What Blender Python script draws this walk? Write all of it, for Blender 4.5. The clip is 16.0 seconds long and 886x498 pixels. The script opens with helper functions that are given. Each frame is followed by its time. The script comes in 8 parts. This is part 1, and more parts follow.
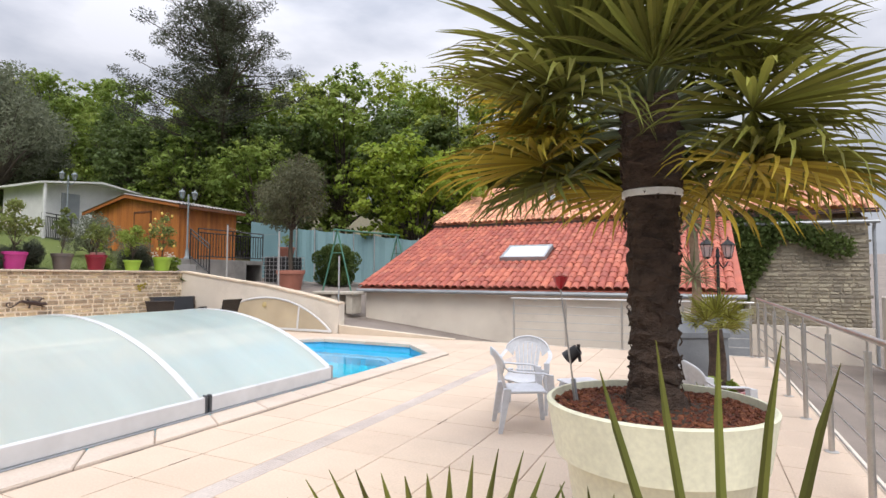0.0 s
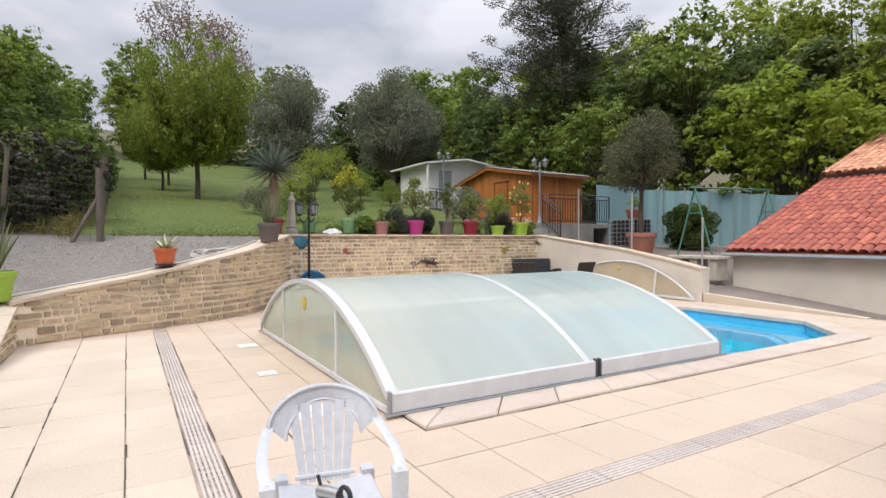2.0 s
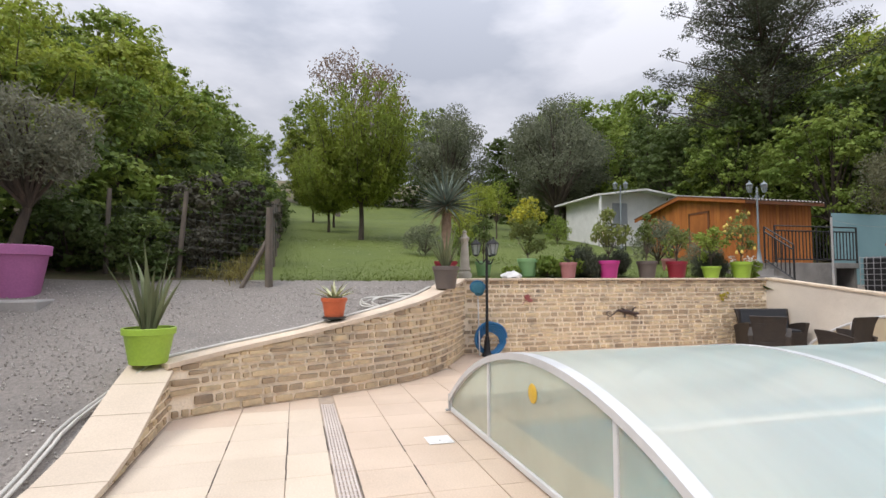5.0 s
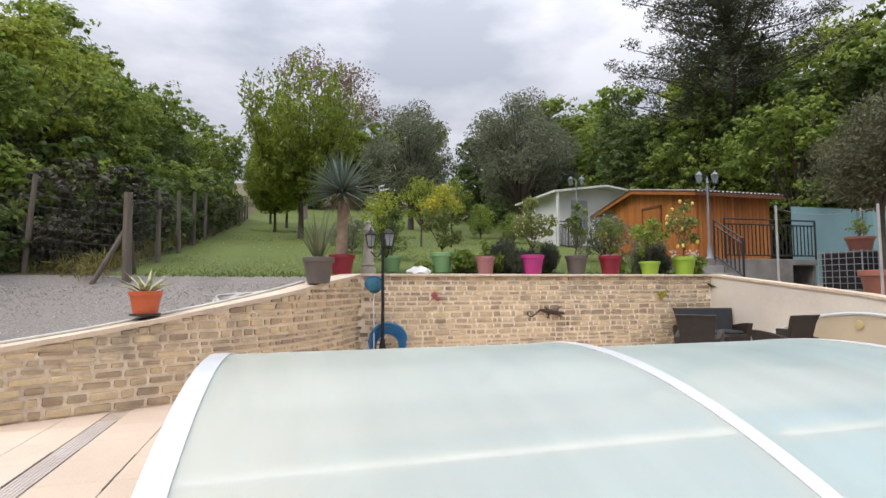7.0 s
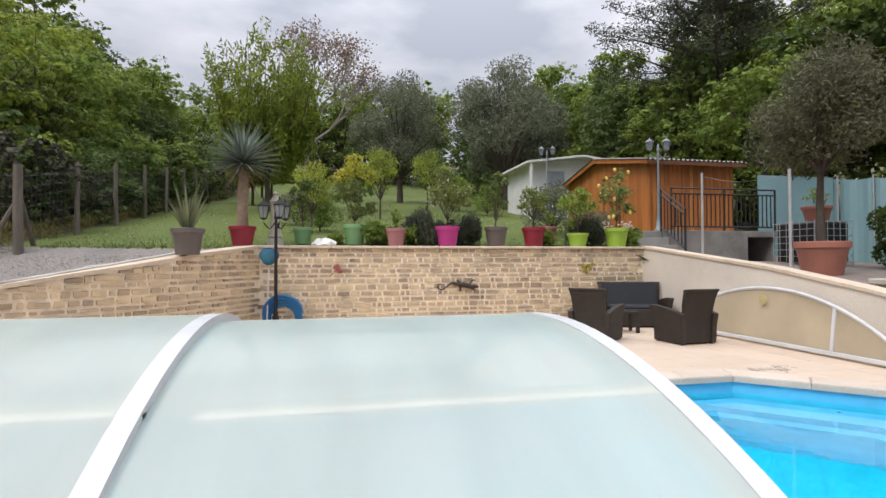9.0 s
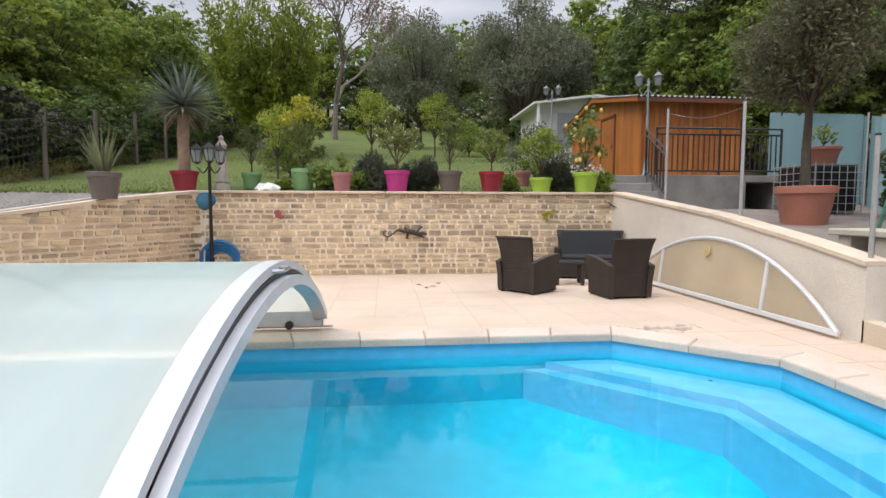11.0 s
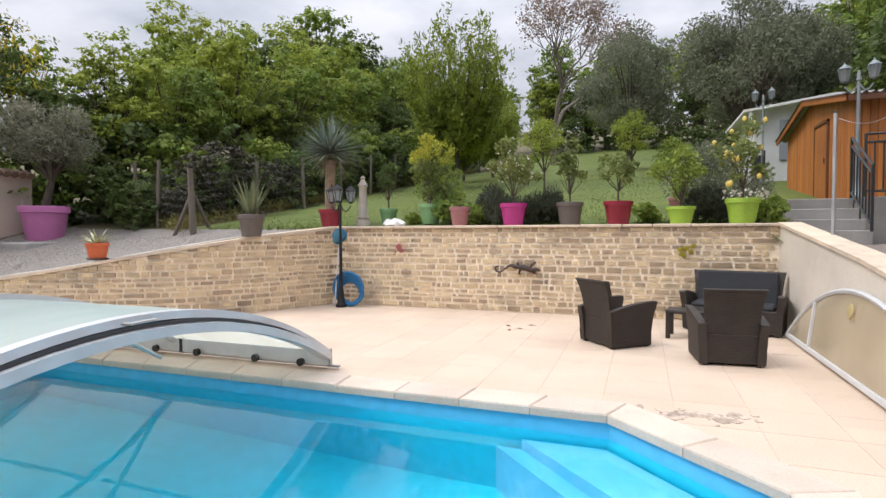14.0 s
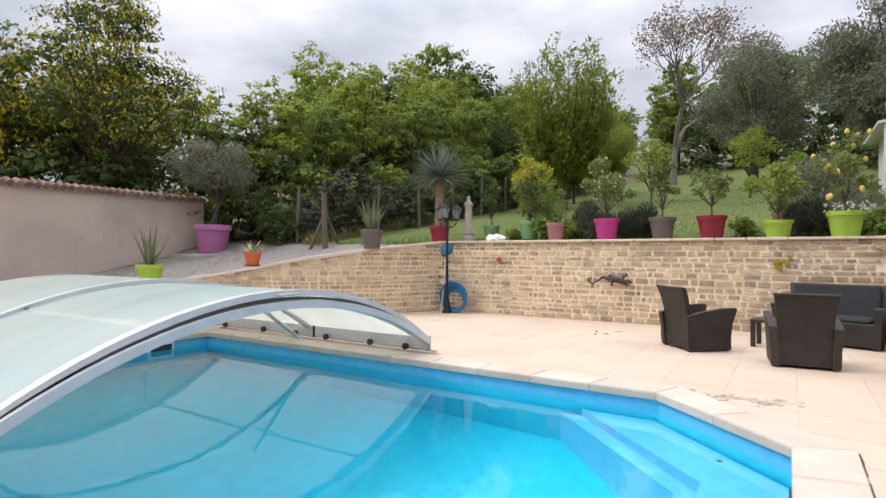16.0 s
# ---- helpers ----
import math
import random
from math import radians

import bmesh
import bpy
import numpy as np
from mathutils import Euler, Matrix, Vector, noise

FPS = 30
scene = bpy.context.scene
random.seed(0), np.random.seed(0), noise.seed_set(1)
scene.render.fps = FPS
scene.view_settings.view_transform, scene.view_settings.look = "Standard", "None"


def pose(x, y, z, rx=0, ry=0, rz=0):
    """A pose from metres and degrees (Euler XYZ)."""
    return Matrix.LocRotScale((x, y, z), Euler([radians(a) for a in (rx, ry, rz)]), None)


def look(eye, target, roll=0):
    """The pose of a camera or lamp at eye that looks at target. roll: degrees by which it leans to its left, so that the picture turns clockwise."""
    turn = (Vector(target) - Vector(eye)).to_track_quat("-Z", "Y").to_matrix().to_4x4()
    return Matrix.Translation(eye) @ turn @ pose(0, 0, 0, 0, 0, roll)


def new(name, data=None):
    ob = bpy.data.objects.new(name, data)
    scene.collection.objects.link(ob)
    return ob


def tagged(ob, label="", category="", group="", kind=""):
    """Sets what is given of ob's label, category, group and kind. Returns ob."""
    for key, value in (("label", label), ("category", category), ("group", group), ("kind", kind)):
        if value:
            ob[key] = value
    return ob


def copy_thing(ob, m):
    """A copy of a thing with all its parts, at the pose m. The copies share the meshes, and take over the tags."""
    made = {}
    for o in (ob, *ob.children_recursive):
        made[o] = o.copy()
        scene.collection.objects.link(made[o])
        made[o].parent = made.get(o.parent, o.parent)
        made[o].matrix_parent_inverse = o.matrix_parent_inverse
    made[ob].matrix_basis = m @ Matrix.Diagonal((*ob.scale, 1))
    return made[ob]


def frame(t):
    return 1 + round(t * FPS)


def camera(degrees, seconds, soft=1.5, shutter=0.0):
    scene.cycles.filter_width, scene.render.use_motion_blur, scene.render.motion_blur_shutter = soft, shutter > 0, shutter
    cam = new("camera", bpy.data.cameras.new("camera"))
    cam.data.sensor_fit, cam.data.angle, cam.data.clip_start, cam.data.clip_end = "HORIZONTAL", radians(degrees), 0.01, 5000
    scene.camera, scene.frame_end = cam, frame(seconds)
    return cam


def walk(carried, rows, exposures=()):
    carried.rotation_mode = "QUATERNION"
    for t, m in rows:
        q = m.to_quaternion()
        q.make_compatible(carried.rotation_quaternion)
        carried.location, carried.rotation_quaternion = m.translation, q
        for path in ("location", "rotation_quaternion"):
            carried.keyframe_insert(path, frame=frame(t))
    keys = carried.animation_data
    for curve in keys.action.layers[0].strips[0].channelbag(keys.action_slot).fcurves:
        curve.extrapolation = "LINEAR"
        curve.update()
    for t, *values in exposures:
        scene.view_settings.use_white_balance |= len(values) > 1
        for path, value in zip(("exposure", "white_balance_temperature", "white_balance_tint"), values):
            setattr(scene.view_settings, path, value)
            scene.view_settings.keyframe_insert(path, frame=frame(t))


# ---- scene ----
cam = camera(79.0, 16.0)
METRES, EYE, TILT, LEAN, TURN = 14.6, 1.5, 0.0, 0.0, 25.3
ROWS = [
    (0.0, 0.0, 0.0, 0.0, -0.01, 2.98, -0.15),
    (0.5, -0.0115, 0.0037, 0.0002, 10.18, 1.69, -0.09),
    (1.0, -0.021, 0.0049, -0.0008, 18.92, 0.48, -0.03),
    (1.5, -0.0314, 0.0083, -0.0022, 26.91, -0.48, 0.08),
    (2.0, -0.0459, 0.0138, -0.0003, 34.24, -0.94, 0.14),
    (2.5, -0.0642, 0.0214, 0.0038, 40.53, -0.77, 0.17),
    (3.0, -0.0913, 0.0235, 0.005, 45.15, -0.08, 0.16),
    (3.5, -0.1208, 0.0278, 0.0081, 47.93, 0.98, 0.12),
    (4.0, -0.1514, 0.0422, 0.0116, 49.19, 2.06, 0.08),
    (6.5, -0.2069, 0.2109, -0.002, 49.05, 4.02, 0.23),
    (7.0, -0.1849, 0.2552, -0.0061, 49.06, 3.94, 0.24),
    (7.5, -0.1622, 0.2944, -0.0053, 49.56, 3.73, 0.24),
    (8.0, -0.1374, 0.3314, -0.0057, 50.45, 3.28, 0.21),
    (8.5, -0.1152, 0.3681, -0.0072, 51.52, 2.46, 0.19),
    (9.0, -0.0897, 0.4056, -0.0096, 52.56, 1.22, 0.14),
    (9.5, -0.0688, 0.4439, -0.0134, 53.51, -0.39, 0.11),
    (12.0, -0.0231, 0.6132, -0.0101, 65.36, -6.44, 0.1),
    (12.5, -0.0229, 0.6436, -0.0074, 70.83, -6.46, 0.12),
    (13.0, -0.0156, 0.6723, -0.0032, 76.32, -5.65, 0.2),
    (13.5, -0.0049, 0.7022, 0.0004, 80.99, -4.03, 0.24),
    (14.0, 0.0023, 0.7295, 0.0032, 84.97, -1.9, 0.25),
    (14.5, 0.0156, 0.7465, 0.001, 88.61, 0.1, 0.17),
    (15.0, 0.0323, 0.7522, -0.0039, 92.0, 1.31, -0.0),
    (15.5, 0.0538, 0.7537, -0.0089, 95.1, 1.44, -0.17),
    (16.0, 0.0768, 0.7558, -0.0124, 97.48, 0.67, -0.26),
]
walk(cam, [(t, pose(0, 0, EYE, TILT, LEAN, TURN) @ pose(METRES * x, METRES * y, METRES * z, 90 + pitch, roll, yaw)) for t, x, y, z, yaw, pitch, roll in ROWS],
     [(0.0, 0.40), (0.7, 0.41), (2.5, 0.25), (4.0, 0.26), (7.0, 0.34), (9.5, 0.30), (12.5, 0.44), (15.0, 0.47), (16.0, 0.44)])

# ---- world and sun: a bright overcast sky with soft clouds ----
SUN_EL, SUN_AZ = 52.0, 150.0
world = bpy.data.worlds.new("overcast_sky")
scene.world = world
world.use_nodes = True
wt = world.node_tree
wt.nodes.clear()
w_out = wt.nodes.new("ShaderNodeOutputWorld")
w_bg = wt.nodes.new("ShaderNodeBackground")
w_sky = wt.nodes.new("ShaderNodeTexSky")
w_sky.sky_type = "NISHITA"
w_sky.sun_disc = False
w_sky.sun_elevation, w_sky.sun_rotation = radians(SUN_EL), radians(SUN_AZ)
w_sky_dim = wt.nodes.new("ShaderNodeVectorMath")
w_sky_dim.operation = "SCALE"
w_sky_dim.inputs["Scale"].default_value = 0.10
w_co = wt.nodes.new("ShaderNodeTexCoord")
w_sep = wt.nodes.new("ShaderNodeSeparateXYZ")
w_up = wt.nodes.new("ShaderNodeMapRange")
w_up.inputs["From Min"].default_value, w_up.inputs["From Max"].default_value = 0.0, 1.0
w_up.inputs["To Min"].default_value, w_up.inputs["To Max"].default_value = 0.52, 2.75
w_map = wt.nodes.new("ShaderNodeMapping")
w_map.inputs["Scale"].default_value = (1.6, 1.6, 4.2)
w_noise = wt.nodes.new("ShaderNodeTexNoise")
w_noise.inputs["Scale"].default_value, w_noise.inputs["Detail"].default_value = 1.7, 7.0
w_noise.inputs["Roughness"].default_value = 0.52
w_ramp = wt.nodes.new("ShaderNodeValToRGB")
w_ramp.color_ramp.elements[0].position, w_ramp.color_ramp.elements[0].color = 0.37, (0.55, 0.58, 0.675, 1)
w_ramp.color_ramp.elements[1].position, w_ramp.color_ramp.elements[1].color = 0.58, (0.90, 0.905, 0.985, 1)
w_mul = wt.nodes.new("ShaderNodeVectorMath")
w_mul.operation = "SCALE"
w_mix = wt.nodes.new("ShaderNodeMix")
w_mix.data_type = "RGBA"
w_mix.inputs["Factor"].default_value = 0.92
wt.links.new(w_co.outputs["Generated"], w_sep.inputs[0])
wt.links.new(w_co.outputs["Generated"], w_map.inputs["Vector"])
wt.links.new(w_map.outputs[0], w_noise.inputs["Vector"])
wt.links.new(w_noise.outputs[0], w_ramp.inputs[0])
w_pow = wt.nodes.new("ShaderNodeMath")
w_pow.operation = "MULTIPLY"
wt.links.new(w_sep.outputs["Z"], w_pow.inputs[0])
wt.links.new(w_sep.outputs["Z"], w_pow.inputs[1])
wt.links.new(w_pow.outputs[0], w_up.inputs["Value"])
wt.links.new(w_ramp.outputs[0], w_mul.inputs[0])
wt.links.new(w_up.outputs[0], w_mul.inputs["Scale"])
wt.links.new(w_sky.outputs[0], w_sky_dim.inputs[0])
wt.links.new(w_sky_dim.outputs[0], w_mix.inputs["A"])
wt.links.new(w_mul.outputs[0], w_mix.inputs["B"])
wt.links.new(w_mix.outputs["Result"], w_bg.inputs["Color"])
wt.links.new(w_bg.outputs[0], w_out.inputs[0])
w_bg.inputs["Strength"].default_value = 1.0

sun = new("sun", bpy.data.lights.new("sun", "SUN"))
sun.data.energy, sun.data.angle, sun.data.color = 1.5, radians(25), (1.0, 0.95, 0.88)
sun.matrix_world = look((0, 0, 30), (-14 * math.sin(radians(SUN_AZ)), -14 * math.cos(radians(SUN_AZ)), 30 - 14 * math.tan(radians(SUN_EL))))
scene.view_settings.exposure = 0.35


# ---- materials ----
def material(name, c1, c2=None, scale=3.0, rough=0.6, fine=40.0, bump=0.15, metal=0.0, piece=0.0, island=0.0, stain=None,
             stain_amount=0.5, stain_scale=0.7, transmission=0.0, translucent=0.0, spec=0.5, stretch=(1, 1, 1)):
    """Two-scale noise between two colours, with fine relief; piece and island vary the value per object or per loose piece."""
    m = bpy.data.materials.new(name)
    m.use_nodes = True
    t = m.node_tree
    n, link = t.nodes, t.links
    b = n["Principled BSDF"]
    geo = n.new("ShaderNodeNewGeometry")
    mp = n.new("ShaderNodeMapping")
    mp.inputs["Scale"].default_value = stretch
    link.new(geo.outputs["Position"], mp.inputs["Vector"])
    big = n.new("ShaderNodeTexNoise")
    big.inputs["Scale"].default_value, big.inputs["Detail"].default_value = scale, 5.0
    small = n.new("ShaderNodeTexNoise")
    small.inputs["Scale"].default_value, small.inputs["Detail"].default_value = fine, 4.0
    link.new(mp.outputs[0], big.inputs["Vector"])
    link.new(mp.outputs[0], small.inputs["Vector"])
    c2 = c2 or tuple(0.8 * v for v in c1)
    mix = n.new("ShaderNodeMix")
    mix.data_type = "RGBA"
    mix.inputs["A"].default_value, mix.inputs["B"].default_value = (*c1, 1), (*c2, 1)
    ramp = n.new("ShaderNodeMapRange")
    ramp.inputs["From Min"].default_value, ramp.inputs["From Max"].default_value = 0.32, 0.68
    link.new(big.outputs[0], ramp.inputs["Value"])
    link.new(ramp.outputs[0], mix.inputs["Factor"])
    colour = mix.outputs["Result"]
    if stain:
        sn = n.new("ShaderNodeTexNoise")
        sn.inputs["Scale"].default_value, sn.inputs["Detail"].default_value, sn.inputs["Roughness"].default_value = stain_scale, 8.0, 0.68
        link.new(geo.outputs["Position"], sn.inputs["Vector"])
        sr = n.new("ShaderNodeMapRange")
        sr.inputs["From Min"].default_value, sr.inputs["From Max"].default_value = 0.54, 0.74
        sr.inputs["To Max"].default_value = stain_amount
        link.new(sn.outputs[0], sr.inputs["Value"])
        sm = n.new("ShaderNodeMix")
        sm.data_type = "RGBA"
        link.new(sr.outputs[0], sm.inputs["Factor"])
        link.new(colour, sm.inputs["A"])
        sm.inputs["B"].default_value = (*stain, 1)
        colour = sm.outputs["Result"]
    hsv = n.new("ShaderNodeHueSaturation")
    link.new(colour, hsv.inputs["Color"])
    grain = n.new("ShaderNodeMapRange")
    grain.inputs["To Min"].default_value, grain.inputs["To Max"].default_value = 0.82, 1.18
    link.new(small.outputs[0], grain.inputs["Value"])
    value = grain.outputs[0]
    for amount, node, socket in ((piece, "ShaderNodeObjectInfo", "Random"), (island, "ShaderNodeNewGeometry", "Random Per Island")):
        if amount:
            r = n.new(node)
            mr = n.new("ShaderNodeMapRange")
            mr.inputs["To Min"].default_value, mr.inputs["To Max"].default_value = 1 - amount, 1 + amount
            link.new(r.outputs[socket], mr.inputs["Value"])
            mu = n.new("ShaderNodeMath")
            mu.operation = "MULTIPLY"
            link.new(value, mu.inputs[0])
            link.new(mr.outputs[0], mu.inputs[1])
            value = mu.outputs[0]
            hu = n.new("ShaderNodeMath")
            hu.operation = "MULTIPLY_ADD"
            link.new(r.outputs[socket], hu.inputs[0])
            hu.inputs[1].default_value, hu.inputs[2].default_value = 0.05 * amount, 0.5 - 0.025 * amount
            link.new(hu.outputs[0], hsv.inputs["Hue"])
    link.new(value, hsv.inputs["Value"])
    link.new(hsv.outputs[0], b.inputs["Base Color"])
    b.inputs["Roughness"].default_value, b.inputs["Metallic"].default_value = rough, metal
    b.inputs["Specular IOR Level"].default_value = spec
    b.inputs["Transmission Weight"].default_value = transmission
    if bump:
        bp = n.new("ShaderNodeBump")
        bp.inputs["Strength"].default_value, bp.inputs["Distance"].default_value = bump, 0.02
        link.new(small.outputs[0], bp.inputs["Height"])
        link.new(bp.outputs[0], b.inputs["Normal"])
    if translucent:
        tr = n.new("ShaderNodeBsdfTranslucent")
        ms = n.new("ShaderNodeMixShader")
        ms.inputs[0].default_value = translucent
        link.new(hsv.outputs[0], tr.inputs["Color"])
        link.new(b.outputs[0], ms.inputs[1])
        link.new(tr.outputs[0], ms.inputs[2])
        link.new(ms.outputs[0], n["Material Output"].inputs["Surface"])
    return m


def leaf_material(name, c1, c2, island=0.30, translucent=0.45, scale=0.6):
    return material(name, c1, c2, scale=scale, rough=0.6, fine=6, bump=0, island=island, translucent=translucent, spec=0.25)


SLAB = material("sandstone_slab", (0.58, 0.462, 0.360), (0.525, 0.412, 0.315), scale=1.2, rough=0.75, fine=60, bump=0.12, piece=0.035, stain=(0.40, 0.33, 0.26), stain_amount=0.45, stain_scale=0.8)
SLAB_PALE = material("pale_concrete_slab", (0.60, 0.505, 0.40), (0.54, 0.45, 0.35), scale=1.4, rough=0.75, fine=60, bump=0.12, piece=0.05, stain=(0.5, 0.43, 0.36), stain_amount=0.4)
JOINT_PALE = material("sandy_joint", (0.53, 0.42, 0.325), (0.45, 0.355, 0.275), scale=4, rough=0.9, fine=30, bump=0.3)
JOINT = material("dark_joint", (0.29, 0.235, 0.19), (0.50, 0.405, 0.315), scale=2.2, rough=0.9, fine=30, bump=0.3)
COPING = material("pale_coping_stone", (0.585, 0.492, 0.41), (0.51, 0.42, 0.345), scale=2.2, rough=0.7, fine=45, bump=0.15, piece=0.06, stain=(0.42, 0.36, 0.3), stain_amount=0.5, stain_scale=1.6)
GRIME = material("black_joint_grime", (0.055, 0.045, 0.04), (0.16, 0.13, 0.105), scale=3, rough=0.95, fine=40, bump=0.2)
WALL_CAP = material("mortar_wall_cap", (0.66, 0.54, 0.41), (0.54, 0.44, 0.34), scale=2.5, rough=0.85, fine=30, bump=0.3, stain=(0.24, 0.21, 0.17), stain_amount=0.6, stain_scale=1.8)
STONE = material("limestone_block", (0.56, 0.42, 0.255), (0.39, 0.305, 0.205), scale=5, rough=0.9, fine=30, bump=0.35, piece=0.30, island=0.0, stain=(0.13, 0.11, 0.09), stain_amount=0.75, stain_scale=1.3)
STONE_MANY = material("limestone_blocks", (0.56, 0.42, 0.255), (0.39, 0.305, 0.205), scale=5, rough=0.9, fine=30, bump=0.35, island=0.30, stain=(0.13, 0.11, 0.09), stain_amount=0.75, stain_scale=1.3)
MORTAR = material("sandy_mortar", (0.95, 0.83, 0.66), (0.88, 0.75, 0.585), scale=3, rough=0.95, fine=35, bump=0.5, stain=(0.16, 0.14, 0.115), stain_amount=0.75, stain_scale=1.1)
RENDER_WALL = material("cream_wall_render", (0.66, 0.60, 0.52), (0.58, 0.52, 0.45), scale=1.1, rough=0.9, fine=55, bump=0.2, stain=(0.40, 0.35, 0.30), stain_amount=0.4, stain_scale=0.9)
PINK_RENDER = material("pinkish_wall_render", (0.56, 0.46, 0.39), (0.46, 0.38, 0.33), scale=0.9, rough=0.9, fine=50, bump=0.2, stain=(0.30, 0.27, 0.25), stain_amount=0.6, stain_scale=0.6)
GRASS = material("lawn_grass", (0.104, 0.136, 0.020), (0.074, 0.103, 0.016), scale=0.5, rough=0.9, fine=22, bump=0.9, stain=(0.13, 0.15, 0.05), stain_amount=0.5, stain_scale=1.7)
GRAVEL = material("grey_gravel", (0.175, 0.156, 0.139), (0.275, 0.248, 0.223), scale=26, rough=0.9, fine=55, bump=1.0, stain=(0.10, 0.095, 0.09), stain_amount=0.6, stain_scale=0.5)
LITTER = material("leaf_litter_ground", (0.14, 0.105, 0.06), (0.08, 0.085, 0.035), scale=2.5, rough=0.95, fine=25, bump=0.8)
YARD = material("worn_concrete_yard", (0.25, 0.21, 0.18), (0.18, 0.15, 0.13), scale=0.9, rough=0.9, fine=30, bump=0.4, stain=(0.15, 0.12, 0.1), stain_amount=0.6)
CONCRETE = material("grey_concrete", (0.36, 0.34, 0.32), (0.27, 0.26, 0.25), scale=1.8, rough=0.9, fine=35, bump=0.3, stain=(0.15, 0.14, 0.13), stain_amount=0.5)
# a darker concrete for the shed base and the landing
DARK_CONCRETE = material("dark_grey_concrete", (0.29, 0.275, 0.255), (0.19, 0.18, 0.17), scale=1.6, rough=0.9, fine=35, bump=0.3, stain=(0.06, 0.06, 0.055), stain_amount=0.6)
LINER = material("blue_pool_liner", (0.008, 0.50, 0.69), (0.012, 0.54, 0.73), scale=0.6, rough=0.4, fine=8, bump=0.02)
LINER_PALE = material("pale_blue_liner", (0.10, 0.47, 0.72), (0.12, 0.50, 0.75), scale=0.8, rough=0.35, fine=8, bump=0.02)
WHITE_ALU = material("white_lacquered_aluminium", (0.585, 0.59, 0.60), (0.53, 0.535, 0.545), scale=1.5, rough=0.35, fine=6, bump=0)
GREY_SEAL = material("dark_rubber_seal", (0.035, 0.04, 0.045), (0.06, 0.065, 0.07), rough=0.7, bump=0.1)
STEEL = material("brushed_stainless_steel", (0.55, 0.54, 0.52), (0.45, 0.44, 0.43), scale=6, rough=0.32, fine=90, bump=0.05, metal=0.9)
BLACK_IRON = material("black_painted_iron", (0.018, 0.018, 0.02), (0.03, 0.03, 0.03), rough=0.45, bump=0.1)
BLACK_ALU = material("black_cast_aluminium", (0.014, 0.014, 0.016), (0.02, 0.02, 0.022), rough=0.55, bump=0.05, spec=0.25)
GREY_IRON = material("grey_green_painted_iron", (0.22, 0.25, 0.27), (0.17, 0.2, 0.21), rough=0.5, bump=0.1)
GALV = material("galvanised_tube", (0.50, 0.50, 0.50), (0.4, 0.4, 0.4), scale=4, rough=0.45, metal=0.6, bump=0.05)
WOOD_SHED = material("orange_stained_boards", (0.46, 0.165, 0.035), (0.36, 0.122, 0.027), scale=2.0, rough=0.55, fine=14, bump=0.2, piece=0.16, stretch=(4, 4, 0.5), stain=(0.17, 0.055, 0.015), stain_amount=0.45)
WOOD_DARK = material("dark_red_brown_timber", (0.16, 0.06, 0.025), (0.11, 0.045, 0.02), scale=2, rough=0.6, fine=14, bump=0.2)
POST_WOOD = material("weathered_grey_post", (0.165, 0.138, 0.11), (0.11, 0.092, 0.074), scale=5, rough=0.9, fine=25, bump=0.5, stretch=(3, 3, 0.5))
WHITE_PAINT = material("white_painted_boards", (0.70, 0.70, 0.69), (0.60, 0.60, 0.59), scale=2, rough=0.6, fine=25, bump=0.1, stain=(0.4, 0.4, 0.38), stain_amount=0.3)
RESIN = material("white_garden_resin", (0.54, 0.55, 0.58), (0.50, 0.51, 0.54), scale=3, rough=0.38, fine=30, bump=0.03, stain=(0.6, 0.58, 0.55), stain_amount=0.2)
COVER_GREY = material("slate_grey_fabric", (0.17, 0.185, 0.20), (0.13, 0.14, 0.155), scale=3, rough=0.8, fine=90, bump=0.3)
WICKER = material("dark_brown_wicker", (0.036, 0.026, 0.020), (0.022, 0.016, 0.013), scale=6, rough=0.55, fine=60, bump=0.5)
CUSHION = material("charcoal_cushion_fabric", (0.028, 0.030, 0.036), (0.022, 0.024, 0.028), scale=5, rough=0.9, fine=150, bump=0.3)
ROOF_RED = material("red_clay_tile", (0.43, 0.125, 0.082), (0.33, 0.092, 0.066), scale=3, rough=0.8, fine=30, bump=0.3, piece=0.22, stain=(0.50, 0.30, 0.20), stain_amount=0.4, stain_scale=3)
ROOF_RED_MANY = material("red_clay_tiles", (0.43, 0.125, 0.082), (0.33, 0.092, 0.066), scale=3, rough=0.8, fine=30, bump=0.3, island=0.22, stain=(0.50, 0.30, 0.20), stain_amount=0.4, stain_scale=3)
ROOF_OLD = material("faded_orange_clay_tiles", (0.66, 0.34, 0.21), (0.54, 0.25, 0.15), scale=2.5, rough=0.85, fine=30, bump=0.35, island=0.28, stain=(0.30, 0.24, 0.19), stain_amount=0.45, stain_scale=1.5)
WALL_TILE = material("weathered_brown_clay_tiles", (0.30, 0.19, 0.14), (0.2, 0.135, 0.11), scale=3, rough=0.9, fine=30, bump=0.35, island=0.3, stain=(0.16, 0.14, 0.12), stain_amount=0.5, stain_scale=2)
OLD_STONE = material("old_rubble_wall", (0.40, 0.35, 0.26), (0.28, 0.25, 0.2), scale=2.4, rough=0.95, fine=14, bump=0.9, stain=(0.18, 0.16, 0.13), stain_amount=0.6, stain_scale=1.1)
ZINC = material("grey_zinc", (0.34, 0.36, 0.38), (0.28, 0.3, 0.32), rough=0.45, metal=0.5, bump=0.05)
SKYLIGHT = material("skylight_glass", (0.55, 0.60, 0.62), (0.5, 0.55, 0.58), scale=1, rough=0.08, bump=0, spec=0.9)
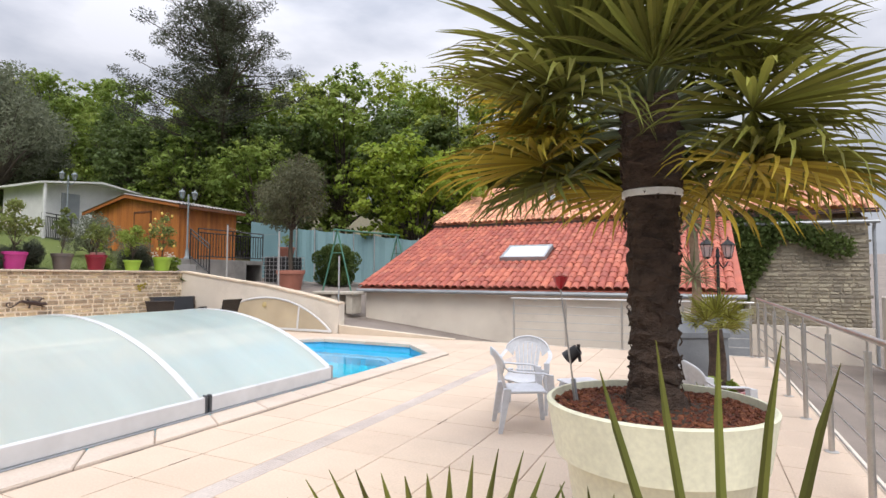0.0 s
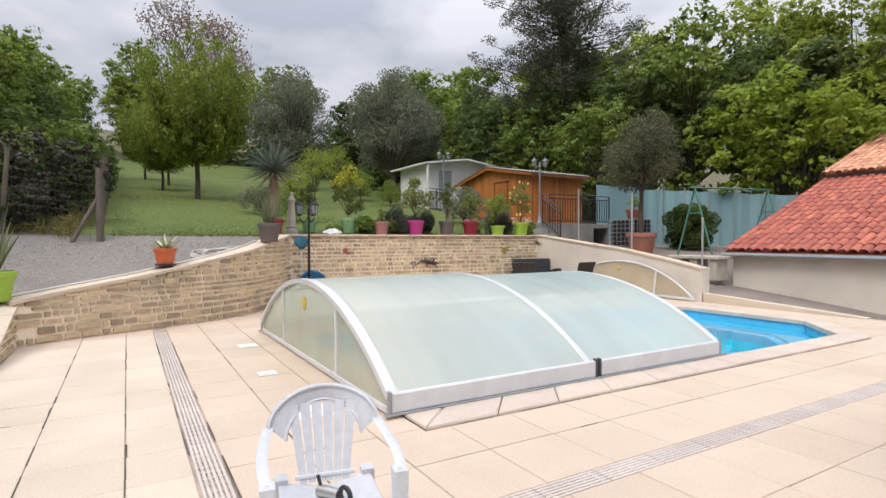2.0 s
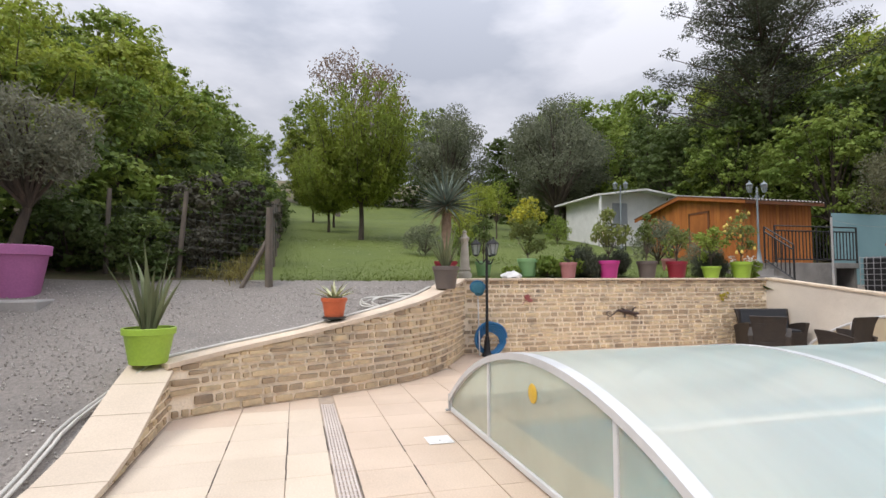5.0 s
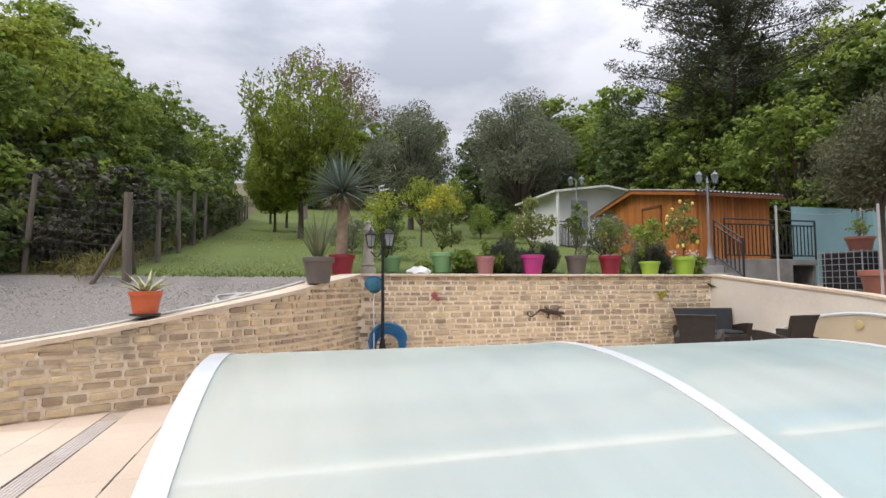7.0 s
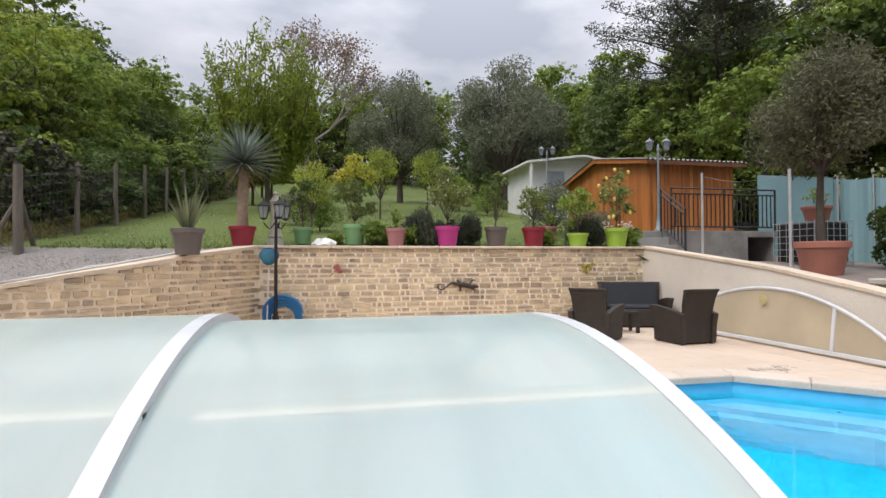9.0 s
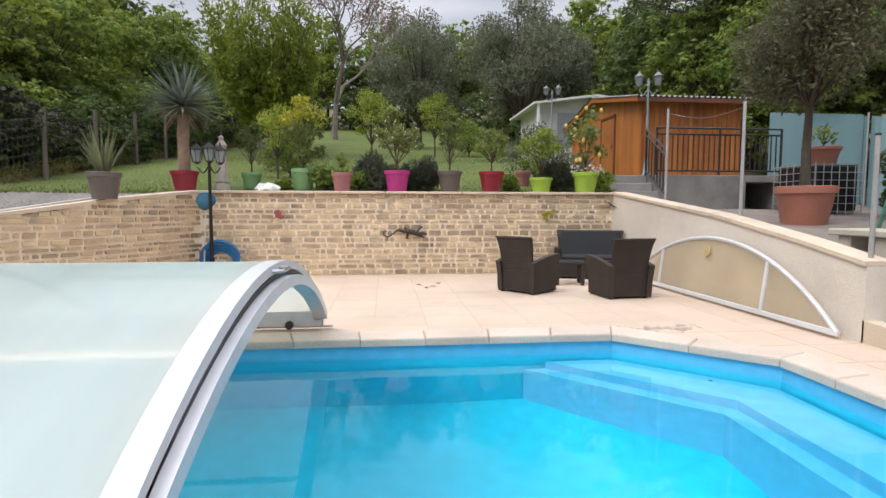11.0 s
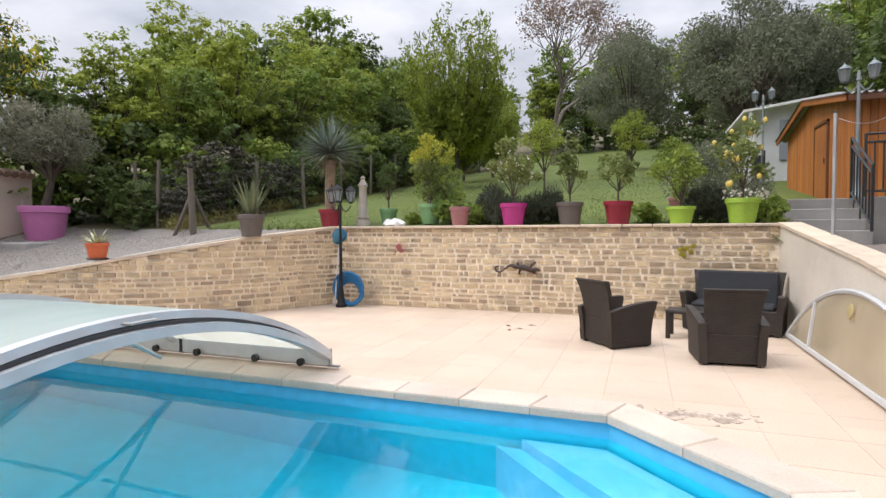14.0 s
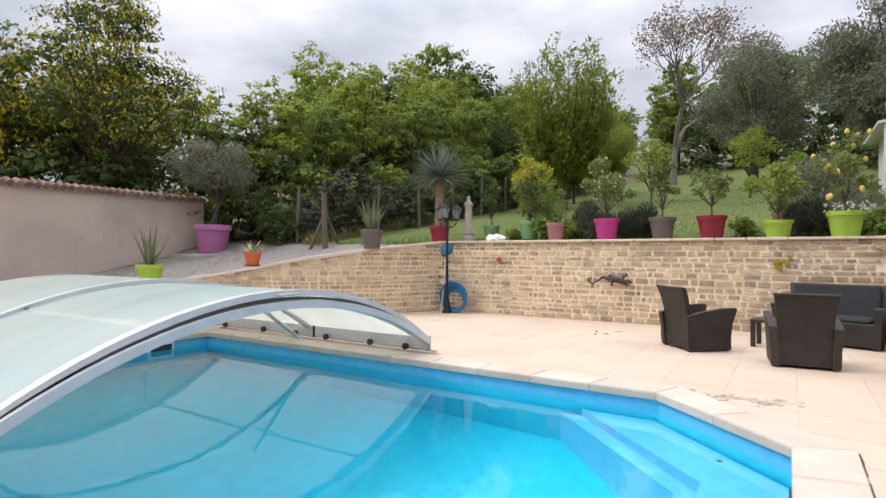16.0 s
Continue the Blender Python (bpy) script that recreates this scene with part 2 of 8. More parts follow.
BLUE_MESH = material("pale_blue_screen_fabric", (0.225, 0.36, 0.385), (0.18, 0.30, 0.325), scale=0.8, rough=0.8, fine=60, bump=0.2, stretch=(1, 1, 0.3))
GREEN_PAINT = material("green_painted_steel", (0.08, 0.22, 0.15), (0.06, 0.17, 0.12), rough=0.5, bump=0.05)
SOIL = material("dark_soil", (0.06, 0.04, 0.028), (0.035, 0.025, 0.018), scale=12, rough=0.95, fine=60, bump=0.9)
BARK_CHIP = material("red_brown_bark_chips", (0.20, 0.065, 0.032), (0.11, 0.038, 0.022), scale=8, rough=0.95, fine=60, bump=0.8, island=0.45)
PALM_TRUNK = material("dark_palm_fibre", (0.085, 0.055, 0.040), (0.045, 0.030, 0.022), scale=9, rough=0.95, fine=45, bump=1.0, stretch=(1, 1, 2.5))
YUCCA_TRUNK = material("pale_yucca_bark", (0.30, 0.22, 0.15), (0.2, 0.14, 0.1), scale=9, rough=0.95, fine=40, bump=0.8)
BARK = material("grey_brown_bark", (0.10, 0.078, 0.058), (0.06, 0.048, 0.038), scale=5, rough=0.95, fine=22, bump=0.8, stretch=(2, 2, 0.5))
PALE_BARK = material("pale_grey_bark", (0.24, 0.20, 0.17), (0.16, 0.135, 0.115), scale=5, rough=0.95, fine=22, bump=0.6)
HOSE_WHITE = material("off_white_hose", (0.56, 0.54, 0.49), (0.46, 0.44, 0.40), rough=0.5, bump=0.05)
HOSE_BLUE = material("blue_ribbed_hose", (0.018, 0.15, 0.33), (0.013, 0.11, 0.27), rough=0.4, bump=0.2)
NET_BLUE = material("blue_leaf_net", (0.010, 0.085, 0.13), (0.015, 0.11, 0.16), rough=0.7, fine=80, bump=0.5)
YELLOW = material("yellow_painted_metal", (0.62, 0.40, 0.04), (0.5, 0.32, 0.04), rough=0.5, bump=0.05)
FADED_YELLOW = material("faded_yellow_plastic", (0.46, 0.37, 0.17), (0.38, 0.31, 0.16), rough=0.5, bump=0.05)
RED_METAL = material("faded_red_metal", (0.30, 0.08, 0.07), (0.22, 0.06, 0.06), rough=0.6, bump=0.1)
BROWN_IRON = material("dark_brown_iron", (0.035, 0.018, 0.014), (0.05, 0.025, 0.02), rough=0.5, bump=0.1)
ROSE = material("red_glass_flower", (0.42, 0.01, 0.02), (0.3, 0.008, 0.015), rough=0.3, bump=0.05)
PLASTIC_BLACK = material("black_plastic", (0.018, 0.018, 0.02), (0.025, 0.025, 0.027), rough=0.35, bump=0.05)
PALE_STONE = material("pale_cast_stone", (0.50, 0.46, 0.39), (0.4, 0.36, 0.3), scale=4, rough=0.9, fine=40, bump=0.4, stain=(0.2, 0.2, 0.16), stain_amount=0.5)
WHITE_PLASTIC = material("white_plastic", (0.74, 0.74, 0.73), (0.68, 0.68, 0.67), rough=0.4, bump=0.03)


def pot_material(name, c):
    return material(name, c, tuple(0.86 * v for v in c), scale=3, rough=0.5, fine=35, bump=0.06, stain=tuple(0.5 * v + 0.12 for v in c), stain_amount=0.10, stain_scale=2)


POT_GREEN = pot_material("mint_green_plastic", (0.20, 0.37, 0.17))
POT_LIME = pot_material("lime_green_plastic", (0.32, 0.50, 0.055))
POT_MAGENTA = pot_material("magenta_plastic", (0.46, 0.035, 0.22))
POT_PURPLE = pot_material("purple_pink_plastic", (0.50, 0.17, 0.38))
POT_GREY = pot_material("taupe_grey_plastic", (0.125, 0.105, 0.095))
POT_RED = pot_material("crimson_plastic", (0.24, 0.012, 0.03))
POT_TERRA = pot_material("terracotta_plastic", (0.42, 0.17, 0.12))
POT_ORANGE = pot_material("orange_terracotta", (0.58, 0.125, 0.045))
POT_PINK = pot_material("dusty_pink_clay", (0.36, 0.155, 0.16))
POT_CREAM = pot_material("cream_green_plastic", (0.80, 0.80, 0.62))

LEAF_MID = leaf_material("mid_green_leaves", (0.262, 0.325, 0.066), (0.165, 0.235, 0.050))
LEAF_DARK = leaf_material("dark_green_leaves", (0.118, 0.160, 0.044), (0.078, 0.115, 0.034))
LEAF_LIGHT = leaf_material("fresh_yellow_green_leaves", (0.335, 0.375, 0.062), (0.225, 0.285, 0.048))
LEAF_OLIVE = leaf_material("silver_olive_leaves", (0.205, 0.222, 0.145), (0.140, 0.156, 0.100), island=0.22, translucent=0.3)
# olive leaves lightened in colour for the lit crown in the purple pot
LEAF_OLIVE_LIT = leaf_material("lit_olive_leaves", (0.25, 0.25, 0.175), (0.17, 0.175, 0.12), island=0.25, translucent=0.3)
LEAF_PINE = leaf_material("dark_pine_needles", (0.088, 0.096, 0.056), (0.060, 0.071, 0.042), translucent=0.15)
LEAF_BARE = leaf_material("sparse_bronze_leaves", (0.30, 0.22, 0.17), (0.22, 0.16, 0.12))
LEAF_LAWN = leaf_material("fresh_green_fine_leaves", (0.262, 0.308, 0.048), (0.170, 0.222, 0.038))
LEAF_SMOKE = leaf_material("dark_purple_brown_leaves", (0.088, 0.082, 0.052), (0.055, 0.052, 0.036), island=0.4, translucent=0.25)
LEAF_OLIVE_DARK = leaf_material("dull_olive_leaves", (0.150, 0.150, 0.082), (0.105, 0.108, 0.062), island=0.22, translucent=0.3)
LEAF_HEDGE = leaf_material("bright_shrub_leaves", (0.285, 0.350, 0.040), (0.190, 0.260, 0.034))
LEAF_LEMON = leaf_material("citrus_leaves", (0.245, 0.272, 0.085), (0.135, 0.180, 0.058))
LEAF_YELLOW = leaf_material("yellow_young_leaves", (0.46, 0.42, 0.05), (0.32, 0.33, 0.045))
LEAF_GREY = leaf_material("blue_grey_blades", (0.20, 0.245, 0.20), (0.10, 0.135, 0.11), translucent=0.15)
LEAF_STRAP = leaf_material("grey_green_strap_leaves", (0.190, 0.213, 0.112), (0.123, 0.151, 0.078), translucent=0.15)
LEAF_PALM = leaf_material("palm_frond_leaflets", (0.265, 0.248, 0.046), (0.135, 0.150, 0.036), island=0.5, translucent=0.3)
LEAF_PALM_DRY = leaf_material("yellowed_palm_leaflets", (0.529, 0.380, 0.046), (0.345, 0.276, 0.040), island=0.4, translucent=0.3)
LEAF_LAV = leaf_material("dark_lavender_leaves", (0.075, 0.085, 0.055), (0.045, 0.055, 0.038), translucent=0.1)
BLOSSOM_W = leaf_material("white_blossom", (0.75, 0.70, 0.66), (0.68, 0.6, 0.55), island=0.1)
BLOSSOM_Y = leaf_material("yellow_lemons", (0.74, 0.56, 0.16), (0.66, 0.47, 0.10), island=0.15, translucent=0.05)
FLOWER_Y = leaf_material("yellow_flower_clusters", (0.52, 0.42, 0.04), (0.40, 0.33, 0.04), island=0.3)


def glassy(name, colour, rough, clear, body, sheen_dip=0.80, streak=(1, 1, 1)):
    """A translucent sheet: part clear, part milky body, with a glossy skin; soft reflections are mottled into its
    colour.
    """
    m = bpy.data.materials.new(name)
    m.use_nodes = True
    t = m.node_tree
    n, link = t.nodes, t.links
    b = n["Principled BSDF"]
    geo = n.new("ShaderNodeNewGeometry")
    no = n.new("ShaderNodeTexNoise")
    no.inputs["Scale"].default_value, no.inputs["Detail"].default_value = 1.1, 4
    mp = n.new("ShaderNodeMapping")
    mp.inputs["Scale"].default_value = streak
    link.new(geo.outputs["Position"], mp.inputs["Vector"])
    link.new(mp.outputs[0], no.inputs["Vector"])
    spread = n.new("ShaderNodeMapRange")
    spread.inputs["From Min"].default_value, spread.inputs["From Max"].default_value = 0.3, 0.7
    link.new(no.outputs[0], spread.inputs["Value"])
    mix = n.new("ShaderNodeMix")
    mix.data_type = "RGBA"
    mix.inputs["A"].default_value, mix.inputs["B"].default_value = (*colour, 1), (*(sheen_dip * v for v in colour), 1)
    link.new(spread.outputs[0], mix.inputs["Factor"])
    wave = n.new("ShaderNodeTexWave")
    wave.bands_direction = "Y"
    wave.inputs["Scale"].default_value, wave.inputs["Distortion"].default_value = 22.0, 0.0
    link.new(geo.outputs["Position"], wave.inputs["Vector"])
    bp = n.new("ShaderNodeBump")
    bp.inputs["Strength"].default_value, bp.inputs["Distance"].default_value = 0.06, 0.004
    link.new(wave.outputs["Fac"], bp.inputs["Height"])
    link.new(bp.outputs[0], b.inputs["Normal"])
    b.inputs["Roughness"].default_value = rough
    link.new(mix.outputs["Result"], b.inputs["Base Color"])
    tl = n.new("ShaderNodeBsdfTranslucent")
    link.new(mix.outputs["Result"], tl.inputs["Color"])
    tp = n.new("ShaderNodeBsdfTransparent")
    tp.inputs["Color"].default_value = (*(0.5 + 0.5 * v for v in colour), 1)
    a, c = n.new("ShaderNodeMixShader"), n.new("ShaderNodeMixShader")
    a.inputs[0].default_value, c.inputs[0].default_value = body, clear
    link.new(b.outputs[0], a.inputs[1])
    link.new(tl.outputs[0], a.inputs[2])
    link.new(a.outputs[0], c.inputs[1])
    link.new(tp.outputs[0], c.inputs[2])
    link.new(c.outputs[0], n["Material Output"].inputs["Surface"])
    return m


# the cover's streaks put soft sky reflections into the panel colour
POLYCARB = glassy("frosted_polycarbonate", (0.92, 0.935, 0.875), 0.18, 0.35, 0.58, 0.88, (0.45, 2.2, 0.45))
POLYCARB_SIDE = glassy("yellowed_polycarbonate", (0.84, 0.84, 0.74), 0.12, 0.58, 0.5)
LEANED_SHEET = glassy("sandy_clear_sheet", (0.82, 0.73, 0.56), 0.15, 0.45, 0.4)
LAMP_GLASS = glassy("clear_lantern_glass", (0.60, 0.64, 0.66), 0.1, 0.6, 0.3)

WATER = bpy.data.materials.new("pool_water")
WATER.use_nodes = True
wn, wl = WATER.node_tree.nodes, WATER.node_tree.links
wb = wn["Principled BSDF"]
wb.inputs["Base Color"].default_value = (0.70, 0.98, 1.0, 1)
wb.inputs["Specular IOR Level"].default_value = 0.32
wb.inputs["Roughness"].default_value, wb.inputs["IOR"].default_value, wb.inputs["Transmission Weight"].default_value = 0.02, 1.33, 1.0
w_rip = wn.new("ShaderNodeTexNoise")
w_rip.inputs["Scale"].default_value, w_rip.inputs["Detail"].default_value = 2.6, 3
w_geo = wn.new("ShaderNodeNewGeometry")
wl.new(w_geo.outputs["Position"], w_rip.inputs["Vector"])
w_bump = wn.new("ShaderNodeBump")
w_bump.inputs["Strength"].default_value, w_bump.inputs["Distance"].default_value = 0.10, 0.02
wl.new(w_rip.outputs[0], w_bump.inputs["Height"])
wl.new(w_bump.outputs[0], wb.inputs["Normal"])


# ---- geometry helpers ----
class Geo:
    """Gathers points and faces; shapes are added at their places."""

    def __init__(self):
        self.v, self.f = [], []

    def add(self, v, f, m=None):
        k = len(self.v)
        self.v += [tuple(m @ Vector(p)) for p in v] if m is not None else [tuple(p) for p in v]
        self.f += [tuple(k + i for i in q) for q in f]
        return self

    def box(self, c, s, b=0.0, m=None):
        """A box with centre c and size s, its edges taken off by b."""
        hx, hy, hz = (0.5 * v for v in s)
        if b <= 0:
            v = [(c[0] + i * hx, c[1] + j * hy, c[2] + k * hz) for k in (-1, 1) for j in (-1, 1) for i in (-1, 1)]
            return self.add(v, [(0, 2, 3, 1), (4, 5, 7, 6), (0, 1, 5, 4), (2, 6, 7, 3), (0, 4, 6, 2), (1, 3, 7, 5)], m)
        b = min(b, 0.45 * min(s))
        v, at = [], {}
        for i in (-1, 1):
            for j in (-1, 1):
                for k in (-1, 1):
                    for ax in range(3):
                        p = [i * hx, j * hy, k * hz]
                        for o in range(3):
                            if o != ax:
                                p[o] -= b * (i, j, k)[o]
                        at[i, j, k, ax] = len(v)
                        v.append((c[0] + p[0], c[1] + p[1], c[2] + p[2]))
        f = []
        for ax in range(3):
            o1, o2 = (ax + 1) % 3, (ax + 2) % 3
            for s0 in (-1, 1):
                q = []
                for a, d in ((-1, -1), (1, -1), (1, 1), (-1, 1)):
                    key = [0, 0, 0]
                    key[ax], key[o1], key[o2] = s0, a, d
                    q.append(at[(*key, ax)])
                f.append(tuple(q) if s0 > 0 else tuple(reversed(q)))
            for a in (-1, 1):
                for d in (-1, 1):
                    k1, k2 = [0, 0, 0], [0, 0, 0]
                    k1[ax], k1[o1], k1[o2] = -1, a, d
                    k2[ax], k2[o1], k2[o2] = 1, a, d
                    q = (at[(*k1, o1)], at[(*k2, o1)], at[(*k2, o2)], at[(*k1, o2)])
                    f.append(q if a * d > 0 else tuple(reversed(q)))
        for i in (-1, 1):
            for j in (-1, 1):
                for k in (-1, 1):
                    q = (at[i, j, k, 0], at[i, j, k, 1], at[i, j, k, 2])
                    f.append(q if i * j * k > 0 else tuple(reversed(q)))
        return self.add(v, f, m)

    def tube(self, pts, r, n=8, cap=True, m=None):
        """A round tube along points; r is one radius or one for each point."""
        pts = [Vector(p) for p in pts]
        rs = r if hasattr(r, "__len__") else [r] * len(pts)
        v, f, side = [], [], None
        for i, p in enumerate(pts):
            d = (pts[min(i + 1, len(pts) - 1)] - pts[max(i - 1, 0)]).normalized()
            if side is None:
                side = d.orthogonal().normalized()
            side = (side - d * side.dot(d)).normalized()
            up = d.cross(side)
            for k in range(n):
                a = 2 * math.pi * k / n
                v.append(p + rs[i] * (math.cos(a) * side + math.sin(a) * up))
        for i in range(len(pts) - 1):
            for k in range(n):
                k2 = (k + 1) % n
                f.append((i * n + k, i * n + k2, (i + 1) * n + k2, (i + 1) * n + k))
        if cap:
            f.append(tuple(reversed(range(n))))
            f.append(tuple((len(pts) - 1) * n + k for k in range(n)))
        return self.add(v, f, m)

    def lathe(self, prof, n=24, c=(0, 0, 0), m=None):
        """A turned shape: (radius, height) pairs from the bottom up."""
        v, f = [], []
        for r, z in prof:
            for k in range(n):
                a = 2 * math.pi * k / n
                v.append((c[0] + r * math.cos(a), c[1] + r * math.sin(a), c[2] + z))
        for i in range(len(prof) - 1):
            for k in range(n):
                k2 = (k + 1) % n
                f.append((i * n + k, i * n + k2, (i + 1) * n + k2, (i + 1) * n + k))
        f.append(tuple(reversed(range(n))))
        f.append(tuple((len(prof) - 1) * n + k for k in range(n)))
        return self.add(v, f, m)

    def sheet(self, rows, m=None):
        """A surface through rows of points."""
        n = len(rows[0])
        v = [p for r in rows for p in r]
        f = [(i * n + k, i * n + k + 1, (i + 1) * n + k + 1, (i + 1) * n + k) for i in range(len(rows) - 1) for k in range(n - 1)]
        return self.add(v, f, m)

    def prism(self, outline, z0, z1, m=None):
        """A flat outline raised from z0 to z1."""
        n = len(outline)
        v = [(x, y, z0) for x, y in outline] + [(x, y, z1) for x, y in outline]
        f = [tuple(reversed(range(n))), tuple(range(n, 2 * n))]
        f += [(k, (k + 1) % n, n + (k + 1) % n, n + k) for k in range(n)]
        return self.add(v, f, m)

    def mesh(self, name, mat, smooth=None):
        me = bpy.data.meshes.new(name)
        me.from_pydata(self.v, [], self.f)
        me.validate()
        for k in (mat if isinstance(mat, (list, tuple)) else [mat]):
            me.materials.append(k)
        if smooth is not None:
            me.shade_smooth()
            me.set_sharp_from_angle(angle=radians(smooth))
        me.update()
        return me


def thing(name, at=(0, 0, 0), turn=0.0, label="", category="", group="", kind=""):
    ob = new(name)
    ob.empty_display_size = 0.2
    ob.matrix_basis = pose(*at, 0, 0, turn)
    return tagged(ob, label, category, group, kind)


def part(name, geo, mat, parent, label="", smooth=None):
    """One mesh under a thing or a part, in the parent's own axes."""
    ob = new(name, geo if isinstance(geo, bpy.types.Mesh) else geo.mesh(name, mat, smooth))
    ob.parent = parent
    if label:
        ob["label"] = label
    return ob


def solid(name, geo, mat, label="", category="", kind="", group="", smooth=None):
    return tagged(new(name, geo.mesh(name, mat, smooth)), label, category, group, kind)


def lerp(a, b, t):
    return a + (b - a) * t


def table(x, rows):
    """The value at x along (x, value) rows."""
    if x <= rows[0][0]:
        return rows[0][1]
    for (a, va), (b, vb) in zip(rows, rows[1:]):
        if x <= b:
            return lerp(va, vb, (x - a) / (b - a))
    return rows[-1][1]


def spline(pts, n):
    """Points along a smooth line through pts, n to a span."""
    p = [Vector(q) for q in pts]
    p = [2 * p[0] - p[1], *p, 2 * p[-1] - p[-2]]
    out = []
    for i in range(1, len(p) - 2):
        for k in range(n):
            t = k / n
            a, b, c, d = p[i - 1], p[i], p[i + 1], p[i + 2]
            out.append(0.5 * (2 * b + (c - a) * t + (2 * a - 5 * b + 4 * c - d) * t * t + (3 * b - a - 3 * c + d) * t ** 3))
    return out + [p[-2]]


# ---- ground and walls ----
CURVE = [(-14.6, 3.5), (-13.5, 2.95), (-12.5, 2.32), (-11.85, 1.72), (-11.38, 0.98), (-11.0, 0.15), (-10.72, -0.55), (-10.45, -1.1), (-10.2, -1.5)]
FACE = [(p.x, p.y) for p in (v.to_2d() for v in spline([(x, y, 0) for x, y in CURVE], 5))]


def outward(line, d):
    """The line moved d to its right-hand side (away from the terrace)."""
    out = []
    for i, p in enumerate(line):
        a, b = line[max(i - 1, 0)], line[min(i + 1, len(line) - 1)]
        t = Vector((b[0] - a[0], b[1] - a[1])).normalized()
        out.append((p[0] + d * t.y, p[1] - d * t.x))
    return out


CURVE_RUN = [0.0]
for p, q in zip(FACE, FACE[1:]):
    CURVE_RUN.append(CURVE_RUN[-1] + math.dist(p, q))
CURVE_LEN = CURVE_RUN[-1]


def curve_top(s):
    """Height of the curved wall's top, s metres from its corner with the back wall."""
    return table(s / CURVE_LEN, [(0, 1.60), (0.25, 1.42), (0.5, 1.16), (0.75, 0.86), (1, 0.60)])


def on_curve(s):
    for i, (a, b) in enumerate(zip(CURVE_RUN, CURVE_RUN[1:])):
        if s <= b or i == len(FACE) - 2:
            t = (s - a) / (b - a)
            p, q = Vector(FACE[i]), Vector(FACE[i + 1])
            d = (q - p).normalized()
            return p.lerp(q, t), d


def right_cap(x):
    """Height of the rendered wall's sloping top."""
    return table(x, [(-14.6, 1.62), (-11.07, 1.20), (-9.46, 0.93), (-8.6, 0.76)])


def ground_z(x, y):
    lawn = 1.60 + 0.155 * max(0.0, -14.8 - x) + 0.06 * max(0.0, -46 - x)
    drive = table(x, [(-14.8, 1.50), (-10.4, 0.50), (-9.1, 0.13), (-8.5, -0.01), (-7.9, -0.05), (-6.6, -0.10), (-3.0, -0.25), (4.0, -0.5)]) + 0.06 * max(0.0, -3 - y) * (x < -9)
    yard = table(x, [(-17, 1.28), (-12.0, 1.02), (-11.0, 0.95), (-9.3, 0.30), (-4.5, -0.28), (0.0, -0.7), (3.0, -1.0)])
    if x < -14.8:
        z = lawn
        if y > 12.2 and x > -19:
            z = lerp(1.28, lawn, min(1, max(0, (-16.4 - x) / 2)))
    elif y < 4:
        z = drive
    elif y > 11.9:
        z = yard + 0.03 * max(0.0, y - 14) * (x < -9.5)
    else:
        z = -1.0
    if -4 > y and x < -13:
        z += 0.05 * (-4 - y)
    if y > 24:
        z += 0.08 * (y - 24)
    return z


HOLE = [(1.15, -2.0), (1.15, 11.95), (-14.8, 11.95), (-14.8, 3.4)] + outward(FACE, 0.2)[2:] + [(-10.2, -1.9)]


def in_hole(x, y):
    inside = False
    for (ax, ay), (bx, by) in zip(HOLE, HOLE[1:] + HOLE[:1]):
        if (ay > y) != (by > y) and x < ax + (y - ay) / (by - ay) * (bx - ax):
            inside = not inside
    return inside


def to_rim(x, y):
    best = None
    for a, b in zip(HOLE, HOLE[1:] + HOLE[:1]):
        a, b, p = Vector(a), Vector(b), Vector((x, y))
        t = min(1, max(0, (p - a).dot(b - a) / (b - a).length_squared))
        q = a.lerp(b, t)
        if best is None or (q - p).length < best[0]:
            best = ((q - p).length, q)
    return best[1].x, best[1].y


def build_ground():
    xs = sorted({*np.arange(-50, 8, 0.5).round(2), *np.arange(-120, -50, 5.0), *np.arange(8, 100, 6.0), -1500, -700, -350, -200, 150, 300, 700, 1500})
    ys = sorted({*np.arange(-14, 30, 0.5).round(2), *np.arange(-80, -14, 4.0), *np.arange(30, 110, 5.0), -1500, -700, -350, -160, 160, 300, 700, 1500})
    inside = {(x, y): in_hole(x, y) for x in xs for y in ys}
    geo, at, slots = Geo(), {}, []

    def vertex(x, y):
        if (x, y) not in at:
            px, py = to_rim(x, y) if inside[x, y] else (x, y)
            far = max(abs(px), abs(py)) > 130
            z = ground_z(max(-120, min(90, px)), max(-80, min(100, py)))
            bumps = 0.05 * noise.noise(Vector((px * 0.3, py * 0.3, 0)))
            at[x, y] = len(geo.v)
            geo.v.append((px, py, z + (0 if inside[x, y] or far else bumps)))
        return at[x, y]

    for xa, xb in zip(xs, xs[1:]):
        for ya, yb in zip(ys, ys[1:]):
            if all(inside[p] for p in ((xa, ya), (xb, ya), (xb, yb), (xa, yb))):
                continue
            geo.f.append((vertex(xa, ya), vertex(xb, ya), vertex(xb, yb), vertex(xa, yb)))
            cx, cy = (xa + xb) / 2, (ya + yb) / 2
            if cx > 1.0 and cy > -2:
                slot = 3
            elif cx > -14.9 and cy < 4.2:
                slot = 1 if cy > -5.4 else 2
            elif cy > 11.9 and cx > -18:
                slot = 3
            elif cy < -0.9 or cy > 18 or cx < -58:
                slot = 2
            else:
                slot = 0
            slots.append(slot)
    me = geo.mesh("ground", [GRASS, GRAVEL, LITTER, YARD], 60)
    me.polygons.foreach_set("material_index", slots[:len(me.polygons)])
    tagged(new("ground", me), "sloping mown lawn with a gravel drive and bare woodland soil", "ground", kind="structure")


build_ground()

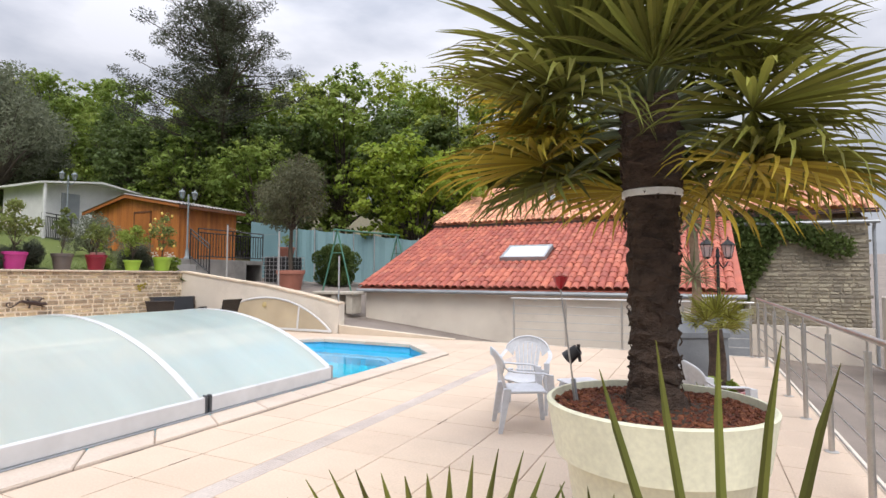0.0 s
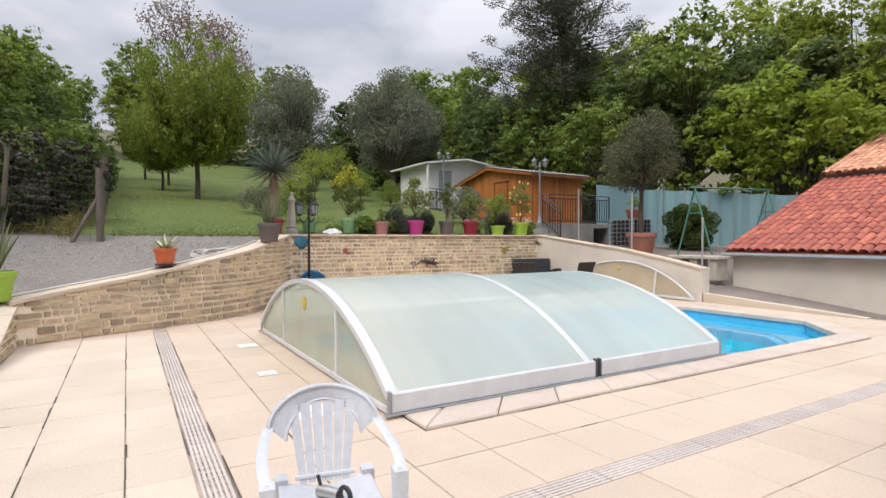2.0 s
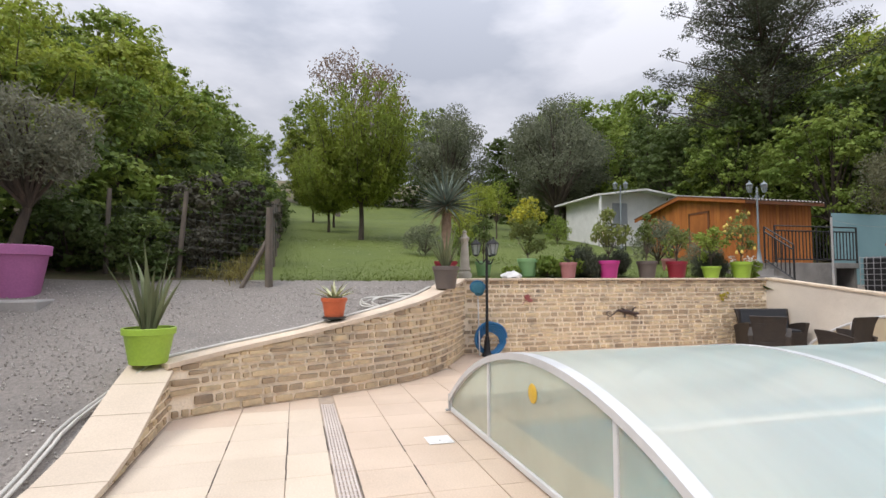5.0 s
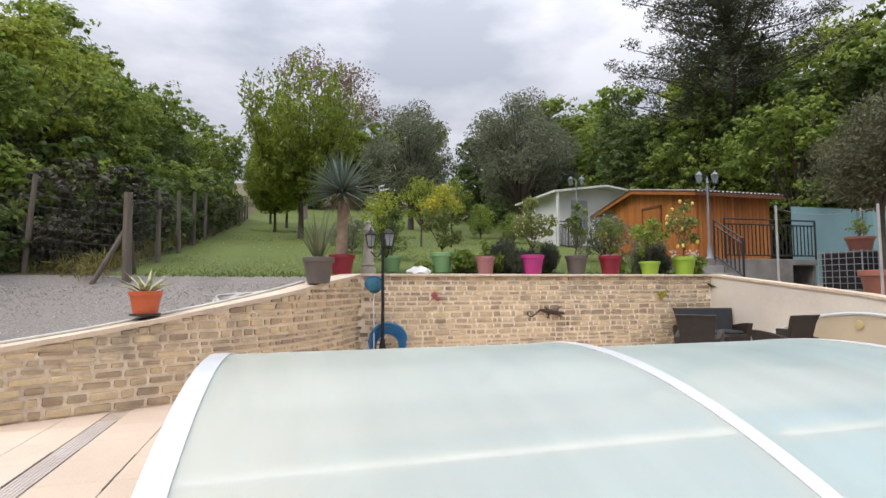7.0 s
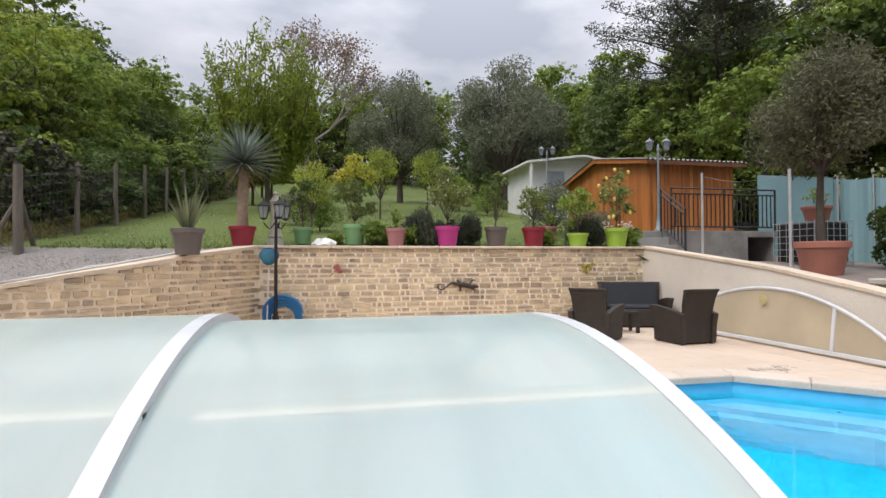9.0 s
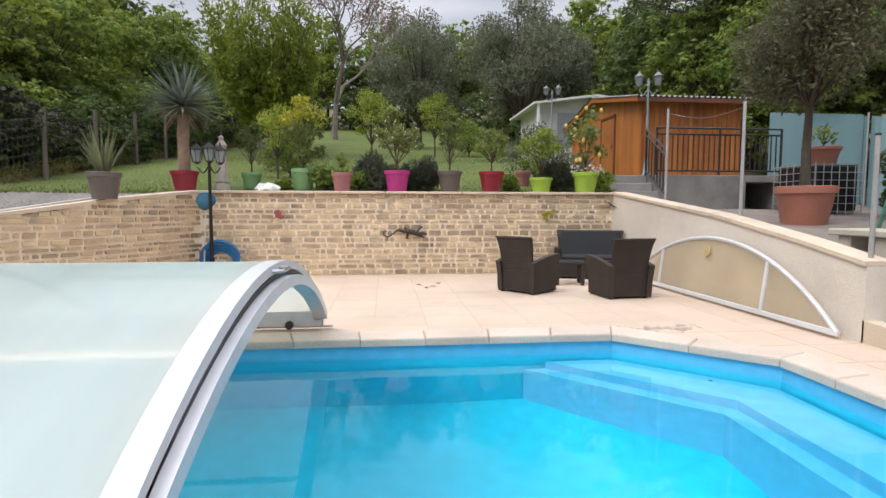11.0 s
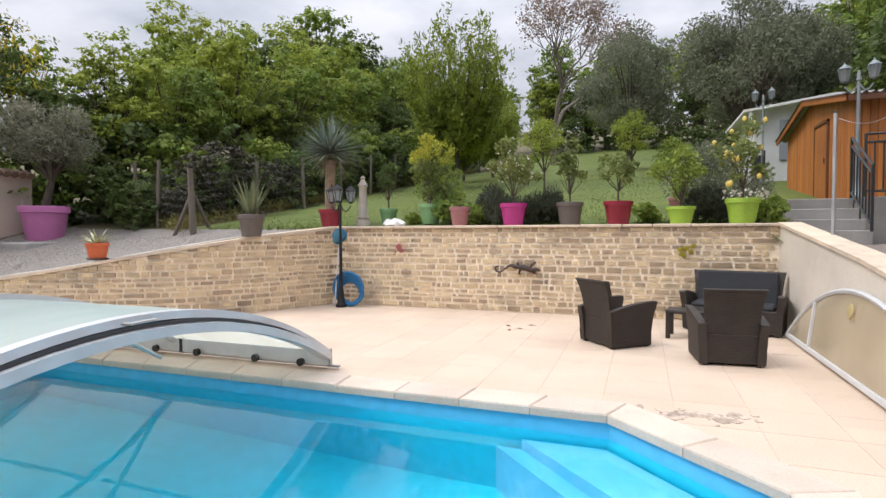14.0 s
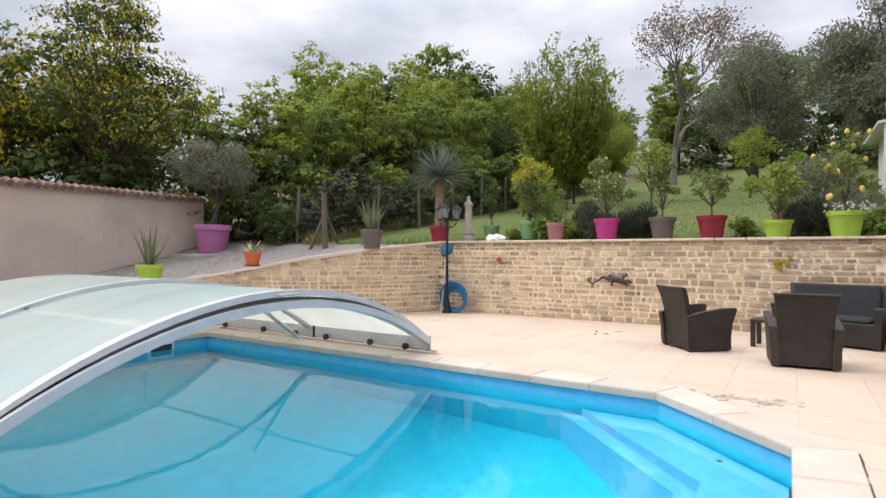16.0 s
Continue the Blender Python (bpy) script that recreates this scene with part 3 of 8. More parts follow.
# terrace bed, with the pool cut out of it
POOL = [(-9.15, 2.25), (-9.15, 9.40), (-8.10, 10.50), (-5.75, 10.50), (-4.72, 9.40), (-4.72, 2.25)]


def offset_pool(d):
    out = []
    n = len(POOL)
    for i in range(n):
        a, b, c = (Vector(POOL[(i + k) % n]) for k in (-1, 0, 1))
        t1, t2 = (b - a).normalized(), (c - b).normalized()
        n1, n2 = Vector((-t1.y, t1.x)), Vector((-t2.y, t2.x))
        bis = (n1 + n2).normalized()
        out.append(tuple(b + bis * (d / bis.dot(n1))))
    return out


COP_OUT = offset_pool(0.34)


def in_poly(x, y, poly):
    inside = False
    for (ax, ay), (bx, by) in zip(poly, poly[1:] + poly[:1]):
        if (ay > y) != (by > y) and x < ax + (y - ay) / (by - ay) * (bx - ax):
            inside = not inside
    return inside


def clip(poly, line_a, line_b):
    """The part of a convex outline on the left of the line a-b."""
    a, b = Vector(line_a), Vector(line_b)
    d = b - a
    side = lambda p: d.x * (p[1] - a.y) - d.y * (p[0] - a.x)
    out = []
    for p, q in zip(poly, poly[1:] + poly[:1]):
        sp, sq = side(p), side(q)
        if sp >= 0:
            out.append(p)
        if (sp > 0 > sq) or (sp < 0 < sq):
            t = sp / (sp - sq)
            out.append((lerp(p[0], q[0], t), lerp(p[1], q[1], t)))
    return out


terrace = thing("floor_terrace", label="beige stone-slab pool terrace with dark weathered joints", category="terrace", kind="structure")
bed, bed_pale = Geo(), Geo()
ring = offset_pool(0.1)
for quad in ([(-14.7, 3.0), (ring[0][0], 3.0), (ring[0][0], 11.9), (-14.7, 11.9)], [(-11.2, -1.95), (1.2, -1.95), (1.2, 2.1), (-11.2, 2.1)], [(-12.9, 2.1), (ring[0][0], 2.1), (ring[0][0], 3.0), (-12.9, 3.0)],
             [(ring[5][0], 2.1), (1.2, 2.1), (1.2, 11.9), (ring[5][0], 11.9)], [(ring[1][0], ring[2][1]), (ring[5][0], ring[2][1]), (ring[5][0], 11.9), (ring[1][0], 11.9)],
             [ring[1], (ring[2][0], ring[2][1]), (ring[1][0], ring[2][1])], [ring[3], ring[4], (ring[4][0], ring[3][1])], [(-14.7, 2.75), (-12.8, 2.75), (-12.8, 3.0), (-14.7, 3.0)]):
    (bed_pale if quad[0][1] > 2.5 or quad[0] == ring[1] else bed).prism([(x, y) for x, y in quad], -0.16, -0.0025 if quad[0][1] > 2.5 or quad[0] == ring[1] else -0.013)
part("joint_bed", bed, JOINT, terrace)
part("joint_bed", bed_pale, JOINT_PALE, terrace)
edge = Geo()
edge.prism([(-11.0, -1.98), (1.22, -1.98), (1.22, 11.93), (-8.5, 11.93), (-8.5, 11.88), (1.17, 11.88), (1.17, -1.93), (-11.0, -1.93)], -1.6, -0.01)
part("edge_wall", edge, RENDER_WALL, terrace)


# retaining walls: mortar core, coursed stones, cap
def stone_mesh(seed):
    rnd = random.Random(seed)
    g = Geo().box((0, 0, 0), (1, 1, 1), 0.06)
    g.v = [(x + rnd.uniform(-.05, .04) * (1 if x > 0 else -1) * (abs(x) > .3), y + rnd.uniform(-.12, .12), z + rnd.uniform(-.10, .06) * (1 if z > 0 else -1) * (abs(z) > .3)) for x, y, z in g.v]
    return g


STONE_GEOS = [stone_mesh(k) for k in range(9)]
STONE_MESHES = [g.mesh("stone", STONE) for g in STONE_GEOS]


def courses(length, top, rnd, low=0.0):
    """Stones of a coursed wall as (run, height, length, height) under a top line."""
    z = low
    while z < 1.62:
        h = rnd.choice((0.085, 0.095, 0.11, 0.12, 0.135))
        s = rnd.uniform(-0.2, 0)
        while s < length:
            w = rnd.choice((0.11, 0.15, 0.19, 0.23, 0.28, 0.36)) * rnd.uniform(0.9, 1.1)
            mid = s + w / 2
            if s > -0.06 and s + w < length + 0.06 and z + h < top(mid) + 0.005:
                yield mid, z + h / 2, w - 0.040, (h - 0.038) * rnd.uniform(0.84, 1.0)
            elif s > -0.06 and s + w < length + 0.06 and z + 0.05 < top(mid):
                yield mid, (z + top(mid)) / 2, w - 0.022, top(mid) - z - 0.015
            s += w
        z += h


def lay_stones(wall, length, top, place, seed, keep):
    """Stones as parts of the wall in the stretch keep; the others joined."""
    rnd = random.Random(seed)
    rest, count = Geo(), 0
    for s, z, w, h in courses(length, top, rnd):
        m = place(s, z) @ Matrix.Rotation(rnd.gauss(0, 0.02), 4, "Y") @ Matrix.Diagonal((w, rnd.uniform(0.030, 0.046), h, 1))
        k = rnd.randrange(9)
        if keep[0] <= s <= keep[1] and count < 300:
            ob = new("stone", STONE_MESHES[k])
            ob.parent, ob.matrix_basis = wall, m
            count += 1
        else:
            rest.add(STONE_GEOS[k].v, STONE_GEOS[k].f, m)
    if rest.v:
        tagged(part("stones", rest, STONE_MANY, wall), kind="stuff")


wall_back = thing("wall_back", label="honey-coloured coursed limestone retaining wall with a pale cap", category="wall", kind="structure")
part("core", Geo().box((-14.79, 7.65, 0.79), (0.36, 8.5, 1.62)), MORTAR, wall_back)
cap_line = Geo()
yy = 3.3
rnd = random.Random(5)
while yy < 11.9:
    w = min(rnd.uniform(0.5, 0.9), 11.95 - yy)
    cap_line.box((-14.77, yy + w / 2, 1.63), (0.46, w - 0.008, 0.055 + rnd.uniform(-.004, .004)), 0.012)
    yy += w
part("cap", cap_line, WALL_CAP, wall_back, "pale mortar cap")

wall_left = thing("wall_left", label="curved limestone retaining wall stepping down with a pale sloping cap", category="wall", kind="structure")


def strip(line_in, line_out, low, high):
    """A wall between two plan lines, from low to the heights high."""
    g = Geo()
    n = len(line_in)
    g.sheet([[(*line_in[i], low) for i in range(n)], [(*line_in[i], high[i]) for i in range(n)], [(*line_out[i], high[i]) for i in range(n)], [(*line_out[i], low) for i in range(n)], [(*line_in[i], low) for i in range(n)]])
    for i in (0, n - 1):
        g.add([(*line_in[i], low), (*line_in[i], high[i]), (*line_out[i], high[i]), (*line_out[i], low)], [(0, 1, 2, 3)])
    return g


TOPS = [curve_top(s) for s in CURVE_RUN]
part("core", strip(outward(FACE, 0.012), outward(FACE, 0.36), -0.15, TOPS), MORTAR, wall_left)
cap = Geo()
for i in range(0, len(FACE) - 1, 2):
    j = min(i + 2, len(FACE) - 1)
    a, b = outward(FACE, -0.035), outward(FACE, 0.40)
    seg = range(i, j + 1)
    low = [(*a[k], TOPS[k] + 0.004) for k in seg], [(*b[k], TOPS[k] + 0.004) for k in seg]
    hi = [(*a[k], TOPS[k] + 0.058) for k in seg], [(*b[k], TOPS[k] + 0.058) for k in seg]
    cap.sheet([low[0], hi[0], hi[1], low[1], low[0]])
    for e in (0, -1):
        cap.add([low[0][e], hi[0][e], hi[1][e], low[1][e]], [(0, 1, 2, 3)])
part("cap", cap, WALL_CAP, wall_left, "pale sloping cap slabs")

# low sloping parapet that carries the railing, along the drive
parapet = thing("wall_parapet", label="low cream parapet with pale sloping coping slabs", category="wall", kind="structure")
PAR = [(-10.45, 0.60), (-9.75, 0.42), (-9.1, 0.22), (-8.5, 0.07), (-7.9, 0.035), (-2.0, 0.03), (1.2, 0.03)]
g = strip([(x, -1.48) for x, z in PAR], [(x, -1.93) for x, z in PAR], -0.8, [z for x, z in PAR])
part("core", g, MORTAR, parapet)
x = -10.5
k = 0
while x < 1.1:
    w = 0.62
    za, zb = table(x + 0.005, PAR), table(x + w - 0.005, PAR)
    g = Geo().add([(xx, y, z + dz) for dz in (0.004, 0.05) for xx, z in ((x + 0.005, za), (x + w - 0.005, zb)) for y in (-1.97, -1.44)],
                  [(0, 1, 3, 2), (4, 6, 7, 5), (0, 4, 5, 1), (2, 3, 7, 6), (0, 2, 6, 4), (1, 5, 7, 3)])
    part("coping_slab", g, SLAB_PALE, parapet)
    x += w
part("loose_slab", Geo().box((-7.45, -2.16, -0.02), (0.55, 0.42, 0.05), 0.008), SLAB_PALE, parapet)

wall_right = thing("wall_right", label="cream-rendered wall with a sloping pale cap beside the lounge", category="wall", kind="structure")
RX = [-14.6, -13, -11.07, -9.46, -8.6]
part("body", strip([(x, 11.75) for x in RX], [(x, 12.0) for x in RX], -0.15, [right_cap(x) for x in RX]), RENDER_WALL, wall_right)
g = Geo()
for xa, xb in zip(RX, RX[1:]):
    g.add([(xx, y, right_cap(xx) + dz) for dz in (0.004, 0.05) for xx in (xa, xb) for y in (11.72, 12.04)], [(0, 1, 3, 2), (4, 6, 7, 5), (0, 4, 5, 1), (2, 3, 7, 6), (0, 2, 6, 4), (1, 5, 7, 3)])
part("cap", g, WALL_CAP, wall_right, "pale cap")
g = Geo()
g.add([(-8.62, 11.75, -0.1), (-5.3, 11.75, -0.1), (-5.3, 11.93, -0.1), (-8.62, 11.93, -0.1), (-8.62, 11.75, 0.22), (-5.3, 11.75, 0.02), (-5.3, 11.93, 0.02), (-8.62, 11.93, 0.22)],
      [(0, 3, 2, 1), (4, 5, 6, 7), (0, 1, 5, 4), (2, 3, 7, 6), (0, 4, 7, 3), (1, 2, 6, 5)])
part("kerb", g, SLAB_PALE, wall_right, "pale sloping kerb")

# garden wall beyond the drive
garden_wall = thing("garden_wall", label="pinkish rendered garden wall topped with clay tiles", category="wall", kind="structure")
for xa, xb, top in ((-14.2, -8.6, 3.05), (-8.6, 1.0, 2.75)):
    part("body", Geo().box(((xa + xb) / 2, -5.75, top / 2 - 0.5), (xb - xa, 0.3, top + 1.0)), PINK_RENDER, garden_wall)
    g = Geo()
    x = xa
    while x < xb:
        for s in (-1, 1):
            g.tube([(x + 0.09, -5.75, top + 0.10), (x + 0.09, -5.75 + s * 0.27, top - 0.01)], [0.075, 0.085], 8)
        x += 0.19
    part("ridge_tiles", g, WALL_TILE, garden_wall, "weathered clay tile coping")

# ---- swimming pool ----
pool = thing("swimming_pool", label="blue-lined pool with corner steps and a pale stone edge", category="pool", kind="structure")
WATER_Z = -0.17


def basin_ring(poly, z):
    return [(x, y, z) for x, y in poly]


def closed(rows):
    return [r + r[:1] for r in rows]


g = Geo().sheet(closed([basin_ring(POOL, -0.02), basin_ring(POOL, -0.24)]))
part("waterline", g, LINER_PALE, pool, "pale blue moulded waterline band")
IN1 = offset_pool(-0.05)
g = Geo().sheet(closed([basin_ring(POOL, -0.24), basin_ring(IN1, -1.45)]))
g.add(basin_ring(IN1, -1.45), [tuple(range(6))])
part("basin", g, LINER, pool)
# the steps' paler liner colour imitates the brighter look of shallow water
for depth, d, skin in ((-0.42, 0.57, LINER_PALE), (-0.64, 0.73, LINER_PALE)):
    ya, xb = 9.40 - (d - 0.0724) / 0.69, -9.15 + (d + 0.69 * (1.10 - d)) / 0.724
    mid = -6.935
    edge_line = [(-9.09, ya), (xb, 10.5 - d), (2 * mid - xb, 10.5 - d), (2 * mid + 9.09, ya)]
    part("step", Geo().prism(edge_line + [IN1[4], IN1[3], IN1[2], IN1[1]], -1.46, depth), skin, pool)
g = Geo().add([(x, y, WATER_Z) for x, y in reversed(offset_pool(-0.002))], [tuple(range(6))])
water = part("water", g, WATER, pool, "clear still water")
water.visible_shadow = False
g = Geo().box((-8.35, 2.27, -0.14), (0.42, 0.03, 0.20), 0.01)
sk = part("skimmer", g, WHITE_PLASTIC, pool, "white skimmer mouth")
part("opening", Geo().box((-8.35, 2.29, -0.15), (0.32, 0.03, 0.12)), PLASTIC_BLACK, sk)
part("floor_outlet", Geo().lathe([(0.022, 0), (0.022, 0.008), (0.016, 0.011)], 16, (-8.35, 10.0, -0.42)), PLASTIC_BLACK, pool)

# coping stones round the pool
rnd = random.Random(8)
inn, out = offset_pool(-0.035), COP_OUT
for i in range(6):
    a, b = Vector(inn[i]), Vector(inn[(i + 1) % 6])
    c, d = Vector(out[i]), Vector(out[(i + 1) % 6])
    n = max(1, round((b - a).length / 0.62))
    for k in range(n):
        gap = 0.004 / (b - a).length
        t0, t1 = k / n + gap, (k + 1) / n - gap
        q = [a.lerp(b, t0), a.lerp(b, t1), c.lerp(d, t1), c.lerp(d, t0)]
        ctr = sum(q, Vector((0, 0))) / 4
        q2 = [p + (ctr - p).normalized() * 0.014 for p in q]
        g = Geo()
        dz = rnd.uniform(-0.003, 0.003)
        g.sheet([[(*p, -0.05) for p in q + q[:1]], [(*p, 0.012 + dz) for p in q + q[:1]], [(*p, 0.026 + dz) for p in q2 + q2[:1]]])
        g.add([(*p, 0.026 + dz) for p in q2], [(0, 1, 2, 3)])
        part("coping_stone", g, COPING, pool)

# ---- pool cover: two low arched bays on rails ----
X0, X1 = -9.72, -4.78
XM, HALF = (X0 + X1) / 2, (X1 - X0) / 2


def arch(h, inset=0.0, low=0.20, n=28):
    """The arch line from the far side to the near side."""
    w, h = HALF - inset, h - low + 0.02
    r = (w * w + h * h) / (2 * h)
    a = math.asin(min(1, w / r))
    return [(XM + r * math.sin(lerp(-a, a, k / n)), low + h - r + r * math.cos(lerp(-a, a, k / n))) for k in range(n + 1)]


def ribbon(line, y0, y1, depth):
    """A bent bar along an arch, from y0 to y1."""
    n = len(line)
    inner = []
    for i, (x, z) in enumerate(line):
        a, b = line[max(0, i - 1)], line[min(n - 1, i + 1)]
        d = Vector((b[0] - a[0], b[1] - a[1])).normalized()
        inner.append((x + d.y * depth, z - d.x * depth))
    g = Geo().sheet([[(x, y0, z) for x, z in line], [(x, y1, z) for x, z in line], [(x, y1, z) for x, z in inner], [(x, y0, z) for x, z in inner], [(x, y0, z) for x, z in line]])
    for i in (0, n - 1):
        g.add([(line[i][0], y0, line[i][1]), (line[i][0], y1, line[i][1]), (inner[i][0], y1, inner[i][1]), (inner[i][0], y0, inner[i][1])], [(0, 1, 2, 3)])
    return g


def cover_bay(y0, y1, h, inset, ends, label, handle, first=True):
    bay = thing("pool_cover_bay", label=label, category="pool cover", group="arched pool cover bays")
    line = arch(h, inset)
    part("panel", ribbon(arch(h - 0.008, inset + 0.006), y0 + (0.05 if first else -0.16), y1 - (0.10 if first else 0.05), 0.008), POLYCARB, bay, "frosted greenish polycarbonate", 40)
    for y, w in ((y0, 0.10), (y1 - 0.165, 0.085)) if first else ((y1 - 0.10, 0.10),):
        part("arch_rib", ribbon(line, y, y + w, 0.06), WHITE_ALU, bay, smooth=40)
    for x, s in ((X1 - inset, 1), (X0 + inset, -1)):
        g = Geo().box((x - s * 0.012, (y0 + y1) / 2, 0.125), (0.05, y1 - y0 - 0.012, 0.175), 0.012)
        part("side_rail", g, WHITE_ALU, bay, "white lower side board")
        for y in (y0 + 0.3, (y0 + y1) / 2 + 0.1, y1 - 0.35):
            part("wheel", Geo().tube([(x - s * 0.11, y, 0.072), (x - s * 0.07, y, 0.072)], 0.045, 12), PLASTIC_BLACK, bay)
    for k in (7, 21):
        x, z = line[k]
        part("purlin", Geo().box((x, (y0 + y1) / 2, z - 0.035), (0.055, y1 - y0 - 0.16, 0.03), 0.004), WHITE_ALU, bay)
    for y in ends:
        pts = arch(h - 0.02, inset + 0.03)
        lo = 0.05
        g = Geo().sheet([[(x, y - 0.005, z) for x, z in pts], [(x, y - 0.005, lo) for x, z in pts]])
        g.sheet([[(x, y + 0.005, z) for x, z in pts], [(x, y + 0.005, lo) for x, z in pts]])
        part("gable_sheet", g, POLYCARB_SIDE, bay, "yellowed clear gable sheet")
        part("gable_sill", Geo().box((XM, y, 0.05), (2 * HALF - 0.1, 0.05, 0.06), 0.008), WHITE_ALU, bay)
        for k in (8, 20):
            x, z = pts[k]
            part("gable_bar", Geo().box((x, y, z / 2 + 0.03), (0.045, 0.045, z - 0.04), 0.006), WHITE_ALU, bay)
        g = Geo().lathe([(0.02, -.006), (0.075, -.004), (0.08, 0.0), (0.075, .006), (0.02, .012)], 18, m=pose(XM - 0.05, y - 0.02, 0.72, 90))
        part("round_knob", g, YELLOW, bay, "round yellow lock knob")
    for x in (X1 - inset, X0 + inset):
        for y in (y0 + 0.018, y1 - 0.018):
            s = 1 if x > XM else -1
            part("corner_foot", Geo().box((x - s * 0.006, y, 0.13), (0.06, 0.032, 0.20), 0.008), GREY_SEAL if abs(y - 4.21) < 0.1 else ZINC, bay, "worn grey corner foot")
    if handle:
        z = line[14][1] - 0.04
        part("handle", Geo().tube([(XM - 0.11, y1 - 0.01, z), (XM - 0.10, y1 + 0.06, z), (XM + 0.10, y1 + 0.06, z), (XM + 0.11, y1 - 0.01, z)], 0.013, 8), STEEL, bay, "chrome pull handle")
    return bay


cover_bay(1.76, 4.20, 1.0, 0.0, (1.80,), "arched pool cover bay of frosted polycarbonate with glazed gable", False)
b2 = cover_bay(4.22, 6.38, 0.955, 0.0, (), "arched pool cover bay, open at its end over the water", True, False)
part("seal", ribbon(arch(0.885, 0.045), 6.31, 6.38, 0.028), GREY_SEAL, b2, "black brush seal", 40)
part("inner_rib", ribbon(arch(0.85, 0.06), 6.29, 6.43, 0.075), WHITE_ALU, b2, smooth=40)
part("brace", Geo().tube([(-7.96, 5.0, 0.72), (-9.12, 4.5, 0.12)], 0.025, 8), WHITE_ALU, b2)

rail = thing("cover_rail", label="flat aluminium floor rail beside the pool cover", category="rail", kind="structure")
for x in (X0 - 0.01, X1 + 0.015):
    part("track", Geo().box((x, 4.1, 0.034), (0.05, 4.75, 0.016), 0.004), ZINC, rail)

# spare gable end leaning on the rendered wall
gable = thing("gable_panel", at=(-11.05, 11.60, 0.03), label="detached arched gable panel with white frame leaning on the wall", category="panel")
gl = [(x - XM, z) for x, z in arch(0.86, 0.06, 0.03)]
tilt = Matrix.Rotation(radians(-7), 4, "X")


def leaned(geo):
    geo.v = [tuple(tilt @ Vector(p)) for p in geo.v]
    return geo


pts = [(x * 0.955, z) for x, z in gl]
part("sheet", leaned(Geo().sheet([[(x, 0, z) for x, z in pts], [(x, 0, 0.02) for x, z in pts]])), LEANED_SHEET, gable)
g = Geo().tube([(x, 0, z) for x, z in pts], 0.03, 6)
part("arch_frame", leaned(g), WHITE_ALU, gable, smooth=40)
part("sill", leaned(Geo().box((0, 0, 0.03), (4.64, 0.05, 0.06), 0.008)), WHITE_ALU, gable)
for x in (-1.28, 1.18):
    z = table(x, pts)
    part("bar", leaned(Geo().box((x, 0, z / 2), (0.05, 0.05, z - 0.03), 0.006)), WHITE_ALU, gable)
part("round_knob", leaned(Geo().lathe([(0.02, -.006), (0.075, -.004), (0.08, 0.0), (0.075, .006), (0.02, .012)], 18, m=pose(-0.05, -0.03, 0.68, 90))), FADED_YELLOW, gable, "faded yellow lock knob")


# ---- terrace fittings ----
def drain(name, a, b, label):
    """A slotted channel grate from a to b, in half-metre lengths."""
    a, b = Vector(a), Vector(b)
    n = max(1, round((b - a).length / 0.5))
    d = (b - a).normalized()
    root = thing(name, (a.x, a.y, 0), math.degrees(math.atan2(d.y, d.x)), label, "drain", kind="structure")
    step = (b - a).length / n
    g = Geo()
    for k in range(6):
        g.box((step / 2, -0.075 + 0.03 * k, -0.006), (step - 0.006, 0.020, 0.012), 0.003)
    for k in range(5):
        g.box((step * (k + 0.5) / 5, 0, -0.008), (0.012, 0.16, 0.010))
    me = g.mesh("grate", SLAB_DRAIN)
    for k in range(n):
        ob = part("grate", me, None, root)
        ob.matrix_basis = pose(step * k, 0, 0)
    part("channel", Geo().box(((b - a).length / 2, 0, -0.044), ((b - a).length, 0.175, 0.06)), SLAB_DRAIN, root)


SLAB_DRAIN = material("pinkish_white_grate_plastic", (0.60, 0.53, 0.48), (0.50, 0.43, 0.39), scale=2, rough=0.6, fine=40, bump=0.1, stain=(0.3, 0.24, 0.2), stain_amount=0.5, stain_scale=2.5)
drain("drain_1", (-10.6, 0.35), (1.1, 0.35), "slotted pale plastic drain set between the slabs")
drain("drain_2", (-3.11, 0.46), (-3.11, 11.6), "slotted pale plastic drain running beside the pool")
for x, y, w in ((-8.66, 1.36, 0.26), (-6.89, 1.24, 0.20), (-5.30, 1.25, 0.34)):
    lid = thing("access_lid", (x, y, 0.002), 0, "square white plastic access lid in the terrace", "lid", "lids in the terrace")
    part("frame", Geo().box((0, 0, 0.003), (w, w, 0.006), 0.002), WHITE_PLASTIC, lid)
    part("cover_plate", Geo().box((0, 0, 0.008), (w - 0.05, w - 0.05, 0.006), 0.002), WHITE_PLASTIC, lid)
    part("screw", Geo().lathe([(0.012, 0), (0.012, 0.004)], 10, (w * 0.2, 0, 0.011)), STEEL, lid)


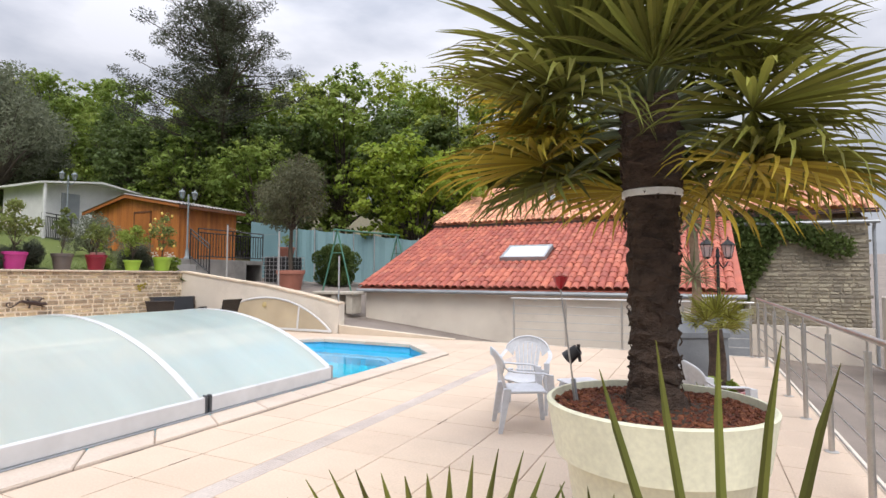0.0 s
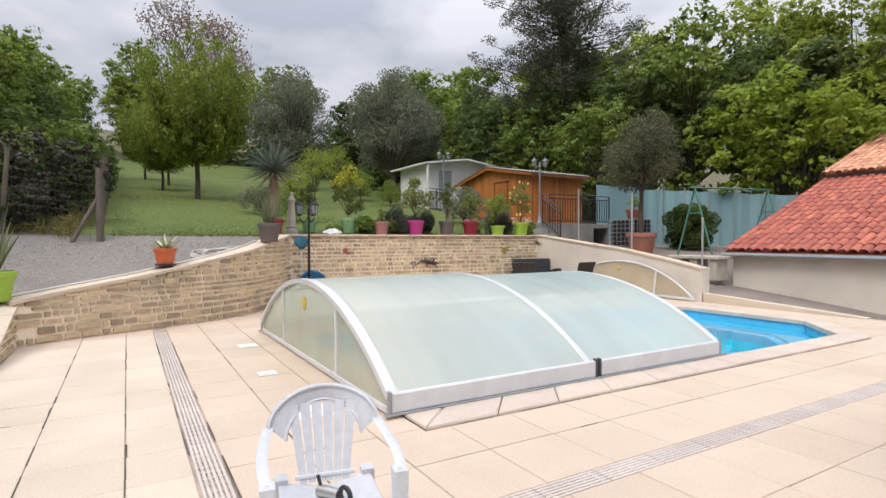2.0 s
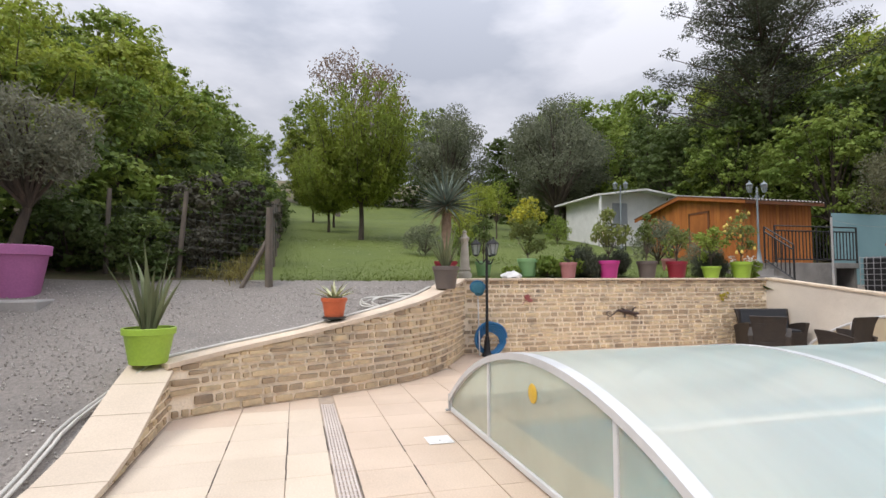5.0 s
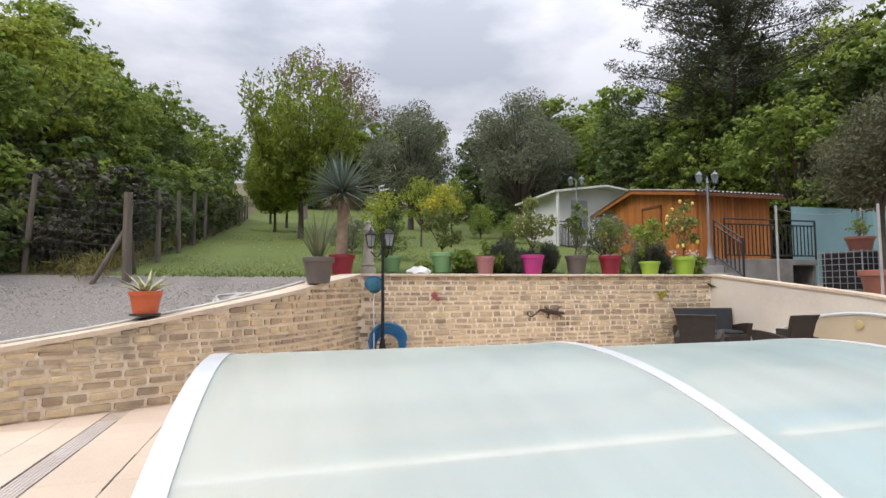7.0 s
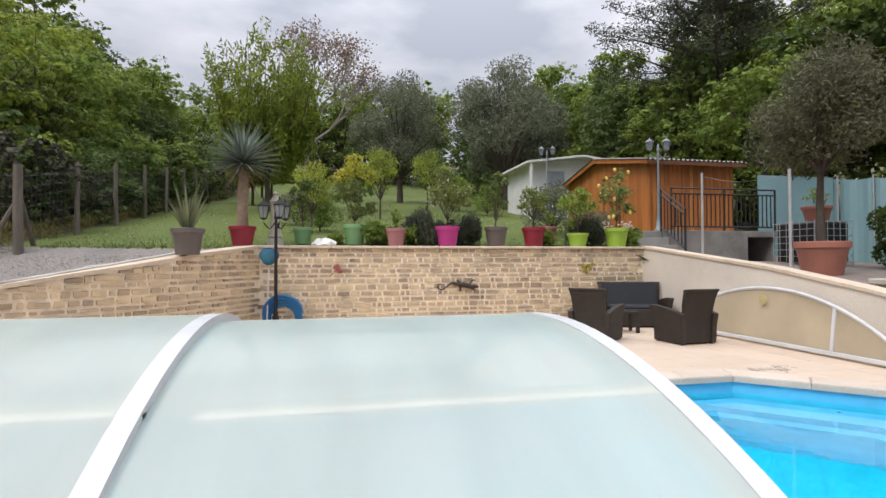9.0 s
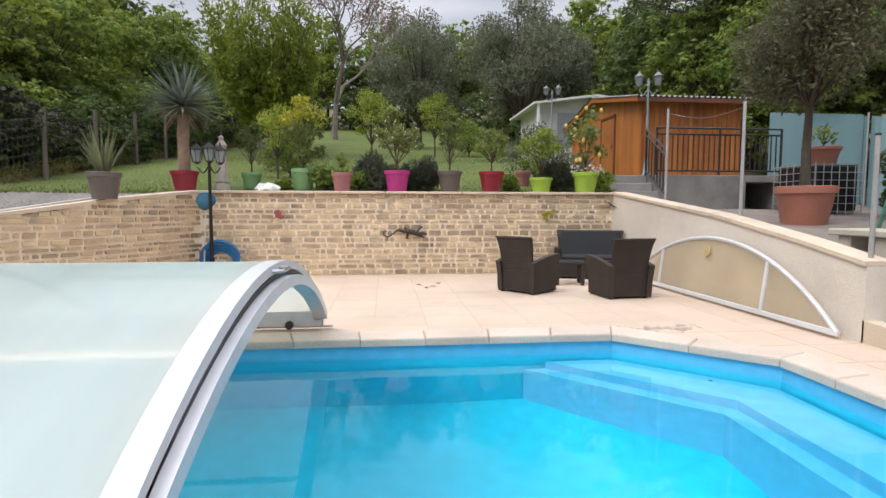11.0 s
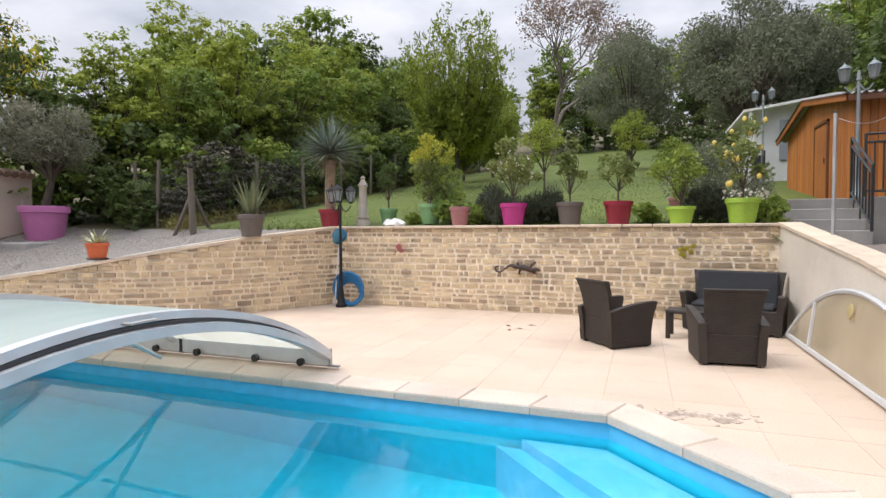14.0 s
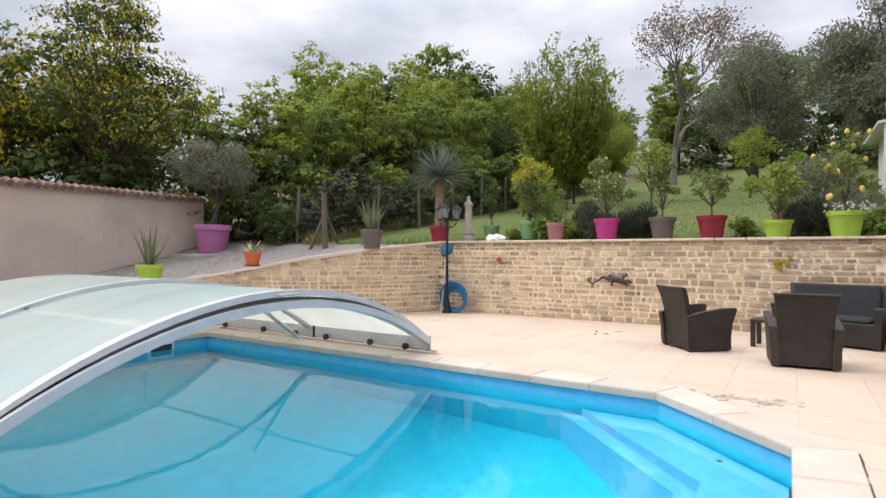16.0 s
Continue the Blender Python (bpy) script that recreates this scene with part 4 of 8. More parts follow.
def railing(a, b, height, n, z, label, over=0.06):
    """A steel railing from a to b: posts on flanges, a round handrail and five rods."""
    a, b = Vector(a), Vector(b)
    d = (b - a).normalized()
    root = thing("railing", (a.x, a.y, z), math.degrees(math.atan2(d.y, d.x)), label, "railing", "terrace railings")
    run = (b - a).length
    post = Geo().tube([(0, 0, 0.004), (0, 0, height - 0.09)], 0.023, 12).tube([(0, 0, height - 0.09), (0, 0, height - 0.02)], 0.008, 8).mesh("post", STEEL, 40)
    flange = Geo().lathe([(0.055, 0.001), (0.055, 0.006), (0.04, 0.012), (0.026, 0.014)], 18).mesh("flange", STEEL, 40)
    for k in range(n):
        p = part("post", post, None, root)
        p.matrix_basis = pose(run * k / (n - 1), 0, 0)
        part("flange", flange, None, p)
    part("handrail", Geo().tube([(-over, 0, height), (run + over, 0, height)], 0.022, 12), STEEL, root, smooth=40)
    for k in range(5):
        zz = 0.16 + (height - 0.26) * k / 4.4
        part("rod", Geo().tube([(-over, -0.03, zz), (run + over, -0.03, zz)], 0.0075, 6), STEEL, root, smooth=40)


railing((-6.50, -1.58), (1.02, -1.58), 1.10, 8, 0.075, "stainless steel railing with five rods on the parapet")
railing((1.02, -1.55), (1.02, 11.75), 1.10, 12, 0.0, "stainless steel railing with five rods along the terrace edge")
railing((0.9, 11.80), (-3.79, 11.80), 1.02, 5, 0.0, "stainless steel railing with thin rods at the terrace end")


# ---- furniture ----
def resin_chair():
    """A stacking garden chair that faces +x."""
    c = thing("garden_chair", label="white moulded resin garden chair with slotted back", category="chair", group="white resin chairs")
    rows = []
    for i in range(9):
        u = i / 8
        rows.append([(lerp(-0.20, 0.24, u), lerp(-0.22, 0.22, v / 8), 0.405 + 0.018 * math.cos(math.pi * (v / 8 - 0.5) * 2) * -1 + (0.012 if u < 0.9 else -0.012)) for v in range(9)])
    g = Geo().sheet(rows).sheet([[(x, y, z - 0.012) for x, y, z in r] for r in reversed(rows)])
    rim = [rows[0][k] for k in range(9)] + [rows[k][8] for k in range(1, 9)] + [rows[8][k] for k in range(7, -1, -1)] + [rows[k][0] for k in range(7, -1, -1)]
    g.tube([(x, y, z - 0.012) for x, y, z in rim], 0.014, 6)
    part("seat", g, RESIN, c, smooth=50)

    def back(y, z):
        u = (z - 0.42) / 0.45
        return (-0.20 - 0.10 * u - 0.06 * (1 - (y / 0.26) ** 2) * u, y, z)

    for k in range(6):
        y0, y1 = -0.156 + k * 0.0525, -0.156 + k * 0.0525 + 0.0445
        line = [[back(y * (0.80 + 0.35 * t), 0.42 + 0.37 * t) for t in (0, .25, .5, .75, 1)] for y in (y0, y1)]
        g = Geo().sheet(line).sheet([[(x - 0.010, y, z) for x, y, z in r] for r in reversed(line)])
        for r in line:
            g.sheet([r, [(x - 0.010, y, z) for x, y, z in r]])
        part("slat", g, RESIN, c, smooth=50)
    hoop = [back(0.275 * math.cos(a) * (1 if abs(math.cos(a)) < 0.95 else 1), 0.70 + 0.17 * math.sin(a)) for a in np.linspace(0, math.pi, 15)]
    g = Geo()
    band = [[(x, y, z) for x, y, z in hoop], [(x, y * 0.70, z - 0.075) for x, y, z in hoop]]
    g.sheet(band).sheet([[(x - 0.012, y, z) for x, y, z in r] for r in reversed(band)])
    g.tube(hoop, 0.013, 6).tube(band[1], 0.009, 6)
    part("backrest_hoop", g, RESIN, c, smooth=50)
    part("back_lower_bar", Geo().tube([back(y, 0.45) for y in (-0.15, -0.07, 0, 0.07, 0.15)], 0.012, 6), RESIN, c, smooth=50)
    for s in (-1, 1):
        hx, hy, hz = hoop[0] if s > 0 else hoop[-1]
        pts = spline([(hx, hy, hz), (hx + 0.06, s * 0.295, 0.665), (-0.02, s * 0.305, 0.645), (0.14, s * 0.30, 0.635), (0.22, s * 0.285, 0.61)], 4)
        g = Geo()
        rr = [[(p.x, p.y - 0.026, p.z), (p.x, p.y, p.z + 0.010), (p.x, p.y + 0.026, p.z), (p.x, p.y, p.z - 0.014), (p.x, p.y - 0.026, p.z)] for p in pts]
        g.sheet(rr).add(rr[0][:4], [(3, 2, 1, 0)]).add(rr[-1][:4], [(0, 1, 2, 3)])
        part("armrest", g, RESIN, c, smooth=60)
        for name, top, foot in (("front_leg", (0.215, s * 0.285, 0.615), (0.27, s * 0.275, 0.004)), ("rear_leg", (-0.22, s * 0.215, 0.46), (-0.30, s * 0.25, 0.004))):
            top, foot = Vector(top), Vector(foot)
            g = Geo()
            rr = []
            for t in (0, 0.35, 0.7, 1):
                p = top.lerp(foot, t)
                w = lerp(0.040, 0.022, t)
                rr.append([(p.x - w, p.y - w * 0.8, p.z), (p.x + w, p.y - w * 0.8, p.z), (p.x + w, p.y + w * 0.8, p.z), (p.x - w, p.y + w * 0.8, p.z), (p.x - w, p.y - w * 0.8, p.z)])
            g.sheet(rr)
            g.add(rr[-1][:4], [(3, 2, 1, 0)]).add(rr[0][:4], [(0, 1, 2, 3)])
            part(name, g, RESIN, c, smooth=60)
    return c


chair = resin_chair()
chair.matrix_basis = pose(-2.92, 0.64, 0.0, 0, 0, -12) @ Matrix.Scale(0.91, 4)
copy_thing(chair, pose(-1.60, 5.30, 0.0, 0, 0, 28))
copy_thing(chair, pose(-1.80, 6.02, 0.0, 0, 0, -80))
copy_thing(chair, pose(0.08, 5.36, 0.0, 0, 0, 38))

low_table = thing("low_table", (-1.10, 5.74, 0), 40, "low square white resin side table beside the chairs", "table")
part("tabletop", Geo().box((0, 0, 0.41), (0.40, 0.40, 0.022), 0.009), RESIN, low_table)
part("apron", Geo().box((0, 0, 0.378), (0.35, 0.35, 0.040), 0.004), RESIN, low_table)
for i in (-1, 1):
    for j in (-1, 1):
        rows = []
        for t in (0, 0.3, 0.7, 1):
            w, x, y, z = lerp(0.034, 0.020, t), i * lerp(0.145, 0.185, t), j * lerp(0.145, 0.185, t), lerp(0.37, 0.004, t)
            rows.append([(x - w, y - w, z), (x + w, y - w, z), (x + w, y + w, z), (x - w, y + w, z), (x - w, y - w, z)])
        part("leg", Geo().sheet(rows).add(rows[-1][:4], [(3, 2, 1, 0)]), RESIN, low_table)

# small hose fitting left on the chair seat
clampy = thing("hose_fitting", (-2.95, 0.64, 0.361), 20, "small dark metal hose clamp lying on the chair seat", "hose fitting")
part("body", Geo().tube([(-0.06, 0, 0.03), (0.05, 0.02, 0.035)], [0.028, 0.024], 12), STEEL, clampy, smooth=40)
part("ring", Geo().tube([(0.09 + 0.032 * math.cos(a), 0.02, 0.046 + 0.032 * math.sin(a)) for a in np.linspace(0, 2 * math.pi, 15)], 0.011, 8), PLASTIC_BLACK, clampy, smooth=40)
part("lever", Geo().tube([(-0.05, 0, 0.05), (-0.06, -0.01, 0.10)], 0.008, 6), PLASTIC_BLACK, clampy)


def weave(g, rows, step=0.024, lift=0.004):
    """A wicker face: thin raised bands across a surface given by two edge lines."""
    (a0, a1), (b0, b1) = rows
    a0, a1, b0, b1 = map(Vector, (a0, a1, b0, b1))
    nrm = (a1 - a0).cross(b0 - a0).normalized() * lift
    n = max(2, int((b0 - a0).length / step))
    rows = []
    for k in range(n):
        for t, up in (((k + 0.04) / n, 0), ((k + 0.14) / n, 1), ((k + 0.86) / n, 1), ((k + 0.96) / n, 0)):
            rows.append([a0.lerp(b0, t) + nrm * up, a1.lerp(b1, t) + nrm * up])
    g.sheet(rows)


def wicker_seat(name, width, at, turn, label, category, group):
    """A wicker armchair or settee that faces +x, with flared arms and a reclined back that widens upwards."""
    c = thing(name, at, turn, label, category, group)
    hw = width / 2
    dep = 0.62
    body = Geo().box((0, 0, 0.20), (dep, width - 0.10, 0.34), 0.012)
    weave(body, (((-dep / 2, hw - 0.06, 0.04), (-dep / 2, -hw + 0.06, 0.04)), ((-dep / 2, hw - 0.06, 0.36), (-dep / 2, -hw + 0.06, 0.36))))
    weave(body, (((dep / 2, -hw + 0.06, 0.04), (dep / 2, hw - 0.06, 0.04)), ((dep / 2, -hw + 0.06, 0.36), (dep / 2, hw - 0.06, 0.36))))
    part("base", body, WICKER, c)
    b = Geo()
    rows = []
    for z, x, y in ((0.34, -0.30, hw - 0.095), (0.55, -0.325, hw - 0.085), (0.75, -0.37, hw - 0.065), (0.88, -0.42, hw - 0.045)):
        rows.append([(x, y, z), (x, -y, z), (x + 0.05, -y, z + 0.01), (x + 0.05, y, z + 0.01), (x, y, z)])
    b.sheet(rows)
    b.add(rows[0][:4], [(3, 2, 1, 0)]).add(rows[-1][:4], [(0, 1, 2, 3)])
    for lo, hi in zip(rows, rows[1:]):
        weave(b, ((lo[0], lo[1]), (hi[0], hi[1])))
        weave(b, ((lo[2], lo[3]), (hi[2], hi[3])))
    b.tube([rows[-1][0], rows[-1][1]], 0.016, 6)
    part("backrest", b, WICKER, c)
    prof = [(-0.33, 0.02), (0.31, 0.02), (0.305, 0.20), (0.325, 0.40), (0.375, 0.585), (0.36, 0.605), (0.20, 0.600), (0.0, 0.575), (-0.20, 0.535), (-0.37, 0.49), (-0.345, 0.30)]
    n = len(prof)
    for s in (-1, 1):
        a = Geo()
        flare = lambda z: hw - 0.030 + 0.04 * (z / 0.6) ** 2
        v = [(x, s * (flare(z) - 0.085), z) for x, z in prof] + [(x, s * flare(z), z) for x, z in prof]
        f = [tuple(range(n)), tuple(range(2 * n - 1, n - 1, -1))] + [(k, (k + 1) % n, n + (k + 1) % n, n + k) for k in range(n)]
        a.add(v, f)
        for z0, z1 in ((0.04, 0.18), (0.18, 0.34), (0.34, 0.48)):
            edge0, edge1 = s * (flare(z0) + 0.001), s * (flare(z1) + 0.001)
            back, front = (-0.33, edge0, z0), (0.30, edge0, z0)
            back1, front1 = (-0.345, edge1, z1), (0.305, edge1, z1)
            weave(a, ((front, back), (front1, back1)) if s > 0 else ((back, front), (back1, front1)))
        part("armrest", a, WICKER, c)
        for x in (-0.28, 0.27):
            part("foot", Geo().box((x, s * (hw - 0.09), 0.012), (0.05, 0.05, 0.022), 0.004), PLASTIC_BLACK, c)
    part("seat_cushion", Geo().box((0.01, 0, 0.40), (0.58, width - 0.27, 0.07), 0.025), CUSHION, c, "charcoal seat cushion")
    m = Matrix.Translation((-0.262, 0, 0.645)) @ Matrix.Rotation(radians(-12), 4, "Y")
    part("back_cushion", Geo().box((0, 0, 0), (0.05, width - 0.26, 0.44 if width < 1 else 0.50), 0.02, m), CUSHION, c, "charcoal back cushion")
    return c


wicker_seat("armchair", 0.74, (-12.22, 9.32, 0), 131, "dark brown wicker armchair with charcoal cushions beside the pool", "armchair", "wicker lounge set")
wicker_seat("armchair", 0.74, (-11.62, 10.58, 0), 186, "dark brown wicker armchair with charcoal cushions facing the settee", "armchair", "wicker lounge set")
wicker_seat("settee", 1.38, (-13.78, 10.98, 0), -17, "dark wicker two-seat settee with charcoal cushions against the stone wall", "settee", "wicker lounge set")
ct = thing("coffee_table", (-12.95, 10.25, 0), -10, "low dark wicker coffee table with a smoked glass top", "table", "wicker lounge set")
part("tabletop", Geo().box((0, 0, 0.385), (0.42, 0.5, 0.045), 0.006), WICKER, ct)
part("glass_plate", Geo().box((0, 0, 0.406), (0.39, 0.47, 0.008), 0.002), PLASTIC_BLACK, ct, "smoked glass plate")
for i in (-1, 1):
    for j in (-1, 1):
        part("leg", Geo().box((i * 0.175, j * 0.215, 0.185), (0.06, 0.06, 0.366), 0.006), WICKER, ct)


# ---- lamps ----
def lantern(parent, at, s, frame_mat):
    """A six-sided lantern with a domed roof."""
    m = Matrix.Translation(at) @ Matrix.Diagonal((s, s, s, 1))
    ob = part("lantern", Geo().lathe([(0.03, -0.20), (0.05, -0.18), (0.075, -0.165), (0.075, -0.155)], 6, m=m), frame_mat, parent)
    part("roof", Geo().lathe([(0.135, 0.09), (0.14, 0.10), (0.10, 0.14), (0.06, 0.175), (0.03, 0.20), (0.012, 0.235), (0.02, 0.25), (0.004, 0.27)], 6, m=m), frame_mat, ob)
    for k in range(6):
        a = 2 * math.pi * k / 6
        part("bar", Geo().tube([(0.072 * math.cos(a), 0.072 * math.sin(a), -0.16), (0.125 * math.cos(a), 0.125 * math.sin(a), 0.10)], 0.007, 4, m=m), frame_mat, ob)
    part("glass", Geo().lathe([(0.066, -0.15), (0.118, 0.088)], 6, m=m), LAMP_GLASS, ob)
    return ob


def lamp_post(at, height, arms, mat, scale, label, base=True):
    root = thing("garden_lamp", at, 0, label, "lamp", "garden lamps")
    g = Geo()
    if base:
        g.lathe([(0.11, 0.0), (0.11, 0.05), (0.075, 0.09), (0.06, 0.30), (0.045, 0.36), (0.05, 0.38), (0.034, 0.42)], 12)
    g.tube([(0, 0, 0.02), (0, 0, height - 0.25)], [0.036, 0.026], 10)
    g.lathe([(0.026, height - 0.28), (0.045, height - 0.26), (0.030, height - 0.22), (0.03, height - 0.14), (0.006, height - 0.08)], 10)
    part("post", g, mat, root, smooth=40)
    for a in arms:
        c, s = math.cos(radians(a)), math.sin(radians(a))
        r = 0.26 * scale
        part("arm", Geo().tube(spline([(0, 0, height - 0.32), (0.5 * r * c, 0.5 * r * s, height - 0.46 * 1), (r * c, r * s, height - 0.30 - 0.05)], 4), 0.013, 6), mat, root, smooth=40)
        lantern(root, (r * c, r * s, height - 0.14 * scale), scale, mat)
    return root


lamp_post((-14.12, 3.86, 0), 2.42, (20, 140, 260), BLACK_ALU, 0.88, "black three-lantern garden lamp post beside the stone walls")
lamp_post((-16.30, 13.30, 2.10), 2.40, (70, 250), GREY_IRON, 0.82, "grey two-lantern lamp post beside the wooden shed")
lamp_post((-22.9, 13.0, 2.7), 2.95, (70, 250), GREY_IRON, 0.82, "grey two-lantern lamp post between the sheds")

# leaf net on a pole and the coiled hose in the wall corner
net = thing("leaf_net", (-14.35, 3.72, 0), 0, "blue pool leaf net on a white pole against the wall", "pool net")
part("pole", Geo().tube([(0.22, -0.02, 0.02), (0.02, 0.0, 1.52)], 0.014, 8), WHITE_ALU, net)
rim = [(0.03, 0.17 * math.cos(a), 1.46 + 0.14 * math.sin(a) * (1 if math.sin(a) > 0 else 0.9)) for a in np.linspace(0, 2 * math.pi, 17)]
part("rim", Geo().tube(rim, 0.014, 6), HOSE_BLUE, net)
rows = []
for k in range(5):
    u = k / 4
    rows.append([(0.03 + 0.12 * u * (1 - 0.3 * u), y * (1 - 0.35 * u), 1.44 + (z - 1.44) * (1 - 0.4 * u) - 0.10 * u) for _, y, z in rim])
rows.append([(0.14, 0.0, 1.34)] * len(rim))
part("net_bag", Geo().sheet(rows), NET_BLUE, net, "sagging blue mesh bag")
hose = thing("coiled_hose", (-14.26, 3.98, 0), 0, "blue ribbed pool hose coiled on the ground by the wall", "hose")
pts = []
for k in range(120):
    a = 2 * math.pi * k / 24
    pts.append((0.06 - 0.10 * (k / 120) + 0.012 * math.sin(3 * a), (0.35 - 0.028 * (k // 24)) * math.cos(a), 0.37 + (0.34 - 0.03 * (k // 24) + 0.01 * math.sin(k)) * math.sin(a) - 0.02 * (k // 24)))
part("coil", Geo().tube(pts, 0.028, 6), HOSE_BLUE, hose, smooth=50)

# ornaments on the back wall
gecko = thing("gecko_ornament", (-14.54, 7.48, 0.84), 0, "dark brown iron gecko ornament hung on the stone wall", "ornament")
body = spline([(0, -0.40, 0.03), (0, -0.46, 0.02), (0, -0.46, -0.05), (0, -0.38, -0.08), (0, -0.28, -0.02), (0, -0.18, 0.05), (0.01, -0.06, 0.03), (0.01, 0.10, 0.01), (0.01, 0.24, -0.03), (0.01, 0.34, -0.02), (0.005, 0.39, -0.04)], 4)
part("body", Geo().tube(body, [0.014 + 0.040 * math.exp(-((k - 29) / 8.0) ** 2) for k in range(len(body))], 8), BROWN_IRON, gecko, smooth=60)
for y, dy, dz in ((0.20, 0.08, 0.11), (0.20, 0.10, -0.09), (0.02, -0.08, 0.10), (0.02, -0.03, -0.11)):
    part("leg", Geo().tube([(0.0, y, 0), (0.012, y + dy * 0.5, dz * 0.7), (0.0, y + dy, dz), (0.0, y + dy + 0.04, dz)], [0.024, 0.020, 0.017, 0.012], 6), BROWN_IRON, gecko)


def wall_flower(at, mat, label):
    root = thing("wall_ornament", at, 0, label, "ornament", "small ornaments on the stone wall")
    rnd = random.Random(at[1])
    for k in range(9):
        a, r = rnd.uniform(0, 6.28), rnd.uniform(0.02, 0.13)
        y, z = r * math.cos(a) * 1.2, r * math.sin(a) * 0.8
        part("petal", Geo().lathe([(0.008, 0), (0.035, 0.008), (0.042, 0.014), (0.01, 0.02)], 7, m=pose(0.0, y, z, rnd.uniform(-20, 20), 90, rnd.uniform(-20, 20))), mat, root)
    part("stem", Geo().tube([(0.0, -0.10, -0.11), (0.012, 0, 0), (0, 0.12, 0.10)], 0.008, 6), mat, root)


wall_flower((-14.545, 4.95, 1.17), RED_METAL, "faded red metal flower ornament on the stone wall")
wall_flower((-14.545, 10.35, 1.21), FLOWER_Y, "small yellow metal flower ornament on the stone wall")


# ---- buildings ----
def canal_tile(w=0.21, d=0.40):
    """One barrel tile, running up +y, hollow side down."""
    g = Geo()
    rows = []
    for y, s in ((0, 1.0), (d, 0.86)):
        rows.append([(0.5 * w * s * math.cos(a), y, 0.5 * w * s * math.sin(a) * 0.8 + 0.02 * (y == 0)) for a in np.linspace(0, math.pi, 7)])
    g.sheet(rows)
    g.add([(x, y, z) for x, y, z in rows[0]] + [(x * 0.86, y, z * 0.84) for x, y, z in rows[0]], [(k, k + 1, 8 + k, 7 + k) for k in range(6)])
    return g


def roof_tiles(parent, x0, x1, y0, z0, y1, z1, many, keep=None, gaps=()):
    """Rows of barrel tiles on a slope; those inside keep (an x range and a row count) are parts."""
    slope = math.atan2(z1 - z0, y1 - y0)
    run = math.dist((y0, z0), (y1, z1))
    w, d = 0.205, 0.34
    nx, ny = int((x1 - x0) / w), int(run / d)
    tile = canal_tile()
    me = tile.mesh("roof_tile", ROOF_RED, 60)
    rest = Geo()
    rnd = random.Random(3)
    for i in range(nx):
        for j in range(ny):
            m = pose(x0 + (i + 0.5) * w + rnd.gauss(0, 0.006), y0, z0, math.degrees(slope)) @ pose(0, j * d + rnd.gauss(0, 0.008), 0.02 + rnd.gauss(0, 0.004), 2, 0, rnd.gauss(0, 1.0))
            if any(abs(m.translation.x - gx) < gw and abs(m.translation.y + 0.15 - gy) < gh for gx, gy, gw, gh in gaps):
                continue
            if keep and keep[0] < x0 + i * w < keep[1] and j < keep[2]:
                ob = new("roof_tile", me)
                ob.parent, ob.matrix_basis = parent, m
            else:
                rest.add(tile.v, tile.f, m)
    tagged(part("roof_tiles", rest, many, parent, smooth=60), kind="stuff")


def skylight(parent, x, y, z, slope, w, h):
    m = pose(x, y, z, slope)
    fr = Geo()
    for cx, cy, sx, sy in ((0, -h / 2, w + .1, .07), (0, h / 2, w + .1, .07), (-w / 2, 0, .07, h), (w / 2, 0, .07, h)):
        fr.box((cx, cy, 0.12), (sx, sy, 0.14), 0.008, m)
    ob = part("skylight", fr, ZINC, parent, "grey-framed roof window")
    part("pane", Geo().box((0, 0, 0.165), (w - 0.05, h - 0.05, 0.015), 0, m), SKYLIGHT, ob)


house = thing("house", label="low rendered annexe and stone house under red clay tile roofs", category="house")
part("annexe_wall", Geo().box((-4.15, 16.3, -0.7), (9.9, 5.0, 3.55)), RENDER_WALL, house, "cream-rendered wall")
SL = math.degrees(math.atan2(2.22, 5.3))
part("annexe_roof", Geo().add([(-9.25, 13.62, 1.10), (0.95, 13.62, 1.10), (0.95, 19.0, 3.32), (-9.25, 19.0, 3.32), (-9.25, 13.62, 1.16), (0.95, 13.62, 1.16), (0.95, 19.0, 3.38), (-9.25, 19.0, 3.38)],
                              [(0, 3, 2, 1), (4, 5, 6, 7), (0, 1, 5, 4), (2, 3, 7, 6), (0, 4, 7, 3), (1, 2, 6, 5)]), ROOF_RED_MANY, house)
part("gutter", Geo().tube([(-9.25, 13.55, 1.10), (0.98, 13.55, 1.07)], 0.055, 8), ZINC, house, "grey zinc gutter")
roof_tiles(house, -9.25, 0.95, 13.60, 1.17, 19.0, 3.39, ROOF_RED_MANY, (-9.3, 1.0, 6), ((-4.66, 15.85, 0.66, 0.46),))
skylight(house, -4.66, 15.85, 2.133, SL, 1.30, 1.0)
part("flashing", Geo().box((-2.3, 18.78, 3.42), (13.9, 0.08, 0.13), 0.01), BROWN_IRON, house, "dark flashing strip")
g = Geo().box((-2.3, 21.6, 1.0), (13.5, 5.1, 4.5))
part("stone_wall", g, OLD_STONE, house, "old rubble stone wall")
part("main_roof", Geo().add([(-9.25, 18.72, 3.50), (4.65, 18.72, 3.42), (4.65, 23.9, 5.52), (-9.25, 23.9, 5.60), (-9.25, 28.9, 3.4), (4.65, 28.9, 3.2)], [(0, 1, 2, 3), (3, 2, 5, 4)]), ROOF_OLD, house)
part("gable_fill", Geo().add([(-9.1, 19.0, 3.2), (-9.1, 24.0, 5.5), (-9.1, 28.0, 3.4), (4.5, 19.0, 3.0), (4.5, 24.0, 5.3), (4.5, 28.0, 3.2)], [(0, 1, 2), (5, 4, 3)]), OLD_STONE, house)
